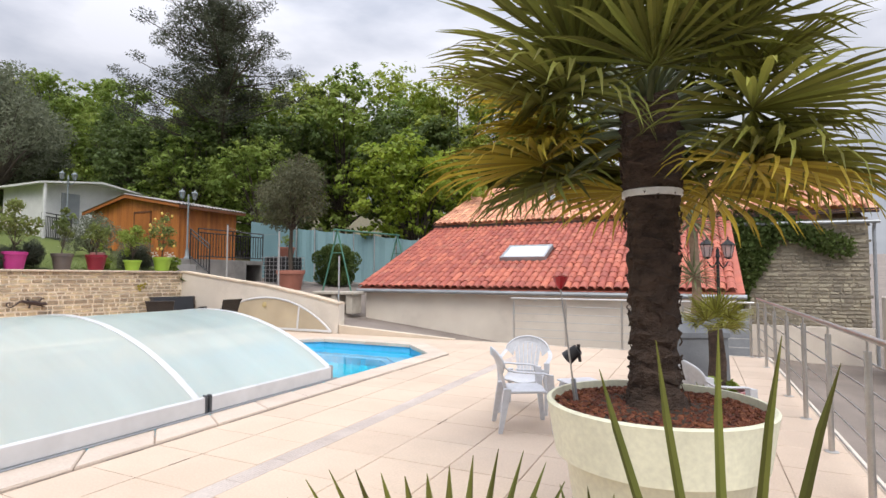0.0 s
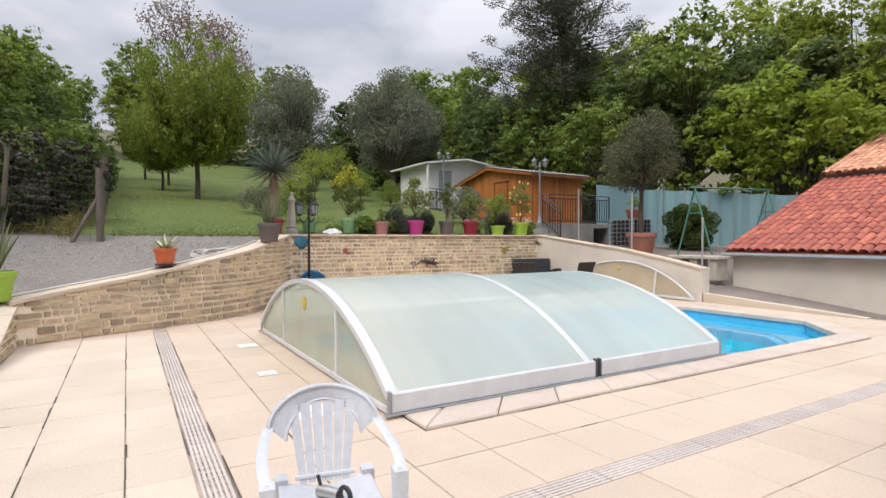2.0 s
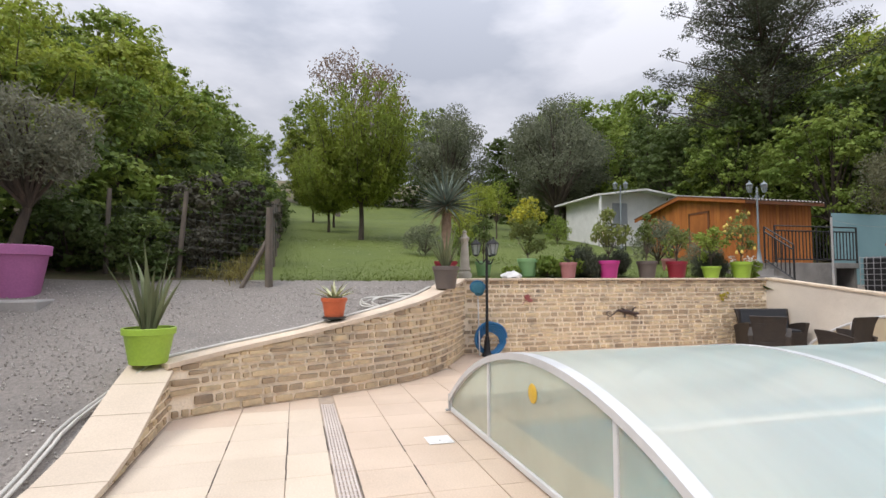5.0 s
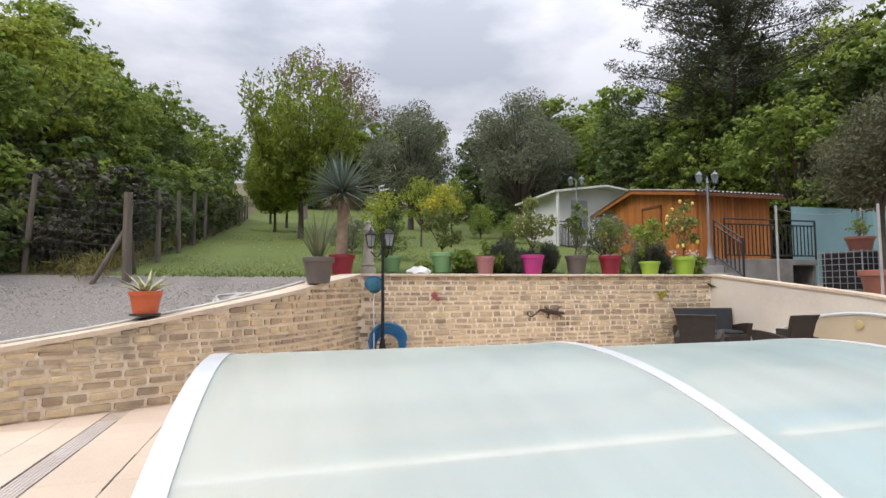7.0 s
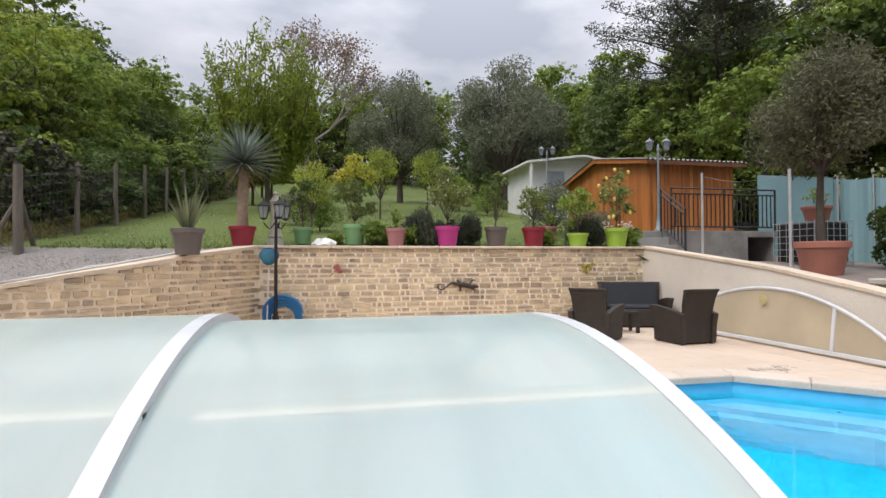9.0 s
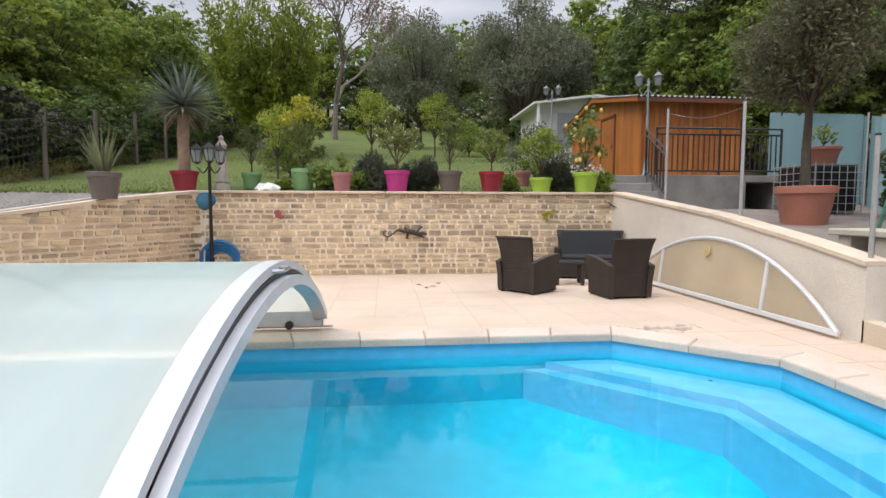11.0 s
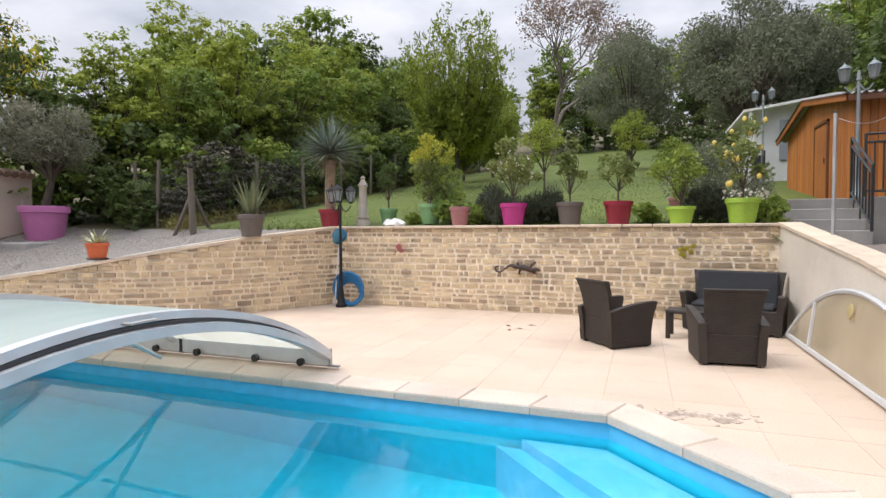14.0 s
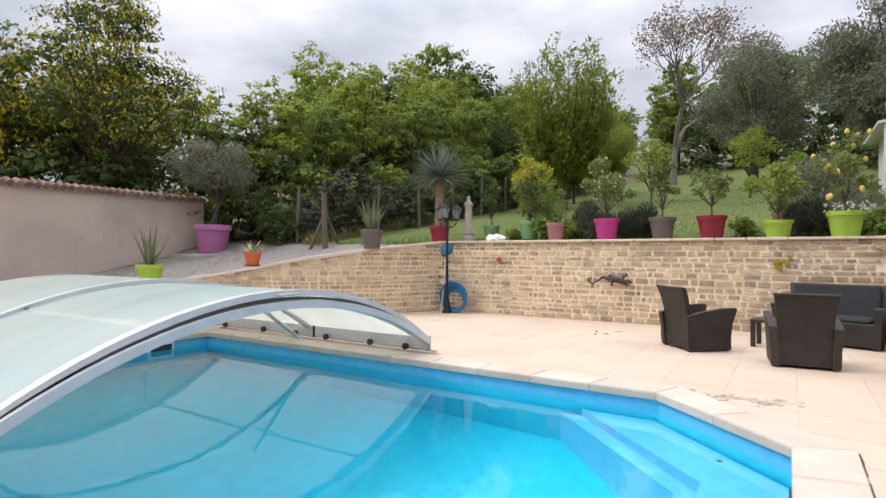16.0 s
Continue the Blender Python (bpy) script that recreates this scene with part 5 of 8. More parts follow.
roof_tiles(house, -9.25, 4.65, 18.70, 3.50, 23.9, 5.62, ROOF_OLD, None, ((-4.8, 21.1, 0.4, 0.33), (2.35, 20.3, 0.5, 0.28)))
part("ridge", Geo().tube([(-9.25, 23.9, 5.58), (4.65, 23.9, 5.45)], 0.12, 8), ROOF_OLD, house, "half-round ridge tiles")
SM = math.degrees(math.atan2(2.2, 5.05))
skylight(house, -4.8, 21.1, 4.50, SM, 0.8, 0.75)
skylight(house, 2.35, 20.3, 4.15, SM, 1.0, 0.62)
part("eave_gutter", Geo().tube([(0.95, 18.78, 3.14), (4.66, 18.78, 3.10)], 0.055, 8), ZINC, house, "grey zinc gutter")
part("downpipe", Geo().tube([(4.55, 18.85, 3.08), (4.55, 18.92, 2.9), (4.55, 18.92, -1.0)], 0.045, 8), ZINC, house, "grey downpipe")
g = Geo().box((0.2, 23.0, 5.9), (0.42, 0.42, 0.7), 0.02)
ch = part("chimney", g, OLD_STONE, house)
part("cowl", Geo().box((0.2, 23.0, 6.30), (0.5, 0.5, 0.08), 0.01), ZINC, ch)
side_wall = thing("side_wall", label="low cream-rendered boundary wall below the terrace", category="wall", kind="structure")
part("body", Geo().box((4.6, 12.2, -0.2), (0.25, 12.0, 2.4), 0.02), RENDER_WALL, side_wall)
door = thing("garage_door", (0.6, 13.66, -0.7), 0, "grey sheet-metal door in the annexe wall", "door")
part("leaf", Geo().box((0, 0, 0.75), (0.9, 0.05, 1.5), 0.008), ZINC, door)
part("rib", Geo().box((0, -0.03, 0.75), (0.03, 0.02, 1.48)), ZINC, door)

# wooden shed with corrugated roof, on a concrete base with a railed landing
shed = thing("wooden_shed", label="orange-stained timber shed with a corrugated roof on a concrete base", category="shed")
SX0, SX1, SY0, SY1, SZ0 = -22.0, -17.0, 13.45, 16.15, 2.15
part("base", Geo().box(((SX0 + SX1) / 2, (SY0 + SY1) / 2, 1.55), (SX1 - SX0, SY1 - SY0, 1.2), 0.01), DARK_CONCRETE, shed, "grey concrete base")
part("core", Geo().box(((SX0 + SX1) / 2, (SY0 + SY1) / 2, 3.10), (SX1 - SX0 - 0.06, SY1 - SY0 - 0.06, 1.86)), WOOD_DARK, shed)


def gable_z(x):
    return table(x, [(SX0, 4.10), (-19.7, 4.58), (SX1, 4.12)])


part("gable_core", Geo().add([(x, y, z) for y in (SY0 + 0.03, SY1 - 0.03) for x, z in ((SX0, 4.07), (-19.7, 4.55), (SX1, 4.09))], [(0, 1, 2), (5, 4, 3), (0, 3, 4, 1), (1, 4, 5, 2)]), WOOD_DARK, shed)
x = SX0
k = 0
while x < SX1 - 0.02:
    top = gable_z(x + 0.065) - 0.02
    part("board", Geo().box((x + 0.065, SY0 + 0.012, (SZ0 + top) / 2), (0.122, 0.03, top - SZ0), 0.006), WOOD_SHED, shed)
    x += 0.13
y = SY0
board = Geo().box((0, 0, 0), (0.03, 0.122, 1.90), 0.006).mesh("board", WOOD_SHED)
while y < SY1 - 0.05:
    b = part("board", board, None, shed)
    b.matrix_basis = pose(SX1 - 0.012, y + 0.065, SZ0 + 0.95)
    y += 0.13
d = part("door", Geo().box((-18.9, SY0 - 0.02, 3.02), (0.86, 0.04, 1.68), 0.008), WOOD_SHED, shed, "plain plank door")
part("door_frame", Geo().box((-19.36, SY0 - 0.025, 3.05), (0.06, 0.05, 1.76)).box((-18.44, SY0 - 0.025, 3.05), (0.06, 0.05, 1.76)).box((-18.9, SY0 - 0.025, 3.92), (0.98, 0.05, 0.06)), WOOD_DARK, shed)
part("handle", Geo().tube([(-18.56, SY0 - 0.06, 3.0), (-18.56, SY0 - 0.06, 3.12)], 0.012, 6), BLACK_IRON, d)
rows = []
for i in range(3):
    x, z = ((SX0 - 0.35, 4.05), (-19.7, 4.64), (SX1 + 0.34, 4.10))[i]
    rows.append([(x, lerp(SY0 - 0.25, SY1 + 0.2, k / 110), z + 0.022 * math.sin(k * math.pi / 2.5)) for k in range(111)])
g = Geo().sheet(rows).sheet([[(x, y, z - 0.012) for x, y, z in r] for r in reversed(rows)])
part("roof", g, material("fibre_cement_sheet", (0.33, 0.30, 0.28), (0.24, 0.22, 0.21), scale=2, rough=0.85, fine=25, bump=0.2), shed, "grey corrugated roof sheets", 60)
g = Geo()
g.add([(SX0 - 0.3, SY0 - 0.22, 3.92), (-19.7, SY0 - 0.22, 4.49), (SX1 + 0.30, SY0 - 0.22, 3.97), (SX0 - 0.3, SY0 - 0.22, 4.04), (-19.7, SY0 - 0.22, 4.62), (SX1 + 0.30, SY0 - 0.22, 4.09)], [(0, 1, 4, 3), (1, 2, 5, 4)])
g.v += [(x, y + 0.03, z) for x, y, z in g.v]
g.f += [(9, 10, 7, 6), (10, 11, 8, 7)]
part("bargeboard", g, WOOD_SHED, shed)
part("fascia", Geo().box((SX1 + 0.32, (SY0 + SY1) / 2, 4.01), (0.03, SY1 - SY0 + 0.4, 0.10)), WOOD_DARK, shed)

landing = thing("landing", label="concrete landing and steps with a black iron railing by the shed", category="landing")
part("slab", Geo().box((-16.28, 14.28, 1.68), (1.36, 2.24, 0.84), 0.01).box((-16.28, 15.85, 2.02), (1.36, 0.88, 0.16), 0.01).box((-16.45, 12.62, 1.68), (1.02, 1.06, 0.84), 0.01), DARK_CONCRETE, landing)
# panels added to close the void under the slab and keep it in shade
part("void_wall", Geo().box((-16.9, 15.85, 1.60), (0.10, 0.88, 0.68)).box((-16.28, 16.24, 1.60), (1.2, 0.10, 0.68)), DARK_CONCRETE, landing)
for k in range(3):
    part("step", Geo().box((-15.78 + 0.30 * k, 12.62, 1.58 - 0.19 * k), (0.30, 1.04, 0.66), 0.01), CONCRETE, landing)


def iron_fence(name, a, b, h, label):
    a, b = Vector(a), Vector(b)
    run = (b - a).length
    flat = (b - a).to_2d()
    root = thing(name, a, math.degrees(math.atan2(flat.y, flat.x)), label, "railing", "black iron railings")
    dz, L = b.z - a.z, flat.length
    for z in (0.10, h - 0.14, h):
        part("rail", Geo().tube([(0, 0, z), (L, 0, z + dz)], 0.022, 6), BLACK_IRON, root)
    n = max(2, int(L / 0.125))
    bar = Geo().tube([(0, 0, 0.10), (0, 0, h - 0.14)], 0.015, 4).mesh("bar", BLACK_IRON)
    for k in range(1, n):
        ob = part("bar", bar, None, root)
        ob.matrix_basis = pose(L * k / n, 0, dz * k / n)
    for t in (0, 0.5, 1) if L > 1.4 else (0, 1):
        part("post", Geo().box((L * t, 0, dz * t + h / 2), (0.04, 0.04, h + 0.02), 0.004), BLACK_IRON, root)


iron_fence("iron_railing", (-15.66, 13.22, 2.10), (-15.62, 16.25, 2.10), 1.07, "black iron railing with slim bars on the shed landing")
iron_fence("iron_railing", (-15.89, 13.09, 2.10), (-14.95, 13.09, 1.52), 1.05, "black iron stair railing with slim bars by the shed")
iron_fence("iron_railing", (-22.6, 13.0, 2.75), (-24.6, 13.0, 3.05), 1.1, "black iron railing with slim bars between the sheds")

wshed = thing("white_shed", label="small white-painted garden shed with a shallow gable roof", category="shed")
part("wall", Geo().box((-26.3, 15.2, 4.1), (3.0, 4.2, 2.7), 0.01), WHITE_PAINT, wshed)
for x, f in ((-24.78, (0, 1, 2)), (-27.8, (2, 1, 0))):
    part("gable", Geo().add([(x, 13.05, 5.42), (x, 17.35, 5.42), (x, 15.2, 5.64)], [f]), WHITE_PAINT, wshed)
g = Geo()
for s in (-1, 1):
    g.add([(-24.2, 15.2, 5.74), (-28.3, 15.2, 5.74), (-28.3, 15.2 + s * 2.5, 5.40), (-24.2, 15.2 + s * 2.5, 5.40), (-24.2, 15.2, 5.66), (-28.3, 15.2, 5.66), (-28.3, 15.2 + s * 2.5, 5.32), (-24.2, 15.2 + s * 2.5, 5.32)],
          [(0, 1, 2, 3), (7, 6, 5, 4), (0, 3, 7, 4), (2, 6, 7, 3) if s > 0 else (3, 7, 6, 2)])
part("roof", g, WHITE_PAINT, wshed, "white-edged shallow roof")
w = part("window", Geo().box((-24.77, 14.2, 4.45), (0.05, 0.75, 1.3), 0.006), ZINC, wshed, "dark window")
for y in (12.9,):
    part("porch_post", Geo().box((-24.3, y, 4.2), (0.10, 0.10, 2.4), 0.01), WHITE_PAINT, wshed)

# pale blue screen along the boundary
screen = thing("screen_fence", label="pale blue fabric screen stretched between thin posts", category="fence")
n = 9
for k in range(n):
    xa, xb = lerp(-18.9, -9.3, k / n), lerp(-18.9, -9.3, (k + 1) / n)
    za, zb = lerp(4.0, 2.9, k / n), lerp(4.0, 2.9, (k + 1) / n)
    rows = [[(lerp(xa, xb, u / 6), 19.6 + 0.04 * math.sin(u * 1.7 + k), z) for u in range(7) for z in [lerp(lerp(0.9, 0.2, k / n), lerp(za, zb, u / 6) - 0.05 * math.sin(math.pi * u / 6), t)]] for t in (0, 0.5, 1)]
    g = Geo().sheet(rows).sheet([[(x, y + 0.006, z) for x, y, z in r] for r in reversed(rows)])
    part("screen_panel", g, BLUE_MESH, screen)
    part("post", Geo().tube([(xa, 19.55, 0.3), (xa, 19.55, za + 0.08)], 0.025, 6), GALV, screen)
rows = [[(-16.9, y, z) for y in (16.9, 18.2, 19.55)] for z in (1.3, 3.8)]
part("screen_panel", Geo().sheet(rows).sheet([[(x - 0.006, y, z) for x, y, z in r] for r in reversed(rows)]), BLUE_MESH, screen)

swing = thing("swing_frame", label="green-painted steel swing frame without seats", category="swing")
for x, y, z in ((-10.79, 14.61, 3.04), (-11.04, 19.0, 3.2)):
    for s in (-1, 1):
        zf = 0.85 if y < 17 else 1.0
        part("leg", Geo().tube([(x, y, z), (x + s * 0.62, y, zf)], 0.028, 8), GREEN_PAINT, swing)
    part("cross_tie", Geo().tube([(x - 0.22, y, z - 0.75), (x + 0.22, y, z - 0.75)], 0.018, 6), GREEN_PAINT, swing)
part("top_bar", Geo().tube([(-10.78, 14.4, 3.05), (-11.05, 19.2, 3.21)], 0.03, 8), GREEN_PAINT, swing)

# poles standing in the rendered wall
for x, y, z0, z1 in ((-12.98, 12.02, 1.42, 3.08), (-10.95, 12.04, 1.18, 2.82), (-8.72, 11.9, 0.78, 2.05)):
    p = thing("steel_pole", (x, y, z0), 0, "thin galvanised steel pole set in the wall cap", "pole", "steel poles on the wall")
    part("tube", Geo().tube([(0, 0, 0), (0, 0, z1 - z0)], 0.024, 8), GALV, p, smooth=40)
    part("cap", Geo().lathe([(0.027, 0), (0.027, 0.02), (0.01, 0.03)], 8, (0, 0, z1 - z0 - 0.005)), PLASTIC_BLACK, p)
line = thing("clothes_line", label="thin wire strung between the steel poles", category="wire")
for (xa, za), (xb, zb) in (((-12.98, 3.0), (-10.95, 2.75)),):
    part("wire", Geo().tube([(lerp(xa, xb, t), 12.06, lerp(za, zb, t) - 0.12 * math.sin(math.pi * t)) for t in np.linspace(0, 1, 9)], 0.004, 4), GALV, line)

# stone shelf at the lane, water tank under the landing
bench = thing("stone_bench", (-9.75, 13.3, 0.50), 0, "low masonry bench with a thick stone top", "bench")
part("top", Geo().box((0, 0, 0.52), (1.5, 0.62, 0.09), 0.015), PALE_STONE, bench)
for x in (-0.55, 0.0, 0.55):
    part("support", Geo().box((x, 0, 0.20), (0.2, 0.5, 0.56), 0.015), PALE_STONE, bench)
tank = thing("water_tank", (-14.61, 16.32, 1.20), 0, "black water tank inside a grey wire cage", "tank")
part("tank_body", Geo().box((0, 0, 0.56), (1.1, 1.0, 1.0), 0.06), PLASTIC_BLACK, tank)
for k in range(7):
    z = 0.08 + k * 0.16
    part("cage_hoop", Geo().tube([(-0.58, -0.53, z), (0.58, -0.53, z), (0.58, 0.53, z), (-0.58, 0.53, z), (-0.58, -0.53, z)], 0.010, 5), GALV, tank)
for k in range(7):
    t = k / 6
    part("cage_bar", Geo().tube([(0.59, lerp(-0.53, 0.53, t), 0.0), (0.59, lerp(-0.53, 0.53, t), 1.08)], 0.010, 5), GALV, tank)
    part("cage_bar", Geo().tube([(lerp(-0.58, 0.58, t), -0.54, 0.0), (lerp(-0.58, 0.58, t), -0.54, 1.08)], 0.010, 5), GALV, tank)


# ---- plants ----
def leaf_mesh(name, centres, radii, n, length, width, seed, mat, outward_pull=0.6, droop=0.15, hollow=0.45, sprays=0):
    """Many small pointed leaves on and in a cluster of rounded clumps; sprays gathers them in tufts that face the light."""
    r = np.random.RandomState(seed)
    unit = lambda v: v / (np.linalg.norm(v, axis=1)[:, None] + 1e-9)
    centres, radii = np.array(centres, float), np.array(radii, float)
    if radii.ndim == 1:
        radii = np.repeat(radii[:, None], 3, 1)
    weight = radii.prod(1) ** (2 / 3)
    if sprays:
        which = r.choice(len(centres), sprays, p=weight / weight.sum())
        out = unit(r.normal(size=(sprays, 3)) + np.array([0, 0, 0.25]))
        tuft = centres[which] + out * radii[which] * r.uniform(hollow, 1.12, (sprays, 1))
        size = radii[which].mean(1)[:, None] * r.uniform(0.20, 0.46, (sprays, 1))
        which = r.choice(sprays, n)
        d = unit(r.normal(size=(n, 3)))
        pos = tuft[which] + d * size[which] * np.array([1.15, 1.15, 0.62]) * r.rand(n, 1) ** 0.5
        face = unit(0.55 * out[which] + 0.45 * d + np.array([0, 0, 0.55]) + 0.42 * r.normal(size=(n, 3)))
        axis = unit(np.cross(face, r.normal(size=(n, 3))))
        side = np.cross(face, axis)
    else:
        which = r.choice(len(centres), n, p=weight / weight.sum())
        d = unit(r.normal(size=(n, 3)))
        shell = hollow + (1.08 - hollow) * r.rand(n, 1) ** 0.6
        pos = centres[which] + d * shell * radii[which]
        axis = unit(r.normal(size=(n, 3)) + outward_pull * d + np.array([0, 0, -droop]))
        side = unit(np.cross(axis, r.normal(size=(n, 3))))
    size = r.uniform(0.65, 1.3, (n, 1))
    a, b = axis * length * size * 0.5, side * width * size * 0.5
    v = np.stack([pos - a, pos + b, pos + a, pos - b], 1).reshape(-1, 3)
    me = bpy.data.meshes.new(name)
    me.vertices.add(4 * n)
    me.vertices.foreach_set("co", v.ravel())
    me.loops.add(4 * n)
    me.loops.foreach_set("vertex_index", np.arange(4 * n))
    me.polygons.add(n)
    me.polygons.foreach_set("loop_start", np.arange(n) * 4)
    me.update()
    me.validate()
    me.materials.append(mat)
    return me


def clumps(seed, rx, rz, cz, count, rb, flat=0.8, low=-1.0):
    """Clump centres and radii filling an uneven rounded crown."""
    rnd = random.Random(seed)
    c, r = [(0, 0, cz)], [(rx * 0.5, rx * 0.5, rz * 0.55)]
    for k in range(count):
        a = 2.4 * k + rnd.uniform(-0.5, 0.5)
        u = rnd.uniform(low, 1.0)
        q = math.sqrt(max(0.05, 1 - u * u)) * rnd.uniform(0.55, 0.98)
        s = rb * rnd.uniform(0.65, 1.25)
        c.append((rx * q * math.cos(a), rx * q * math.sin(a), cz + rz * u * rnd.uniform(0.75, 1.0)))
        r.append((s, s, s * flat))
    return c, r


def limbs(g, centres, base_z, fork_z, r0, seed, every=1, lean=(0, 0)):
    """A tapered trunk with limbs that reach towards the clumps."""
    rnd = random.Random(seed)
    fork = Vector((lean[0], lean[1], fork_z))
    g.tube([(0, 0, base_z), (lean[0] * 0.4 + rnd.uniform(-.04, .04), lean[1] * 0.4, lerp(base_z, fork_z, 0.5)), fork], [r0 * 1.25, r0, r0 * 0.8], 8)
    for c in centres[1::every]:
        c = Vector(c)
        mid = fork.lerp(c, 0.5) + Vector((rnd.uniform(-.1, .1), rnd.uniform(-.1, .1), 0.12 * (c - fork).length))
        g.tube([fork, mid, c], [r0 * 0.5, r0 * 0.28, r0 * 0.08], 5, cap=False)


def tree(name, label, seed, rx, rz, cz, count, rb, n, leaf, wide, mat, trunk_r, fork, group, flat=0.8, low=-0.8, bark=None, pull=0.6, droop=0.15, every=1, hollow=0.45, sprays=0):
    root = thing(name, label=label, category="bush" if name == "bush" else "tree", group=group)
    c, r = clumps(seed, rx, rz, cz, count, rb, flat, low)
    g = Geo()
    limbs(g, c, -0.3, fork, trunk_r, seed, every)
    part("trunk", g, bark or BARK, root, smooth=60)
    part("crown", leaf_mesh("crown", c, r, n, leaf, wide, seed, mat, pull, droop, hollow, sprays), None, root)
    return root


def stand(proto, spots, first=True, size=1.0):
    """Puts a tree and its copies at (x, y, size, turn[, height factor]) on the ground."""
    for k, (x, y, s, a, *h) in enumerate(spots):
        s = s * size
        hz = h[0] if h else 1.0
        m = Matrix.Translation((x, y, ground_z(x, y) - 0.05)) @ Matrix.Rotation(radians(a), 4, "Z") @ Matrix.Diagonal((s, s, s * hz, 1))
        if k == 0 and first:
            proto.matrix_basis = m
        else:
            one = copy_thing(proto, pose(0, 0, 0))
            one.matrix_basis = m


WOODS = "trees of the surrounding wood"
mid_a = tree("deciduous_tree", "mid-green leafy deciduous tree at the edge of the wood", 21, 3.3, 3.6, 6.0, 46, 1.1, 9600, 0.28, 0.165, LEAF_MID, 0.17, 2.6, WOODS, low=-0.95, hollow=0.5, sprays=620)
mid_b = tree("deciduous_tree", "full green deciduous tree with an uneven crown", 22, 3.0, 4.2, 6.2, 46, 1.0, 9600, 0.28, 0.16, LEAF_MID, 0.16, 2.4, WOODS, low=-1.0, hollow=0.5, sprays=620)
dark_a = tree("deciduous_tree", "dark green dense tree in the wood", 23, 3.2, 3.8, 5.6, 46, 1.15, 9600, 0.28, 0.17, LEAF_DARK, 0.18, 2.2, WOODS, low=-1.0, hollow=0.5, sprays=620)
light_a = tree("deciduous_tree", "tree with bright yellow-green leaves", 24, 2.9, 3.9, 6.3, 46, 1.0, 9600, 0.25, 0.135, LEAF_LIGHT, 0.14, 2.8, WOODS, low=-0.9, hollow=0.4, sprays=520)

stand(mid_a, [(-19, -5.8, 0.55, 10), (-24.5, -5.0, 0.65, 80), (-30, -6.5, 0.78, 140), (-37, -5.2, 0.78, 200), (-44, -9, 0.81, 20), (-17.5, -11, 0.62, 250), (-26.5, -12, 0.75, 300),
              (-62, 15, 1.15, 60), (-47, 22, 1.0, 130), (-41, 25, 1.0, 210), (-27.5, 26, 1.05, 280), (-21, 27.5, 1.0, 33), (-14.5, 27, 1.03, 98), (-60, -5, 0.81, 77), (-67, 9, 1.15, 5), (-12.8, -10.5, 0.6, 200), (-18.4, 18.9, 0.6, 150), (-22.6, 18.3, 0.58, 70)])
stand(mid_b, [(-21.5, -8.6, 0.60, 30), (-34, -9.5, 1.0, 120), (-41, -6.2, 0.74, 190), (-50, -5.5, 0.74, 250), (-63, 1.0, 1.05, 310), (-38, 20, 0.9, 45), (-33, 22, 0.9, 100),
              (-24, 22.5, 0.95, 170), (-17.5, 24.2, 1.03, 220), (-60.5, 6.2, 0.95, 280), (-48, 30, 1.1, 15), (-38, 32, 1.1, 85), (-28, 34, 1.15, 155), (-10.2, 29.5, 1.0, 260), (-8, -12.5, 0.74, 66)])
stand(dark_a, [(-16.5, -7.4, 0.46, 0), (-22.5, -4.4, 0.43, 60), (-28, -9.2, 0.85, 130), (-33.5, -4.2, 0.52, 190), (-40, -11, 1.1, 240), (-48, -12, 0.96, 300), (-26, 18.6, 0.66, 20), (-29.5, 20.2, 0.78, 90),
              (-22.8, 19.8, 0.72, 160), (-19, 21.6, 0.82, 215), (-35, 17.5, 0.7, 270), (-44, 17, 0.8, 330), (-13.5, 24.5, 0.95, 45), (-54, 27, 1.2, 110), (-10.5, -13.5, 0.85, 12), (-15, -14, 0.78, 140), (-62, 9.5, 0.75, 50), (-61, 4.5, 0.7, 10), (-59, 14.5, 0.75, 170)])
# near the left fence the lighter leaf colour stands in for light on the crowns
stand(light_a, [(-20.5, -6.8, 0.57, 10), (-27.5, -6.0, 0.72, 60), (-24.0, -10.5, 0.85, 160), (-33, -7.4, 0.75, 220), (-30.5, -12.5, 0.78, 0), (-36.5, -13, 1.05, 70), (-61, 0.3, 0.8, 150), (-43.5, 21, 0.9, 220), (-24.5, 29, 1.15, 290), (-16.8, 29.5, 1.26, 350), (-20.5, 24.4, 0.85, 30), (-11.8, 27.2, 1.1, 100), (-65, 9, 0.9, 40), (-32, 27.5, 1.1, 190), (-7.5, 30, 1.15, 120), (-17.4, -6.3, 0.56, 210), (-21.4, -5.2, 0.66, 300)])

bush = tree("bush", "dense mixed green bush at the wood's edge", 31, 1.5, 1.2, 1.2, 16, 0.62, 3200, 0.18, 0.11, LEAF_MID, 0.06, 0.4, "bushes along the fence", low=-0.9, sprays=190)
bush_d = tree("bush", "dark green bramble bush behind the fence", 32, 1.6, 1.1, 1.1, 16, 0.62, 3200, 0.17, 0.11, LEAF_DARK, 0.06, 0.4, "bushes along the fence", low=-0.9, sprays=190)
stand(bush, [(-17.6, -3.9, 1.0, 0), (-20.5, -2.9, 0.95, 50), (-26, -2.6, 1.1, 100), (-31.5, -2.7, 1.2, 150), (-38, -2.8, 1.2, 200), (-15.6, -6.6, 1.0, 290), (-44, -3, 1.3, 310), (-19.5, 20.3, 1.3, 40), (-24.2, 17.9, 1.3, 80), (-30.5, 18.0, 1.4, 140)])
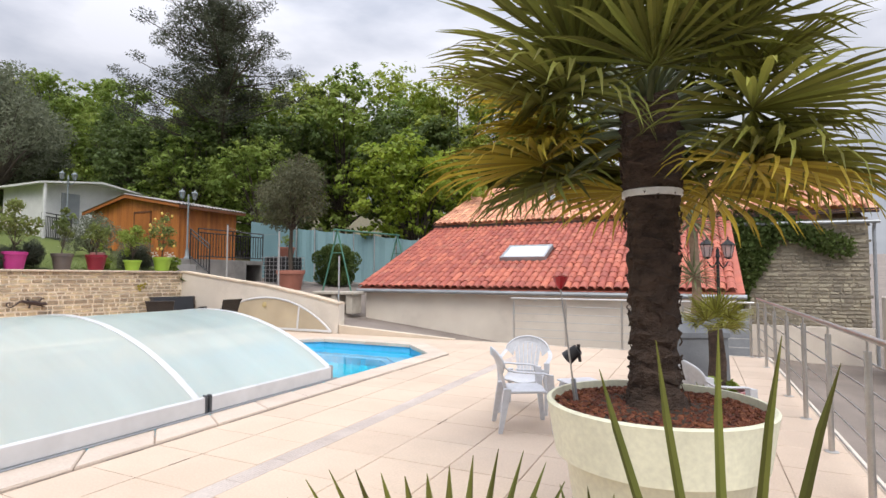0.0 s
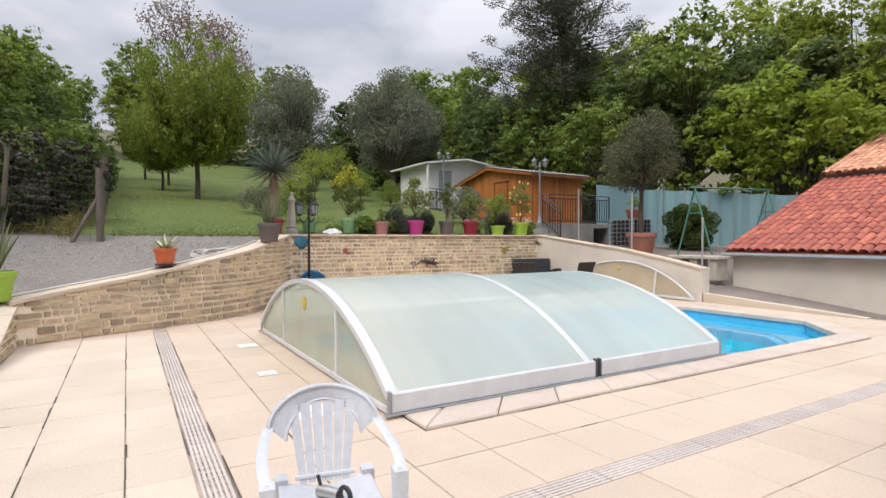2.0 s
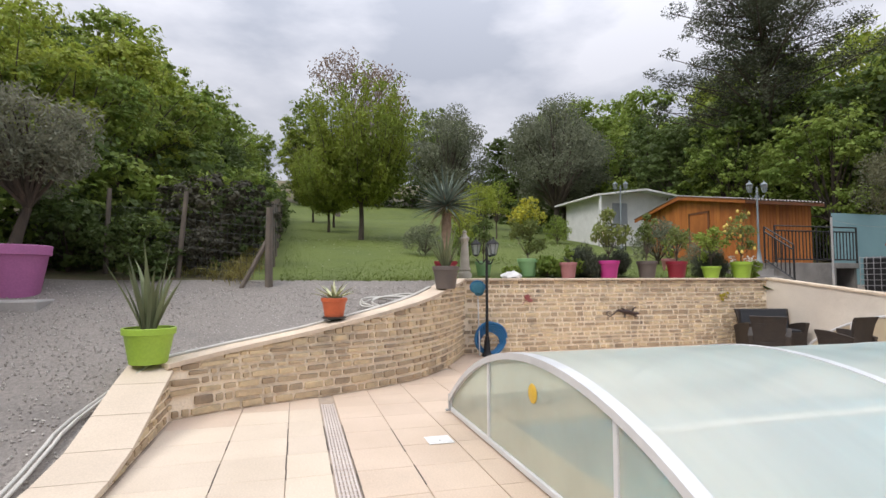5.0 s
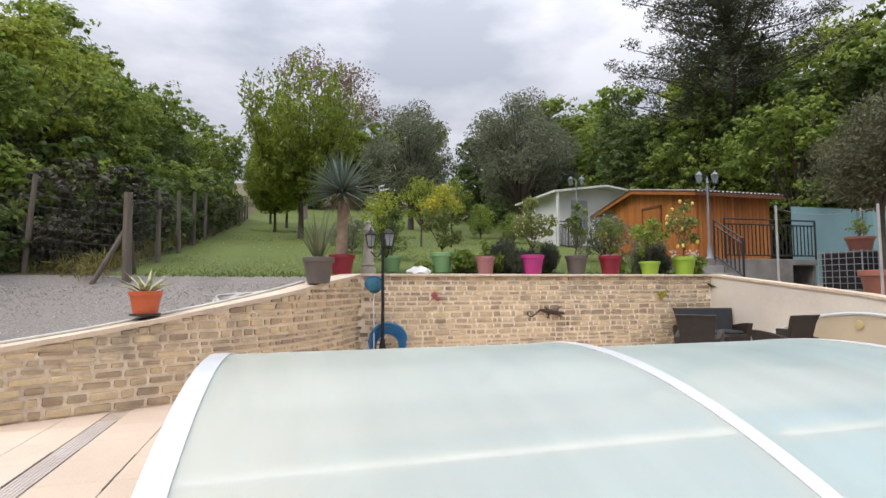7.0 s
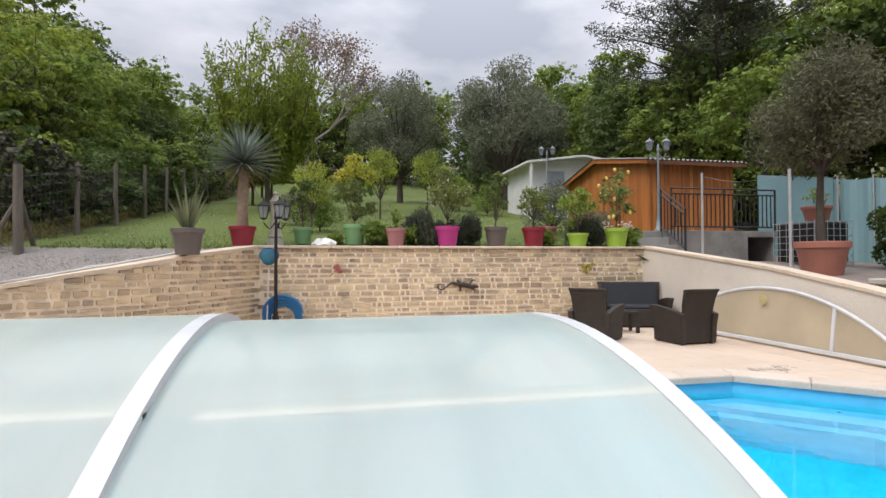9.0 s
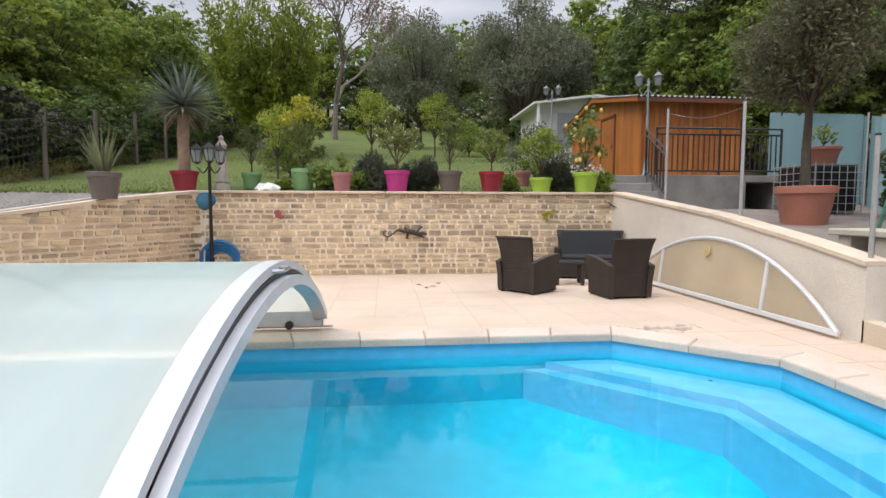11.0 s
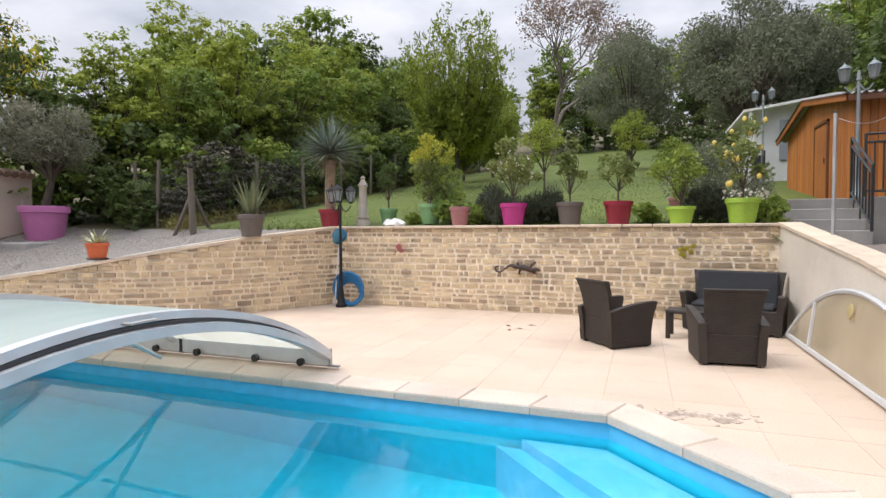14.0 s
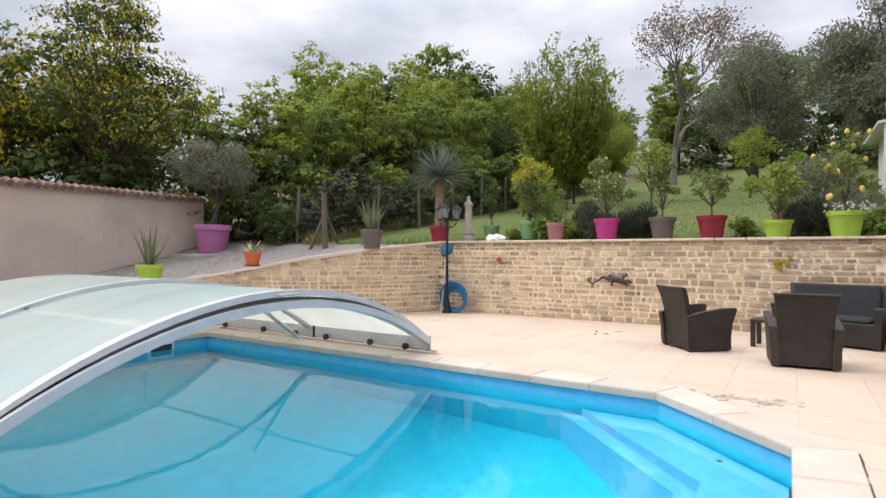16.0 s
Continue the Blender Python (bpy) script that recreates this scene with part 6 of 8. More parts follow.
stand(bush_d, [(-14.9, -6.2, 0.62, 0), (-19.0, -4.2, 1.25, 60), (-23.2, -2.5, 1.0, 110), (-28.6, -3.0, 1.25, 160), (-34.8, -2.6, 1.2, 220), (-41, -2.9, 1.3, 280), (-17.2, -5.4, 1.3, 20), (-17.4, -1.9, 0.75, 200), (-20.0, -1.7, 0.8, 250), (-22.4, -1.7, 0.85, 90), (-25.2, -1.7, 0.85, 160), (-28, -1.8, 0.9, 30), (-31, -1.9, 0.9, 77), (-34.5, -1.9, 1.0, 290), (-15.4, -3.1, 0.55, 20), (-16.0, -4.6, 0.7, 110), (-13.6, -7.8, 1.3, 75), (-10.2, -8.4, 1.5, 10), (-7.0, -8.8, 1.6, 110), (-27.5, 17.6, 1.2, 66), (-33, 17.8, 1.2, 99), (-57.5, 0.6, 1.2, 15), (-58.5, 3.6, 1.4, 40), (-59, 7.5, 1.5, 80), (-58.5, 11.6, 1.5, 130), (-56, 15, 1.5, 190), (-50, 16.6, 1.5, 230), (-44, 17.2, 1.4, 280), (-38.5, 16.8, 1.3, 300)])

smoke = tree("bush", "dark purple-brown smoke bush beside the corner post", 38, 1.25, 1.0, 1.15, 20, 0.45, 5200, 0.11, 0.075, LEAF_SMOKE, 0.05, 0.4, "bushes along the fence", low=-0.9, sprays=220)
stand(smoke, [(-17.0, -1.85, 1.0, 0), (-15.7, -2.1, 0.5, 120), (-19.4, -1.7, 0.75, 240)])
shrub = tree("bush", "bright green rounded shrub beside the tiled roof", 33, 2.7, 2.1, 2.6, 30, 0.95, 9500, 0.20, 0.11, LEAF_HEDGE, 0.10, 0.8, "", low=-0.9, sprays=420)
stand(shrub, [(-11.6, 21.7, 1.28, 0), (-8.2, 30.5, 1.0, 80)])

def vase_tree(name, label, seed, height, radius, fork, mat, group):
    """A tree whose many thin upright limbs fan out from one fork."""
    rnd = random.Random(seed)
    root = thing(name, label=label, category="tree", group=group)
    g = Geo().tube([(0, 0, -0.3), (0.03, 0.02, fork * 0.5), (0, 0, fork)], [0.13, 0.10, 0.085], 8)
    c, r = [], []
    for k in range(110):
        a, u = 2.4 * k + rnd.uniform(-0.3, 0.3), (k + 0.5) / 110
        low = u ** 0.8
        tip_z = lerp(height, fork + 1.15, low) * rnd.uniform(0.93, 1.03)
        reach = radius * math.sqrt(max(0.0, math.sin(math.pi * min(1, 0.07 + 0.87 * low)))) * rnd.uniform(0.75, 1.06)
        base = Vector((0, 0, lerp(fork, fork + 1.3, (1 - low) * rnd.random())))
        tip = Vector((reach * math.cos(a), reach * math.sin(a), tip_z))
        mid = base.lerp(tip, 0.5) + Vector((0.22 * reach * math.cos(a), 0.22 * reach * math.sin(a), -0.10 * (tip - base).length))
        limb = spline([base, mid, tip], 4)
        g.tube(limb, [lerp(0.034, 0.005, i / (len(limb) - 1)) for i in range(len(limb))], 4, cap=False)
        for p in limb[3:]:
            for j in range(2):
                c.append((p.x + rnd.uniform(-0.34, 0.34), p.y + rnd.uniform(-0.34, 0.34), p.z + rnd.uniform(-0.3, 0.25)))
                r.append((0.24, 0.24, 0.36))
    part("trunk", g, BARK, root, smooth=60)
    part("crown", leaf_mesh("crown", c, r, 23000, 0.22, 0.066, seed, mat, 0.5, -1.1, 0.0), None, root)
    return root


willow = vase_tree("lawn_tree", "upright light-green tree on the lawn with fine branches", 34, 6.9, 2.15, 1.55, LEAF_LAWN, "trees on the lawn")
stand(willow, [(-25.6, 2.49, 1.0, 0), (-29.8, 1.4, 0.62, 100), (-33.5, 1.9, 0.66, 200), (-38, 0.9, 0.7, 290)])
olive = tree("olive_tree", "silver-grey olive tree on the lawn", 35, 2.6, 2.3, 3.8, 40, 0.8, 22000, 0.15, 0.055, LEAF_OLIVE, 0.17, 1.2, "olive trees", low=-0.85, hollow=0.35)
stand(olive, [(-35.4, 9.0, 1.05, 0, 1.12), (-30.4, 13.9, 1.06, 120, 1.15), (-33.0, 15.8, 1.1, 220)])

pine = thing("pine_tree", label="tall dark pine with irregular layered branches", category="tree")
rnd = random.Random(7)
pc, pr = [], []
g = Geo().tube([(0, 0, -0.5), (0.1, 0, 5), (0.0, 0.1, 9), (0.1, 0, 13.2)], [0.24, 0.19, 0.12, 0.03], 8)
for k in range(84):
    z = 5.2 + 8.0 * (k / 84) ** 0.9
    reach = (3.1 if z < 9.5 else 2.7 * (13.9 - z) / 4.4 + 0.5) * rnd.choice((0.45, 0.75, 0.95, 1.12))
    a = 2.4 * k + rnd.uniform(-.4, .4)
    tip = Vector((reach * math.cos(a), reach * math.sin(a), z + 0.34 * reach + rnd.uniform(-.2, .5)))
    g.tube([(0.05, 0, z - 0.2), Vector((0.05, 0, z)).lerp(tip, 0.55) - Vector((0, 0, 0.15)), tip], [0.05, 0.03, 0.012], 5, cap=False)
    for t in (0.4, 0.7, 1.0):
        p = Vector((0, 0, z)).lerp(tip, t)
        pc.append((p.x + rnd.uniform(-.2, .2), p.y + rnd.uniform(-.2, .2), p.z + 0.1))
        s = rnd.uniform(0.32, 0.58)
        pr.append((s, s, s * 0.8))
part("trunk", g, BARK, pine, smooth=60)
part("crown", leaf_mesh("crown", pc, pr, 60000, 0.13, 0.034, 71, LEAF_PINE, 1.0, -0.5, 0.1), None, pine)
stand(pine, [(-22.6, 20.3, 1.36, 0, 0.72)])

bare = thing("bare_tree", label="thinly leaved tree with bronze buds and open branches", category="tree")
g = Geo()
rnd = random.Random(9)
tips = []


def branch(p, d, length, r, depth):
    q = p + d * length
    g.tube([p, p.lerp(q, 0.5) + Vector((rnd.uniform(-.1, .1), rnd.uniform(-.1, .1), 0.05)) * length, q], [r, r * 0.8, r * 0.55], 5, cap=False)
    if depth == 0:
        tips.append(q)
        return
    for k in range(3):
        nd = (d + Vector((rnd.uniform(-.8, .8), rnd.uniform(-.8, .8), rnd.uniform(-.1, .5)))).normalized()
        branch(q, nd, length * rnd.uniform(0.62, 0.82), r * 0.55, depth - 1)


branch(Vector((0, 0, -1.7)), Vector((0, 0, 1)), 4.0, 0.26, 5)
part("trunk", g, PALE_BARK, bare)
part("crown", leaf_mesh("crown", [tuple(t) for t in tips], [0.6] * len(tips), 4200, 0.16, 0.10, 91, LEAF_BARE, 0.3, 0.1, 0.0), None, bare)
stand(bare, [(-47.5, 3.2, 1.24, 0)])

laburnum = tree("flowering_tree", "dark tree with hanging yellow flower clusters behind the garden wall", 36, 3.3, 3.9, 6.0, 34, 1.1, 15000, 0.17, 0.095, LEAF_DARK, 0.2, 2.4, "", low=-1.0, sprays=700)
c, r = clumps(36, 3.4, 4.0, 6.0, 34, 1.15, 0.8, -1.0)
tagged(part("blossom", leaf_mesh("blossom", c, r, 5200, 0.22, 0.07, 37, FLOWER_Y, 0.2, 1.2, 0.9), None, laburnum, "hanging yellow flower clusters"), kind="stuff")
stand(laburnum, [(-13.0, -9.2, 0.86, 0, 1.02), (-8.6, -10.5, 0.82, 120)])

ivy = thing("ivy", label="dark ivy hanging over the stone house wall", category="climber")
c = [(lerp(1.0, 2.6 - 0.05 * k, (k * 0.618) % 1), 18.82, 3.45 - 0.075 * k) for k in range(36)] + [(2.4 + 0.22 * k, 18.82, 3.0 - 0.10 * k) for k in range(7)] + [(1.1, 19.2 + 0.3 * k, 3.6 + 0.13 * k) for k in range(5)]
part("stems", Geo().tube([(1.2, 18.86, -0.9), (1.3, 18.84, 1.0), (1.5, 18.84, 2.4), (1.2, 18.84, 3.3)], 0.03, 6), BARK, ivy)
part("foliage", leaf_mesh("foliage", c, [(0.42, 0.16, 0.36)] * len(c), 9500, 0.13, 0.085, 41, LEAF_DARK), None, ivy)


# ---- pots and what grows in them ----
def pot_into(root, r, h, mat, label=""):
    p = Geo().lathe([(r * 0.70, 0.0), (r * 0.72, 0.02), (r * 0.92, h * 0.80), (r * 0.93, h * 0.81), (r * 1.0, h * 0.82), (r * 1.02, h * 0.985), (r * 1.0, h), (r * 0.94, h), (r * 0.92, h - 0.045)], 28)
    ob = part("pot", p, mat, root, label, 35)
    part("soil", Geo().lathe([(r * 0.91, h - 0.055), (r * 0.905, h - 0.045), (r * 0.4, h - 0.03)], 20), SOIL, root)
    return ob


def potted(at, r, h, mat, label, turn=0.0, pot_label="", group="pots along the wall"):
    root = thing("potted_plant", at, turn, label, "potted plant", group)
    pot_into(root, r, h, mat, pot_label)
    return root


def shrub_in(root, z0, rx, rz, cz, n, leaf, wide, mat, seed, stem=0.018, count=12, rb=None):
    rx, n, leaf, wide = rx * 0.9, int(n * 0.6), leaf * 1.2, wide * 1.2
    c, r = clumps(seed, rx, rz, cz, count, rb or rx * 0.30, 0.9, -0.9)
    g = Geo()
    limbs(g, c, z0, lerp(z0, cz - rz, 0.75), stem, seed)
    part("stem", g, BARK, root, smooth=60)
    part("foliage", leaf_mesh("foliage", c, r, n, leaf, wide, seed, mat, 0.5, 0.2, 0.15), None, root)
    return c, r


def blade(g, base, way, length, width, bend, n=5, fold=0.25):
    """A tapering blade leaf that arches over."""
    base, way = Vector(base), Vector(way).normalized()
    side = way.cross(Vector((0, 0, 1)))
    side = side.normalized() if side.length > 0.01 else Vector((1, 0, 0))
    rows, p, d = [], base, way
    for i in range(n + 1):
        t = i / n
        w = width * (0.55 + 0.9 * t if t < 0.4 else (1 - t) / 0.6 * 0.91 + 0.02)
        up = side.cross(d).normalized()
        rows.append([p - side * w / 2 + up * w * fold, p, p + side * w / 2 + up * w * fold])
        p = p + d * (length / n)
        d = (d + Vector((0, 0, -bend / n))).normalized()
    g.sheet(rows)


def spiky_head(root, name, z, count, length, width, mat, seed, low=-0.5, bend=0.25, spread=1.0):
    rnd = random.Random(seed)
    g = Geo()
    for k in range(count):
        a = 2.399 * k
        u = lerp(low, 0.98, (k + 0.5) / count)
        q = math.sqrt(1 - u * u) * spread
        blade(g, (0.04 * q * math.cos(a), 0.04 * q * math.sin(a), z + 0.06 * u), (q * math.cos(a), q * math.sin(a), u), length * rnd.uniform(0.8, 1.1), width, bend)
    part(name, g, mat, root)


WALLTOP = 1.66
p = potted((-14.87, 3.16, WALLTOP), 0.26, 0.38, POT_RED, "yucca with a stout trunk in a crimson pot on the wall")
part("trunk", Geo().tube([(0, 0, 0.33), (0.02, 0.0, 0.8), (0.0, 0.02, 1.45)], [0.12, 0.105, 0.11], 10), YUCCA_TRUNK, p, smooth=60)
spiky_head(p, "leaves", 1.62, 150, 0.88, 0.060, LEAF_GREY, 5, -0.30, 0.22)
spiky_head(p, "dry_leaves", 1.56, 60, 0.66, 0.03, YUCCA_TRUNK, 6, -0.8, 0.6)

pillar = thing("stone_pillar", (-15.3, 3.74, 1.66), 0, "pale cast-stone garden pillar standing on the lawn edge", "pillar")
part("shaft", Geo().lathe([(0.17, 0), (0.17, 0.10), (0.13, 0.16), (0.15, 0.20), (0.115, 0.27), (0.085, 0.85), (0.10, 0.89), (0.12, 0.93), (0.085, 0.97), (0.04, 1.05), (0.06, 1.09), (0.01, 1.14)], 14), PALE_STONE, pillar, smooth=40)

p = potted((-15.5, 4.28, 1.72), 0.21, 0.34, POT_GREEN, "thin sapling in a small mint-green pot")
shrub_in(p, 0.3, 0.32, 0.38, 0.95, 900, 0.07, 0.03, LEAF_DARK, 51)
bag = thing("plastic_bag", (-14.85, 4.72, WALLTOP), 0, "crumpled white and dark plastic bag on the wall", "bag")
rnd = random.Random(4)
g = Geo().lathe([(0.02, 0), (0.22, 0.01), (0.24, 0.06), (0.14, 0.13), (0.03, 0.15)], 12)
g.v = [(x * 0.7 + rnd.uniform(-.03, .03), y + rnd.uniform(-.03, .03), max(0, z + rnd.uniform(-.03, .03))) for x, y, z in g.v]
part("film", g, WHITE_PLASTIC, bag)

p = potted((-15.35, 5.36, 1.70), 0.25, 0.43, POT_GREEN, "yellow-green citrus shrub in a mint-green pot")
shrub_in(p, 0.4, 0.50, 0.58, 1.12, 1900, 0.085, 0.042, LEAF_LEMON, 52)
c, r = clumps(53, 0.42, 0.25, 1.55, 8, 0.2)
part("young_leaves", leaf_mesh("young_leaves", c, r, 700, 0.09, 0.045, 53, LEAF_YELLOW), None, p, "yellow young leaves at the top")
p = potted((-14.86, 6.19, WALLTOP), 0.21, 0.37, POT_PINK, "small leafy seedling in a dusty pink pot")
shrub_in(p, 0.33, 0.14, 0.2, 0.58, 220, 0.07, 0.04, LEAF_MID, 54, 0.01, 6)
p = potted((-14.87, 7.29, WALLTOP), 0.26, 0.42, POT_MAGENTA, "blossoming citrus shrub in a magenta pot on the wall")
c, r = shrub_in(p, 0.4, 0.58, 0.5, 1.10, 2000, 0.08, 0.04, LEAF_LEMON, 55)
part("blossom", leaf_mesh("blossom", c, r, 130, 0.045, 0.035, 56, BLOSSOM_W, hollow=0.9), None, p, "small white blossom")
p = potted((-14.87, 8.37, WALLTOP), 0.25, 0.42, POT_GREY, "slender citrus sapling in a taupe grey pot")
shrub_in(p, 0.4, 0.30, 0.55, 1.15, 900, 0.08, 0.04, LEAF_LEMON, 57)
p = potted((-14.87, 9.24, WALLTOP), 0.26, 0.42, POT_RED, "young citrus tree in a crimson pot on the wall")
shrub_in(p, 0.4, 0.40, 0.42, 1.08, 1000, 0.075, 0.038, LEAF_LEMON, 58)
p = potted((-14.87, 10.29, WALLTOP), 0.24, 0.30, POT_LIME, "bushy citrus in a low lime-green pot on the wall")
shrub_in(p, 0.28, 0.55, 0.42, 0.85, 1500, 0.08, 0.04, LEAF_MID, 59)
p = potted((-14.87, 11.25, WALLTOP), 0.27, 0.42, POT_LIME, "lemon tree with yellow fruit in a lime-green pot")
c, r = shrub_in(p, 0.4, 0.48, 0.55, 1.18, 1100, 0.08, 0.04, LEAF_LEMON, 60)
rnd = random.Random(61)
for k in range(22):
    q = c[rnd.randrange(len(c))]
    lem = Geo().lathe([(0.006, -0.05), (0.03, -0.03), (0.037, 0.0), (0.03, 0.03), (0.006, 0.05)], 8, (q[0] + rnd.uniform(-.16, .16), q[1] + rnd.uniform(-.16, .16), q[2] + rnd.uniform(-.15, .15)))
    part("lemon", lem, BLOSSOM_Y, p)
c2 = [(0.2 * math.cos(k), 0.3 * math.sin(k * 2), 0.50) for k in range(5)]
tagged(part("blossom", leaf_mesh("blossom", c2, [0.11] * 5, 70, 0.06, 0.05, 62, BLOSSOM_W), None, p, "white flowers at the rim"), kind="stuff")

GROUND_BUSHES = "low plants behind the pots"
lav = tree("bush", "dark lavender bush growing behind the pots", 63, 0.45, 0.36, 0.38, 16, 0.2, 6000, 0.14, 0.014, LEAF_LAV, 0.02, 0.1, GROUND_BUSHES, flat=1.2, droop=-1.2)
stand(lav, [(-15.35, 6.95, 1.0, 0), (-15.45, 7.75, 0.9, 120), (-15.5, 10.75, 0.9, 60)])
low_green = tree("bush", "low broad-leaved green plant behind the pots", 64, 0.34, 0.24, 0.26, 8, 0.16, 500, 0.13, 0.075, LEAF_MID, 0.015, 0.1, GROUND_BUSHES)
stand(low_green, [(-15.3, 5.85, 1.1, 0), (-15.3, 6.5, 1.0, 90), (-15.4, 4.95, 0.6, 40), (-15.5, 9.75, 0.8, 10), (-15.2, 11.7, 1.0, 200)])
grey_bush = tree("bush", "rounded grey-green shrub by the wooden shed", 65, 1.0, 0.85, 0.85, 18, 0.36, 4200, 0.09, 0.04, LEAF_OLIVE, 0.04, 0.2, GROUND_BUSHES)
stand(grey_bush, [(-17.9, 11.0, 0.85, 0), (-16.6, 11.5, 0.5, 80), (-20.0, 3.9, 0.6, 250)])
green_bush = tree("bush", "small leafy shrub on the lawn", 66, 0.8, 0.8, 0.9, 14, 0.33, 2600, 0.10, 0.05, LEAF_MID, 0.04, 0.2, GROUND_BUSHES)
stand(green_bush, [(-18.2, 4.6, 0.7, 0), (-25.5, 11.4, 0.7, 90), (-28, 10.8, 0.9, 30)])
orchard = tree("fruit_tree", "small slender fruit tree on the lawn", 67, 0.85, 0.95, 2.1, 14, 0.36, 2200, 0.11, 0.05, LEAF_LIGHT, 0.045, 0.9, "trees on the lawn", hollow=0.1)
stand(orchard, [(-22.5, 6.6, 0.8, 0), (-27.5, 9.2, 0.9, 180), (-17.6, 4.4, 0.6, 200)])

p = potted((-12.93, 2.62, 1.46), 0.25, 0.42, POT_GREY, "strap-leaved plant in a taupe grey pot on the wall cap")
rnd = random.Random(70)
g = Geo()
for k in range(30):
    a = 2.4 * k
    t = rnd.uniform(0.08, 0.55)
    blade(g, (0.05 * math.cos(a), 0.05 * math.sin(a), 0.36), (t * math.cos(a), t * math.sin(a), 1), rnd.uniform(0.5, 0.92), 0.06, 0.35)
part("leaves", g, LEAF_STRAP, p)
p = potted((-11.42, 0.48, 1.075), 0.19, 0.29, POT_ORANGE, "striped agave in an orange terracotta pot on the wall cap")
part("saucer", Geo().lathe([(0.15, -0.015), (0.17, -0.012), (0.178, 0.015), (0.165, 0.016)], 20), PLASTIC_BLACK, p)
g = Geo()
for k in range(18):
    a = 2.4 * k
    t = 1.6 - 1.3 * k / 18
    blade(g, (0.02 * math.cos(a), 0.02 * math.sin(a), 0.24), (t * math.cos(a), t * math.sin(a), 0.8), 0.38, 0.06, 0.45)
part("leaves", g, material("striped_agave_leaf", (0.62, 0.60, 0.36), (0.20, 0.25, 0.13), scale=14, rough=0.5, fine=20, bump=0, island=0.2), p)
p = potted((-10.36, -1.74, 0.655), 0.29, 0.42, POT_LIME, "tall strap-leaved bird-of-paradise plant in a lime-green pot")
g = Geo()
for k in range(17):
    a = 2.4 * k
    t = rnd.uniform(0.06, 0.45)
    blade(g, (0.07 * math.cos(a), 0.07 * math.sin(a), 0.36), (t * math.cos(a), t * math.sin(a), 1), rnd.uniform(0.62, 1.12), 0.085, 0.3 if k % 4 else 1.5)
part("leaves", g, LEAF_STRAP, p)

p = potted((-13.92, -4.70, 1.32), 0.55, 0.90, POT_PURPLE, "gnarled olive tree in a very large purple pot on a slab", group="very large pots")
c, r = clumps(80, 1.1, 0.75, 2.65, 26, 0.42, 0.8, -0.8)
g = Geo()
limbs(g, c, 0.82, 1.55, 0.09, 80, lean=(-0.1, 0.15))
part("trunk", g, BARK, p, smooth=60)
part("crown", leaf_mesh("crown", c, r, 9000, 0.11, 0.034, 80, LEAF_OLIVE_LIT, 0.5, -0.3, 0.2), None, p)
part("tap", Geo().tube([(0.36, -0.25, 0.82), (0.36, -0.25, 1.06)], 0.02, 8), STEEL, p)
slab = thing("concrete_slab", (-13.92, -4.75, 1.02), 0, "rough pale concrete slab under the purple pot", "slab")
part("block", Geo().box((0, 0, 0.15), (1.9, 1.6, 0.30), 0.03), CONCRETE, slab)

p = potted((-12.43, 14.25, 1.03), 0.47, 0.68, POT_TERRA, "dense round olive tree in a very large terracotta pot", group="very large pots")
c, r = clumps(82, 1.2, 1.05, 3.15, 30, 0.52, 0.85, -0.9)
g = Geo()
limbs(g, c, 0.6, 2.0, 0.07, 82)
part("trunk", g, BARK, p, smooth=60)
part("crown", leaf_mesh("crown", c, r, 17000, 0.10, 0.032, 82, LEAF_OLIVE_DARK, 0.5, -0.2, 0.2), None, p)
ball = tree("bush", "clipped round dark green bush in front of the blue screen", 84, 0.72, 0.68, 0.78, 44, 0.34, 20000, 0.085, 0.052, LEAF_DARK, 0.05, 0.3, "", hollow=0.75)
stand(ball, [(-12.65, 17.1, 1.0, 0)])
p = potted((-14.41, 16.27, 2.27), 0.33, 0.36, POT_TERRA, "wide terracotta pot with a sparse plant on the tank", group="very large pots")
shrub_in(p, 0.38, 0.3, 0.2, 0.62, 260, 0.08, 0.03, LEAF_MID, 85)
for x, y, z, r, h, mat, lab in ((-16.6, 10.35, 1.86, 0.2, 0.36, POT_PINK, "small plant in a pink clay pot on the lawn"),):
    p = potted((x, y, z), r, h, mat, lab)
    shrub_in(p, 0.32, 0.2, 0.2, 0.55, 300, 0.07, 0.03, LEAF_MID, int(100 * r))

# ---- the palm in the cream pot ----
palm = thing("potted_palm", (-0.22, 3.20, 0.0), 0, "fan palm with a fibrous dark trunk in a huge cream pot", "potted palm", "very large pots")
g = Geo().lathe([(0.39, 0.0), (0.41, 0.02), (0.485, 0.52), (0.495, 0.535), (0.54, 0.545), (0.582, 0.80), (0.588, 0.822), (0.575, 0.832), (0.56, 0.83), (0.552, 0.76)], 64)
part("pot", g, POT_CREAM, palm, "cream-green plastic pot with a deep rim", 35)
part("mulch_bed", Geo().lathe([(0.56, 0.74), (0.55, 0.772), (0.3, 0.80), (0.1, 0.81)], 32), SOIL, palm)
rnd = random.Random(90)
g = Geo()
for k in range(2600):
    a, q = rnd.uniform(0, 6.283), math.sqrt(rnd.random()) * 0.54
    s = rnd.uniform(0.008, 0.020)
    g.box((0, 0, 0), (s * 1.6, s, s * 0.5), 0, pose(q * math.cos(a), q * math.sin(a), 0.80 - 0.03 * q + rnd.uniform(0, 0.012), rnd.uniform(-40, 40), rnd.uniform(-40, 40), rnd.uniform(0, 360)))
tagged(part("bark_mulch", g, BARK_CHIP, palm, "red-brown bark chip mulch"), kind="stuff")
rows = []
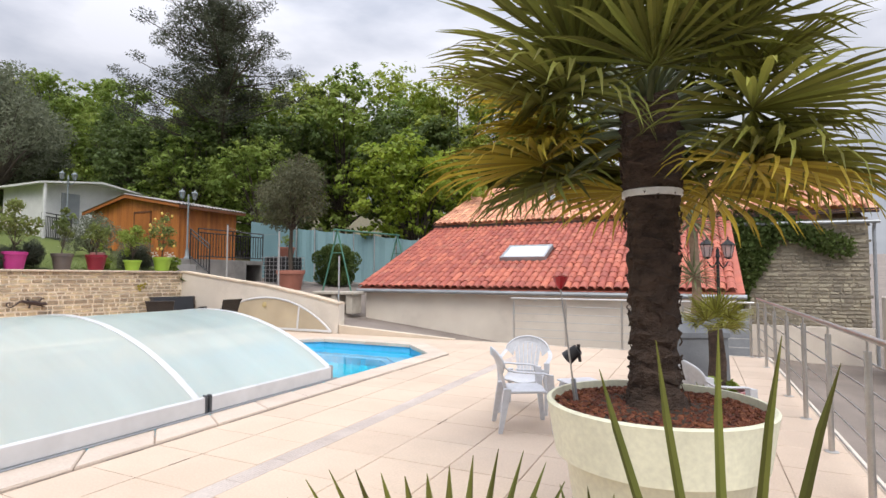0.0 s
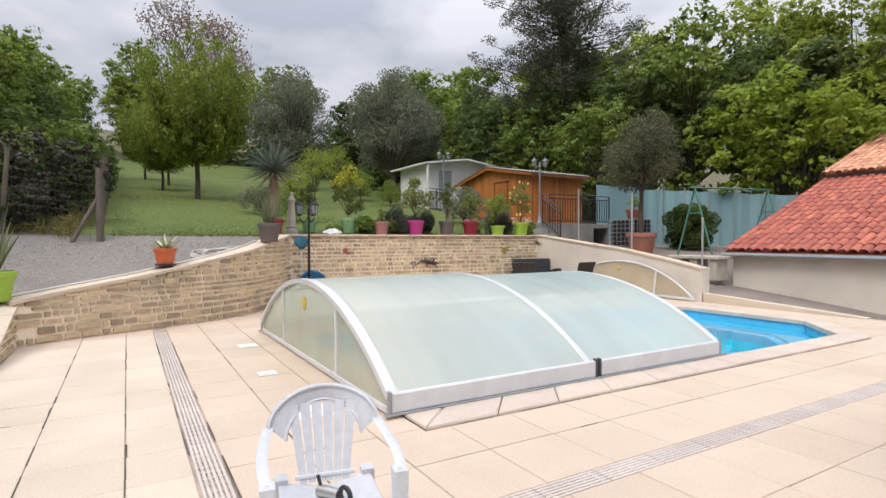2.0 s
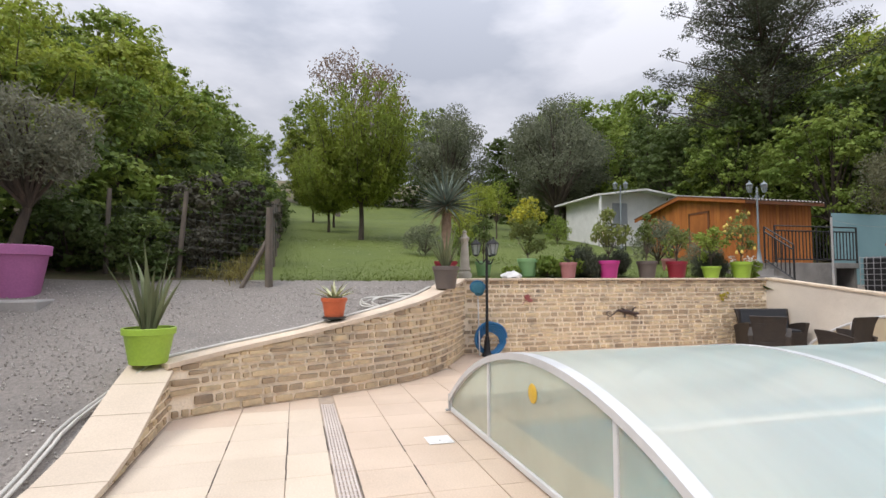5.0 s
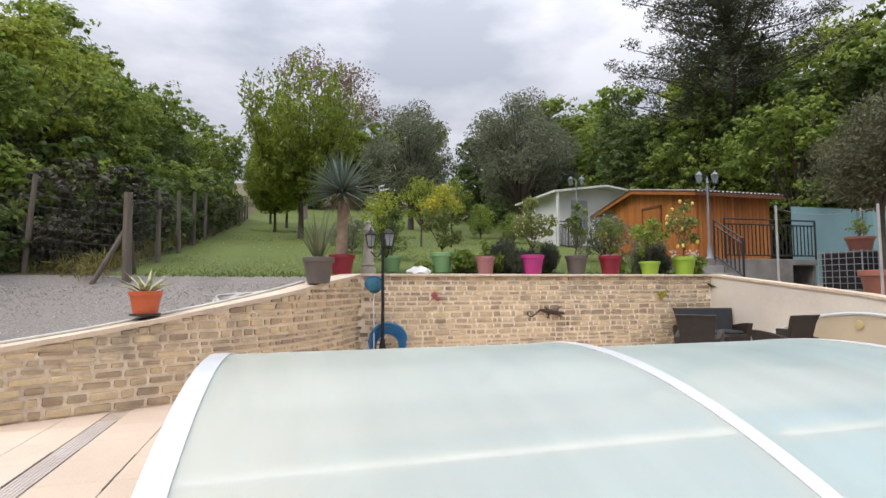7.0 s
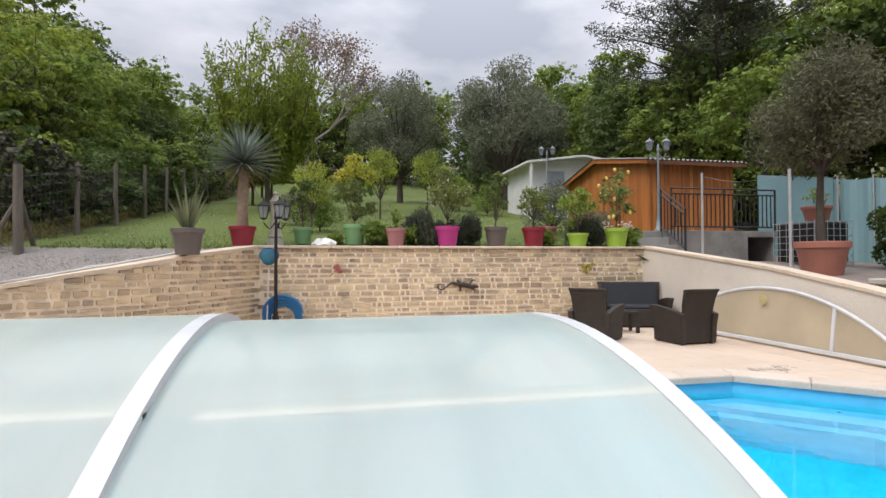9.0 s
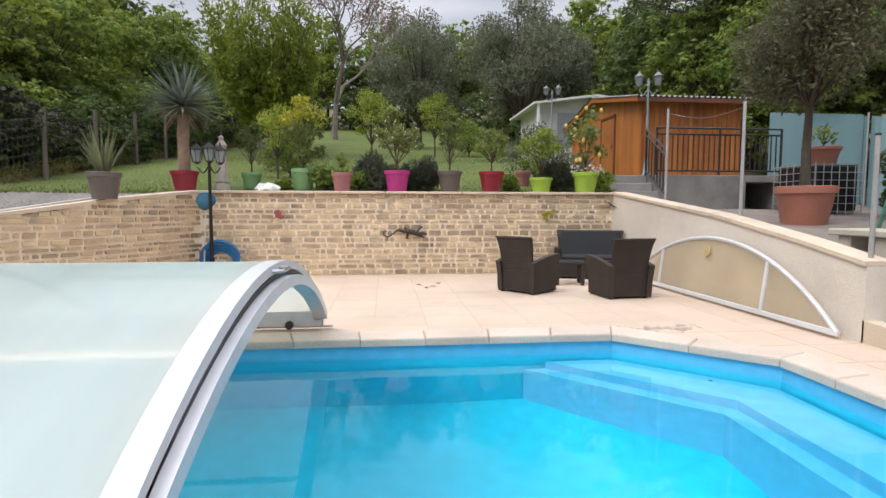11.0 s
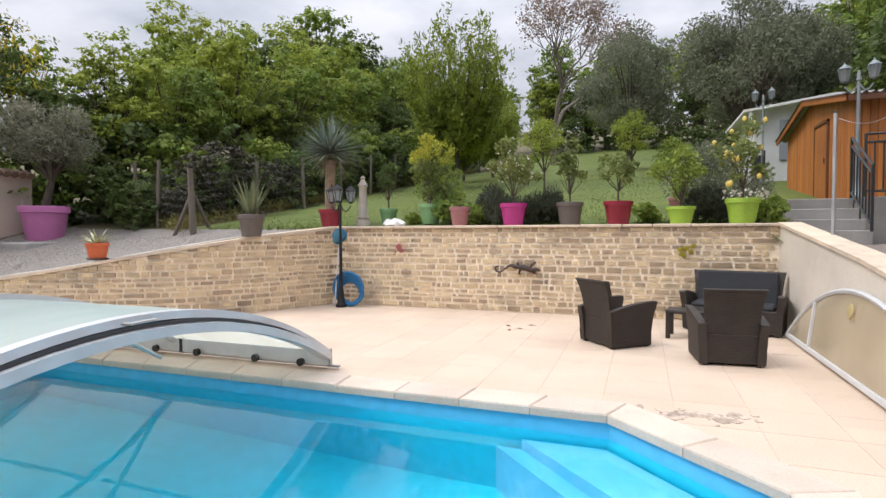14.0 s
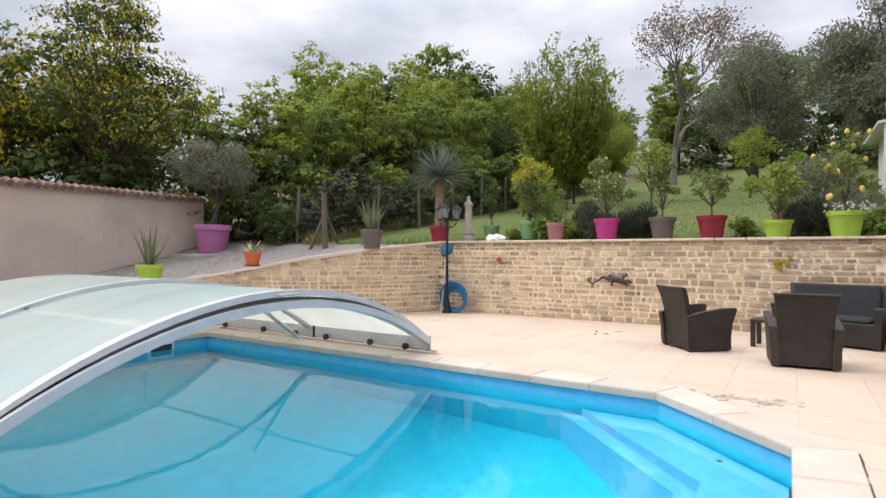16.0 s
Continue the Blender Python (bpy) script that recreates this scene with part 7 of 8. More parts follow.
for i in range(61):
    z = 0.78 + 1.72 * i / 60
    r0 = table(z, [(0.78, 0.185), (0.86, 0.128), (1.1, 0.112), (1.9, 0.128), (2.2, 0.150), (2.5, 0.14)])
    rows.append([((r0 + 0.022 * rnd.random() + 0.010 * math.sin(z * 60)) * math.cos(a), (r0 + 0.022 * rnd.random() + 0.010 * math.sin(z * 60)) * math.sin(a), z + 0.02 * math.sin(3 * a + i)) for a in np.linspace(0, 2 * math.pi, 25)[:-1]])
    rows[-1].append(rows[-1][0])
part("trunk", Geo().sheet(rows), PALM_TRUNK, palm, "dark fibrous trunk")
g = Geo()
for k in range(420):
    a, z = rnd.uniform(0, 6.283), rnd.uniform(0.82, 2.45)
    r0 = table(z, [(0.78, 0.185), (0.86, 0.128), (1.1, 0.112), (1.9, 0.128), (2.2, 0.150), (2.5, 0.14)]) + 0.015
    b = a + rnd.uniform(-0.35, 0.35)
    g.tube([(r0 * math.cos(a), r0 * math.sin(a), z), ((r0 + 0.012) * math.cos((a + b) / 2), (r0 + 0.012) * math.sin((a + b) / 2), z + rnd.uniform(-.02, .03)), (r0 * math.cos(b), r0 * math.sin(b), z + rnd.uniform(-.05, .05))], [0.006, 0.005, 0.002], 4, cap=False)
tagged(part("fibre", g, PALM_TRUNK, palm), kind="stuff")
part("white_tie", Geo().lathe([(0.157, 1.945), (0.161, 1.95), (0.161, 1.978), (0.157, 1.983)], 24), WHITE_PLASTIC, palm, "white plastic tie round the trunk")


def frond_meshes(seed, droop, mat):
    """The stalk and the pleated fan of one frond that grows along +x."""
    rnd = random.Random(seed)
    stalk = Geo().tube(spline([(0, 0, 0), (0.18, 0, 0.05), (0.36, 0, 0.06), (0.52, 0, 0.03)], 3), [0.020 - 0.0012 * k for k in range(10)], 6)
    fan = Geo()
    hub = Vector((0.52, 0, 0.03))
    n = 38
    for k in range(n):
        a = lerp(-2.25, 2.25, (k + 0.5) / n)
        length = 0.66 * (0.70 + 0.30 * math.cos(a * 0.62)) * rnd.uniform(0.92, 1.05)
        d = Vector((math.cos(a), math.sin(a), 0.22 * math.cos(a) + 0.10 * (k % 2)))
        side = Vector((-math.sin(a), math.cos(a), 0))
        rows, p, dd = [], hub.copy(), d.normalized()
        steps = 7
        for i in range(steps + 1):
            t = i / steps
            w = 0.008 + 0.028 * min(1, t / 0.55) if t < 0.55 else lerp(0.036, 0.002, ((t - 0.55) / 0.45) ** 1.1)
            rows.append([p - side * w / 2, p + Vector((0, 0, -0.30 * w)), p + side * w / 2])
            p = p + dd * (length / steps)
            if t > 0.45:
                dd = (dd + Vector((0, 0, -droop * rnd.uniform(0.5, 1.4) / steps * 2.2 * (1 + 0.4 * abs(a))))).normalized()
            else:
                dd = (dd + Vector((0, 0, -0.25 * droop / steps))).normalized()
        fan.sheet(rows)
    return stalk.mesh("stalk", LEAF_STRAP, 60), fan.mesh("frond", mat)


FRONDS = [frond_meshes(100 + k, (0.35, 0.7, 1.2, 0.5)[k], LEAF_PALM) for k in range(4)]
FRONDS_DRY = [frond_meshes(110 + k, (0.9, 1.4)[k], LEAF_PALM_DRY) for k in range(2)]
TOP = Vector((0.0, 0.0, 2.50))
for k in range(48):
    a = 137.5 * k + rnd.uniform(-8, 8)
    u = k / 48
    el = lerp(66, -30, u ** 0.75) + rnd.uniform(-5, 5)
    west = math.cos(radians(a - 190)) > 0.35
    if u > 0.5 and math.cos(radians(a + 86)) > 0.45:
        a += 100 if k % 2 else -100
    dry = (u > 0.45 and west and k % 2 == 0) or u > 0.93
    stalk, fan = (FRONDS_DRY[k % 2] if dry else FRONDS[2 if u > 0.75 else k % 4])
    m = Matrix.Translation(TOP - Vector((0, 0, 0.24 * u))) @ Matrix.Rotation(radians(a), 4, "Z") @ Matrix.Rotation(radians(-el), 4, "Y") @ Matrix.Rotation(radians(rnd.uniform(-15, 15)), 4, "X") @ Matrix.Diagonal((*[rnd.uniform(0.98, 1.2)] * 3, 1))
    f = part("frond", fan, None, palm, "yellowed fan leaf" if dry else "")
    f.matrix_basis = m
    part("stalk", stalk, None, f)

rose = thing("solar_flower", (-0.70, 3.12, 0.775), 0, "red flower-shaped garden light on a thin stake", "garden light")
part("stake", Geo().tube([(0.06, 0.02, -0.02), (0.02, 0.0, 0.35), (-0.02, 0.0, 0.66)], 0.006, 6), STEEL, rose)
part("bloom", Geo().lathe([(0.006, -0.045), (0.022, -0.03), (0.036, 0.0), (0.045, 0.028), (0.030, 0.02), (0.018, 0.035), (0.008, 0.02)], 9, (-0.02, 0, 0.70)), ROSE, rose, "glossy red petals")
spot = thing("garden_spotlight", (-0.64, 3.16, 0.775), 0, "small black spotlight on a stake in the pot", "garden light")
part("stake", Geo().tube([(0, 0, -0.02), (-0.02, 0, 0.14)], 0.014, 8), ZINC, spot)
part("head", Geo().tube([(-0.055, 0.0, 0.255), (0.01, 0.0, 0.31)], [0.042, 0.034], 14), PLASTIC_BLACK, spot, smooth=40)
part("bracket", Geo().tube([(0.012, 0, 0.34), (0.02, 0, 0.24)], 0.010, 6), PLASTIC_BLACK, spot)

# small palm and yucca in pots near the far railing
p = potted((0.16, 6.42, 0.0), 0.28, 0.34, POT_PINK, "young palm in a dusty pink pot near the railing", group="pots near the railing")
part("trunk", Geo().tube([(0, 0, 0.28), (0.02, 0, 0.62), (0.0, 0.02, 0.95)], [0.10, 0.085, 0.07], 10), PALM_TRUNK, p, smooth=60)
for k in range(12):
    f = part("frond", FRONDS[k % 4][1], None, p)
    f.matrix_basis = Matrix.Translation((0, 0, 0.93)) @ Matrix.Rotation(radians(137.5 * k), 4, "Z") @ Matrix.Rotation(radians(-lerp(75, 0, k / 12)), 4, "Y") @ Matrix.Diagonal((0.42, 0.42, 0.42, 1))
shrub_in(p, 0.28, 0.2, 0.08, 0.38, 200, 0.08, 0.04, LEAF_MID, 120, 0.008, 6)
p = potted((-0.05, 9.6, 0.0), 0.26, 0.40, POT_GREY, "tall yucca with a grey-green spiky head in a pot", group="pots near the railing")
part("trunk", Geo().tube([(0, 0, 0.35), (0.04, 0, 1.3), (0.0, 0.0, 2.25)], [0.09, 0.07, 0.07], 8), YUCCA_TRUNK, p, smooth=60)
spiky_head(p, "leaves", 2.4, 90, 0.62, 0.035, LEAF_STRAP, 121, -0.6, 0.3)
spiky_head(p, "lower_leaves", 1.5, 60, 0.5, 0.035, LEAF_STRAP, 122, -0.4, 0.3)
grill = thing("covered_grill", (-0.16, 7.5, 0.0), 25, "garden grill under a slate-grey fitted fabric cover", "grill")
skirt = [[(x * s, y * s, z) for x, y in ((-.40, -.28), (.40, -.28), (.40, .28), (-.40, .28), (-.40, -.28))] for s, z in ((1.06, 0.02), (1.03, 0.40), (1.0, 0.78), (0.99, 0.80))]
part("skirt", Geo().sheet(skirt), COVER_GREY, grill)
hood = [[(x * s, y * t, z) for x, y in ((-.41, -.29), (.41, -.29), (.41, .29), (-.41, .29), (-.41, -.29))] for s, t, z in ((1.03, 1.03, 0.77), (1.02, 1.02, 0.83), (0.90, 0.72, 0.99), (0.80, 0.45, 1.03), (0.3, 0.1, 1.035), (0.01, 0.01, 1.036))]
part("hood", Geo().sheet(hood), COVER_GREY, grill, "paler sloped top of the cover")
lamp_post((0.35, 11.2, 0.0), 2.15, (40, 220), BLACK_ALU, 0.9, "black two-lantern lamp post at the terrace end")

# fan palm whose leaf tips rise beside the start of the walk
young = potted((-0.02, 1.42, 0.0), 0.24, 0.32, POT_GREY, "low fan palm with stiff pointed leaf tips in a grey pot", group="pots near the railing")
ahead, right = Vector((-0.427, 0.904, 0)), Vector((0.904, 0.427, 0))
for name, hub, spread, n, length, lean in (("fan_leaf", right * -0.57 + ahead * 0.20 + Vector((0, 0, 0.27)), 0.74, 17, 0.74, 0.0), ("fan_leaf", right * 0.08 + ahead * 0.02 + Vector((0, 0, 0.30)), 0.36, 5, 1.02, 0.0), ("fan_leaf", ahead * 0.25 + right * -0.1 + Vector((0, 0, 0.35)), 0.8, 10, 0.5, 0.3)):
    g = Geo()
    g.tube([(0, 0, 0.28), hub * 0.5 + Vector((0, 0, 0.16)), hub], 0.010, 6)
    for k in range(n):
        a = lerp(-spread, spread, (k + 0.5) / n)
        d = right * math.sin(a) + Vector((0, 0, math.cos(a))) + ahead * lean
        g.tube([hub, hub + d * length * 0.55, hub + d * length * 0.85 + ahead * 0.01, hub + d * length * (1 + 0.06 * math.sin(7 * k))], [0.006, 0.014, 0.010, 0.001], 5, cap=False)
    part(name, g, LEAF_PALM, young, smooth=60)

# ---- fence, hoses, loose ground cover ----
WIRE = material("dull_dark_wire", (0.07, 0.075, 0.07), (0.05, 0.055, 0.05), rough=0.7, bump=0)
fence = thing("wire_fence", label="weathered wooden posts with thin sheep wire along the lawn", category="fence")
spots = [(-14.7 - 2.35 * k, -0.60 - 0.03 * k) for k in range(14)]
rnd = random.Random(130)
post = Geo().tube([(0, 0, -0.3), (0.01, 0, 0.8), (0, 0.01, 1.62)], [0.062, 0.058, 0.052], 8).mesh("post", POST_WOOD, 60)
for k, (x, y) in enumerate(spots):
    ob = part("post", post, None, fence)
    ob.matrix_basis = Matrix.Translation((x, y, ground_z(x, y))) @ Euler((rnd.gauss(0, .03), rnd.gauss(0, .03), rnd.uniform(0, 6))).to_matrix().to_4x4() @ Matrix.Diagonal((1.35 if k == 0 else 0.9, 1.35 if k == 0 else 0.9, 1, 1))
spots2 = [(-14.7, -0.6), (-15.3, -2.4), (-15.9, -3.9), (-16.4, -5.4)]
for x, y in spots2[1:]:
    ob = part("post", post, None, fence)
    ob.matrix_basis = pose(x, y, ground_z(x, y), rnd.gauss(0, 2), rnd.gauss(0, 2)) @ Matrix.Diagonal((0.85, 0.85, 1.1, 1))
z = ground_z(-14.7, -0.6)
for e in ((-15.25, -0.62), (-14.62, -1.15)):
    part("brace", Geo().tube([(-14.7, -0.6, z + 1.05), (*e, ground_z(*e) - 0.05)], 0.045, 8), POST_WOOD, fence)
for line in (spots, spots2):
    g = Geo()
    for (xa, ya), (xb, yb) in zip(line, line[1:]):
        za, zb = ground_z(xa, ya), ground_z(xb, yb)
        for k in range(8):
            h = 0.08 + 0.19 * k
            g.tube([(xa, ya, za + h), ((xa + xb) / 2, (ya + yb) / 2, (za + zb) / 2 + h - 0.015), (xb, yb, zb + h)], 0.003, 3, cap=False)
        for k in range(14):
            t = (k + 0.5) / 14
            g.tube([(lerp(xa, xb, t), lerp(ya, yb, t), lerp(za, zb, t) + 0.05), (lerp(xa, xb, t), lerp(ya, yb, t), lerp(za, zb, t) + 1.42)], 0.0025, 3, cap=False)
    tagged(part("wire_mesh", g, WIRE, fence), kind="stuff")

hoses = thing("garden_hose", label="off-white hose lying in loops on the gravel behind the wall", category="hose")
for k in range(2):
    o = 0.345 + 0.035 * k
    line = [(x, y) for x, y in outward(FACE, o)]
    pts = [(x + 0.008 * math.sin(i * 1.3 + k), y, TOPS[i] + 0.073) for i, (x, y) in enumerate(line) if -13.3 < x]
    pts += [(-9.4 + 0.45 * j, -2.12 - 0.06 * k - 0.05 * math.sin(j), ground_z(-9.4 + 0.45 * j, -2.2) + 0.06) for j in range(8)]
    part("run", Geo().tube(spline(pts, 2), 0.018, 6), HOSE_WHITE, hoses, smooth=60)
pts = []
for k in range(60):
    x, y = -13.05 + (0.42 + 0.10 * math.sin(0.9 * k)) * math.cos(k * 0.55), 1.75 + (0.62 + 0.14 * math.cos(k * 0.37)) * math.sin(k * 0.55)
    pts.append((x, y, ground_z(x, y) + 0.06 + 0.05 * (0.5 + 0.5 * math.sin(k * 1.9)) + 0.0008 * k))
part("coil", Geo().tube(spline(pts, 3), 0.017, 6), HOSE_WHITE, hoses, smooth=60)

rnd = np.random.RandomState(140)
g = Geo()
octa = [(1, 0, 0), (-1, 0, 0), (0, 1, 0), (0, -1, 0), (0, 0, 1), (0, 0, -1)]
of = [(0, 2, 4), (2, 1, 4), (1, 3, 4), (3, 0, 4), (2, 0, 5), (1, 2, 5), (3, 1, 5), (0, 3, 5)]
for k in range(9000):
    x, y = rnd.uniform(-14.7, -4.5), rnd.uniform(-5.3, 2.6)
    if in_hole(x, y) or y > -2.02 and x > -9.5:
        continue
    s = rnd.uniform(0.008, 0.020, 3)
    g.add([(x + s[0] * a, y + s[1] * b, ground_z(x, y) + 0.01 + s[2] * c) for a, b, c in octa], of)
solid("gravel", g, material("loose_gravel_stones", (0.43, 0.40, 0.365), (0.31, 0.285, 0.26), scale=9, rough=0.9, fine=40, bump=0.3, island=0.28), "loose grey and white gravel stones on the drive", "gravel", "stuff")

n = 26000
r = np.random.RandomState(150)
x = -14.95 - 17 * r.rand(n) ** 1.6
y = r.uniform(-0.4, 12.0, n)
keep = (y > -0.5)
g = Geo()
for xx, yy in zip(x[keep], y[keep]):
    h, a = r.uniform(0.0, 0.022), r.uniform(0, 6.28)
    z = ground_z(xx, yy)
    dx, dy = 0.012 * math.cos(a), 0.012 * math.sin(a)
    g.add([(xx - dx, yy - dy, z - 0.05), (xx + dx, yy + dy, z - 0.05), (xx + r.uniform(-.03, .03), yy + r.uniform(-.03, .03), z + 0.02 + h)], [(0, 1, 2)])
solid("grass", g, leaf_material("grass_blades", (0.106, 0.142, 0.020), (0.076, 0.108, 0.016), island=0.2, translucent=0.2), "short green grass blades on the lawn", "grass", "stuff")
g = Geo()
for k in range(260):
    xx, yy = -15.2 - 12 * r.rand(), r.uniform(0, 11.5)
    z = ground_z(xx, yy) + 0.07
    g.lathe([(0.018, 0), (0.022, 0.004)], 5, (xx, yy, z))
solid("daisies", g, BLOSSOM_W, "scattered white daisies in the lawn", "flowers", "stuff")

# worn patch of flaked stone by the pool corner, dark spots on the slabs
rnd = random.Random(160)
g = Geo()
for k in range(70):
    a, q = rnd.uniform(0, 6.283), abs(rnd.gauss(0, 0.20))
    x, y, s = -9.42 + 0.5 * q * math.cos(a), 10.15 + 1.5 * q * math.sin(a), rnd.uniform(0.02, 0.07)
    pts = [(x + s * rnd.uniform(0.5, 1.1) * math.cos(b), y + s * rnd.uniform(0.5, 1.1) * math.sin(b)) for b in np.linspace(0, 2 * math.pi, 7)[:-1]]
    g.prism(pts, 0.0, rnd.uniform(0.003, 0.007))
solid("stone_flakes", g, material("flaked_stone", (0.55, 0.45, 0.36), (0.33, 0.26, 0.21), scale=14, rough=0.9, fine=50, bump=0.4, island=0.3), "flaked and cracked stone chips by the pool corner", "stone chips", "stuff")
for x, y in ((-13.05, 7.62), (-12.85, 7.85), (-13.2, 7.98), (-12.7, 7.72)):
    leafy = thing("dry_leaf", (x, y, 0.001), rnd.uniform(0, 360), "dark dry leaf lying on the terrace slabs", "leaf", "dry leaves on the terrace")
    part("blade", Geo().add([(-0.08, 0, 0.002), (0, 0.03, 0.010), (0.09, 0, 0.004), (0, -0.03, 0.009), (0, 0, 0.016)], [(0, 3, 4), (3, 2, 4), (2, 1, 4), (1, 0, 4)]), WOOD_DARK, leafy)

c = [(x, -0.95 - 0.5 * random.random(), ground_z(x, -1.0) + 0.12) for x in np.arange(-15.2, -40, -0.45)] + [(-14.9 - 0.55 * k * 0.5, -1.2 - 0.5 * k, ground_z(-15, -1.2 - 0.5 * k) + 0.12) for k in range(9)]
tagged(new("weeds", leaf_mesh("weeds", c, [(0.35, 0.30, 0.26)] * len(c), 9000, 0.20, 0.018, 170, leaf_material("dry_weed_stalks", (0.27, 0.22, 0.075), (0.17, 0.17, 0.05)), 0.2, -1.4, 0.0)), "tall half-dry weeds along the fence foot", "weeds", kind="stuff")


# ---- pieces of the setting: wall stones and terrace slabs ----
lay_stones(wall_back, 8.3, lambda s: 1.60, lambda s, z: pose(-14.605, 3.5 + s, z, 0, 0, 90), 11, (0.0, 7.2))


def curve_place(s, z):
    p, d = on_curve(s)
    return pose(p.x, p.y, z, 0, 0, math.degrees(math.atan2(d.y, d.x)))


lay_stones(wall_left, CURVE_LEN - 0.05, curve_top, curve_place, 12, (0, 99))
lay_stones(parapet, 2.3, lambda s: table(-10.3 + s, PAR), lambda s, z: pose(-10.3 + s, -1.475, z), 13, (0, 99))

SLAB_CACHE = {}


def slab_mesh(w, d, pale):
    key = (round(w, 2), round(d, 2), pale)
    if key not in SLAB_CACHE:
        SLAB_CACHE[key] = Geo().box((0, 0, -0.02), (key[0] - 0.007, key[1] - 0.007, 0.04), 0.004).mesh("slab", SLAB_PALE if pale else SLAB)
    return SLAB_CACHE[key]


X_LINES = [-14.58 + 0.6 * k for k in range(8)] + [-9.78, -9.18, -8.58, -7.98, -7.38, -6.78, -6.18, -5.58, -4.98, -4.44, -3.82, -3.20]
X_LINES = sorted(set(round(v, 2) for v in X_LINES))
X_EAST = [-3.02, -2.42, -1.82, -1.22, -0.62, -0.02, 0.58, 1.15]
Y_SOUTH = [-1.44, -0.70, -0.13, 0.25]
Y_NORTH = [0.45, 0.96, 1.52]
Y_POOL = [1.52 + 0.6 * k for k in range(17)] + [11.72]


def curve_x(y):
    """x of the curved wall's face at y."""
    best = min(FACE, key=lambda p: abs(p[1] - y))
    return best[0]


SLAB_EDGE = offset_pool(0.356)
loose, placed = Geo(), 0
SOUTH_POOL = SLAB_EDGE[0][1]
for xs in (X_LINES, X_EAST):
    for xa, xb in zip(xs, xs[1:]):
        for ys in (Y_SOUTH, Y_NORTH, Y_POOL):
            for ya, yb in zip(ys, ys[1:]):
                outline = [(xa + .0035, ya + .0035), (xb - .0035, ya + .0035), (xb - .0035, yb - .0035), (xa + .0035, yb - .0035)]
                cx, cy = (xa + xb) / 2, (ya + yb) / 2
                if all(in_poly(*p, SLAB_EDGE) for p in outline):
                    continue
                if cy < 3.6 and xb < curve_x(cy) - 0.1:
                    continue
                touches = cx < -4 and any(in_poly(*p, offset_pool(0.35)) for p in outline) or (cy < 3.7 and xa < curve_x(cy) + 0.3)
                near_pool = SLAB_EDGE[0][0] - 0.4 < cx < SLAB_EDGE[5][0] + 0.4 and cy > SOUTH_POOL - 0.4
                if near_pool:
                    pieces = []
                    rest_poly = outline
                    for i in range(6):
                        a, b = SLAB_EDGE[i], SLAB_EDGE[(i + 1) % 6]
                        outside = clip(rest_poly, a, b)
                        if len(outside) > 2:
                            pieces.append(outside)
                        rest_poly = clip(rest_poly, b, a)
                        if len(rest_poly) < 3:
                            break
                    for p in pieces:
                        part("slab", Geo().prism(p, -0.04, 0.0), SLAB, terrace)
                    continue
                if placed < 300 and not touches:
                    ob = new("slab", slab_mesh(xb - xa, yb - ya, cy < 0.3))
                    ob.parent = terrace
                    ob.matrix_basis = pose(cx, cy, random.uniform(-0.0015, 0.0015), random.uniform(-.06, .06), random.uniform(-.06, .06))
                    placed += 1
                else:
                    loose.box((cx, cy, -0.02 + random.uniform(-.0015, .0015)), (xb - xa - 0.007, yb - ya - 0.007, 0.04), 0.004)
tagged(part("slabs", loose, SLAB, terrace), kind="stuff")

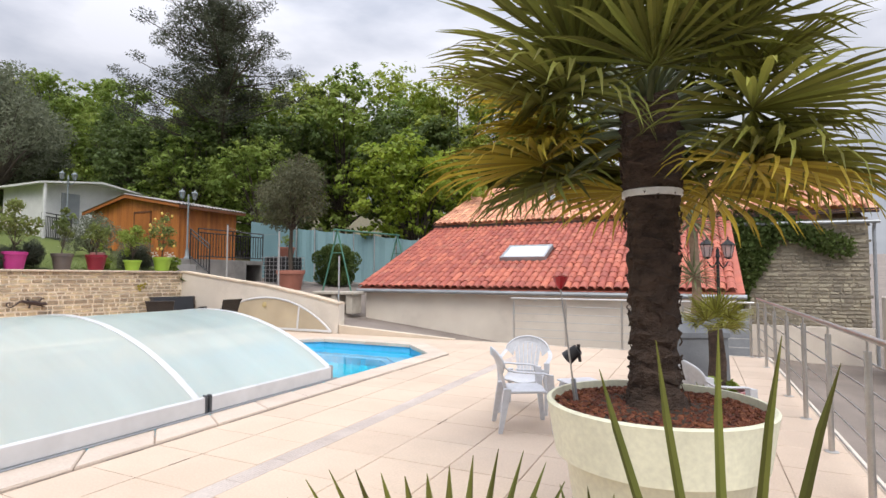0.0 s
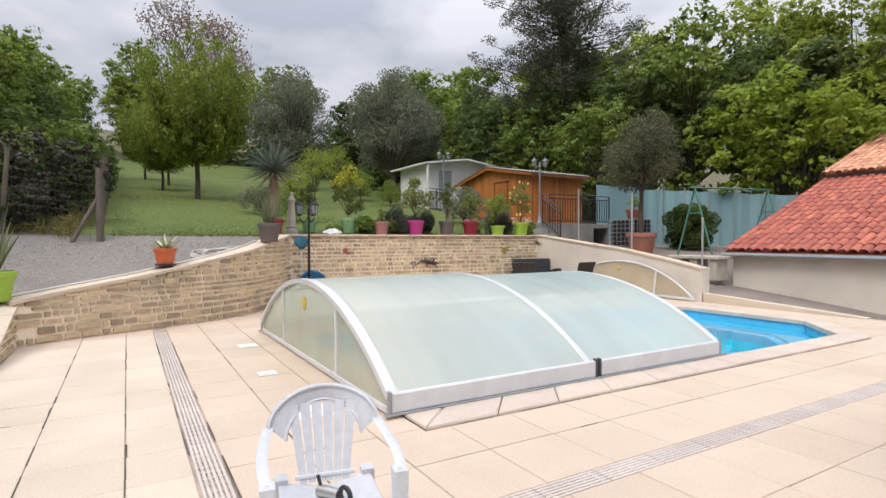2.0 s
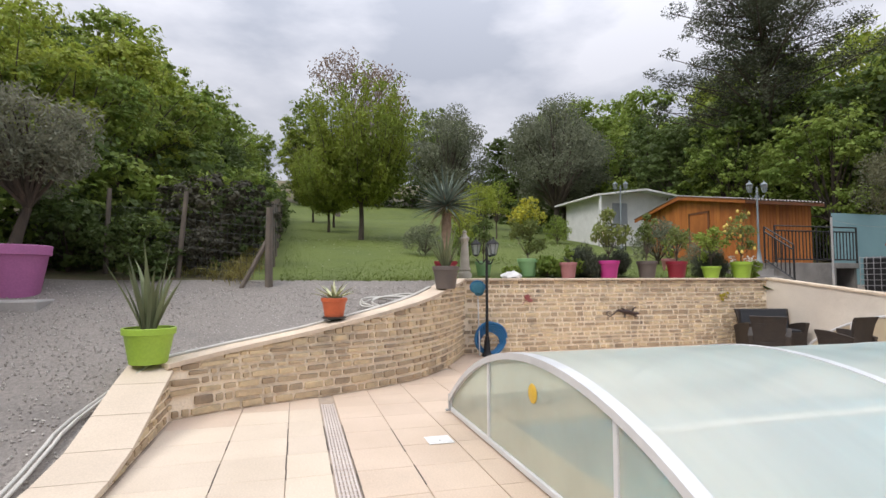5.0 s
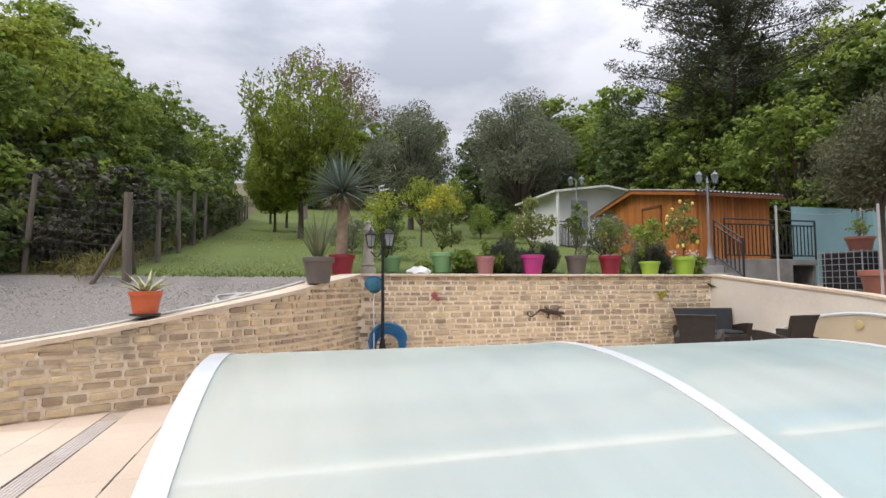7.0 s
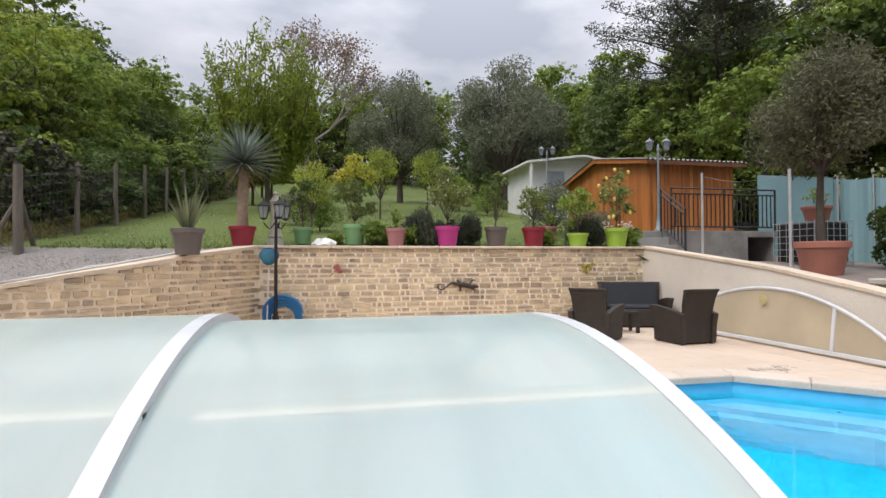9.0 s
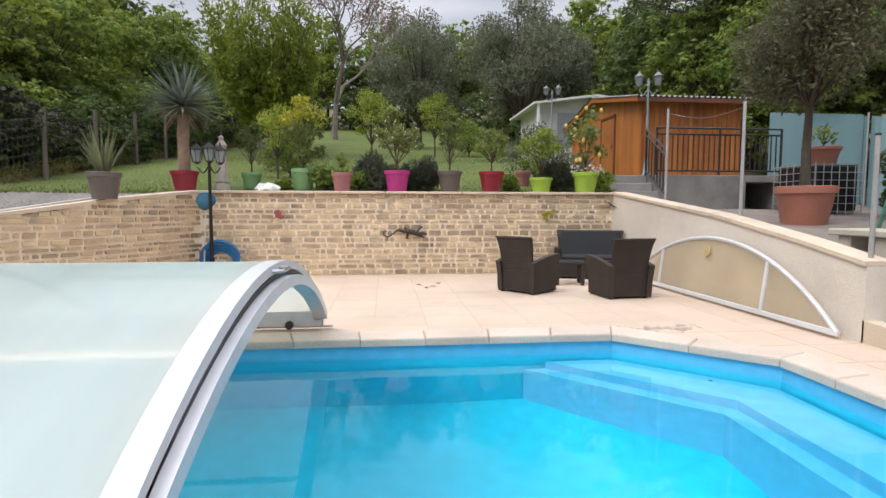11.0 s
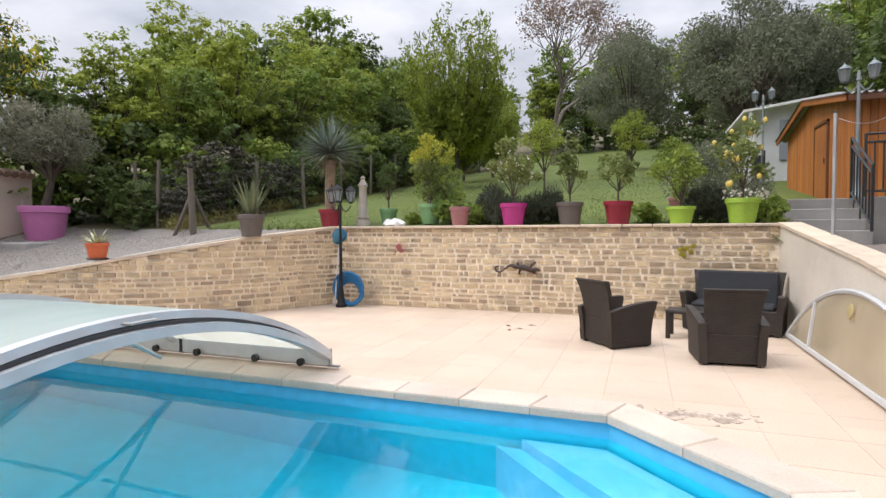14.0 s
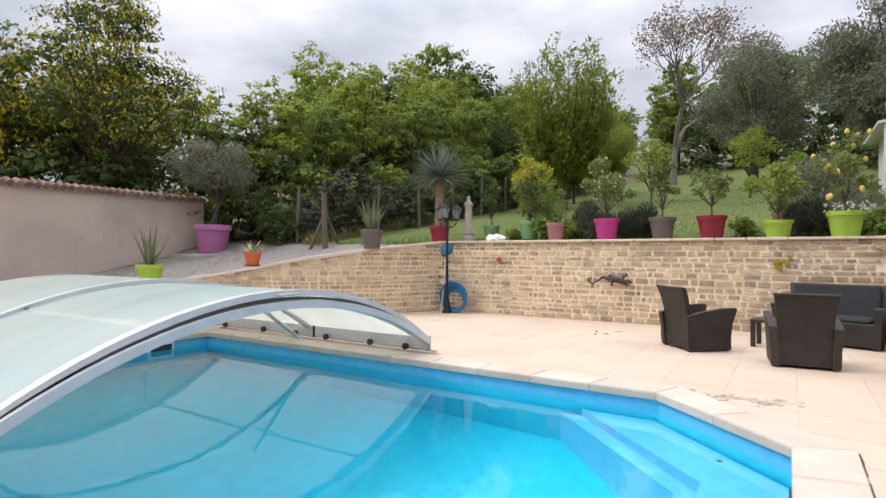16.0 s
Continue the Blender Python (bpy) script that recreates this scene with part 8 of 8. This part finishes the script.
# grime caught along the joints of the front terrace and round the coping
grime = Geo()
rnd = random.Random(81)
for y, x0, x1, share in ((-0.70, -9.5, 1.1, 0.45), (-0.13, -9.5, 1.1, 0.5), (0.25, -9.5, 1.1, 0.6), (0.45, -9.5, 1.1, 0.85), (0.96, -9.5, 1.1, 0.45)):
    x = x0
    while x < x1:
        w = rnd.uniform(0.08, 0.5)
        if rnd.random() < share:
            grime.box((x + w / 2, y + rnd.gauss(0, 0.002), 0.0012), (w, rnd.uniform(0.006, 0.016), 0.002))
        x += w
for y0 in (-1.3, 0.6, 1.0, 3.0, 5.0):
    for x in [v for v in X_LINES + X_EAST if v > -9.0]:
        y = y0
        if not in_poly(x, y + 0.4, SLAB_EDGE) and rnd.random() < 0.2:
            w = rnd.uniform(0.1, 0.45)
            grime.box((x, y + w / 2, 0.0012), (rnd.uniform(0.005, 0.012), w, 0.002))
lip_in, lip_out = offset_pool(0.338), offset_pool(0.362)
for i in range(6):
    j = (i + 1) % 6
    a, b, c, d = [Vector((*p, 0.001)) for p in (lip_in[i], lip_in[j], lip_out[j], lip_out[i])]
    for k in range(24):
        if rnd.random() < 0.75:
            t, u = k / 24, (k + 1) / 24
            q = rnd.uniform(0.6, 1.0)
            grime.add([a.lerp(b, t), a.lerp(b, u), a.lerp(b, u).lerp(d.lerp(c, u), q), a.lerp(b, t).lerp(d.lerp(c, t), q)], [(0, 3, 2, 1)])
tagged(part("grime", grime, GRIME, terrace, "black grime in the joints"), kind="stuff")

rubble = Geo()
rnd = random.Random(77)
for s, z, w, h in courses(3.5, lambda s: 1.60, rnd):
    for up in (0.1, 1.7):
        rubble.add(STONE_GEOS[rnd.randrange(9)].v, STONE_GEOS[0].f, pose(0.98 + s, 19.04, z + up, 0, rnd.gauss(0, 3)) @ Matrix.Diagonal((w, 0.05, h, 1)))
tagged(part("rubble", rubble, material("old_grey_stones", (0.36, 0.32, 0.24), (0.25, 0.225, 0.18), scale=4, rough=0.95, fine=20, bump=0.6, island=0.3), house), kind="stuff")
part("rendered_foot", Geo().box((2.75, 18.98, -0.6), (3.7, 0.1, 1.36), 0.01), RENDER_WALL, house, "pale rendered foot of the wall")
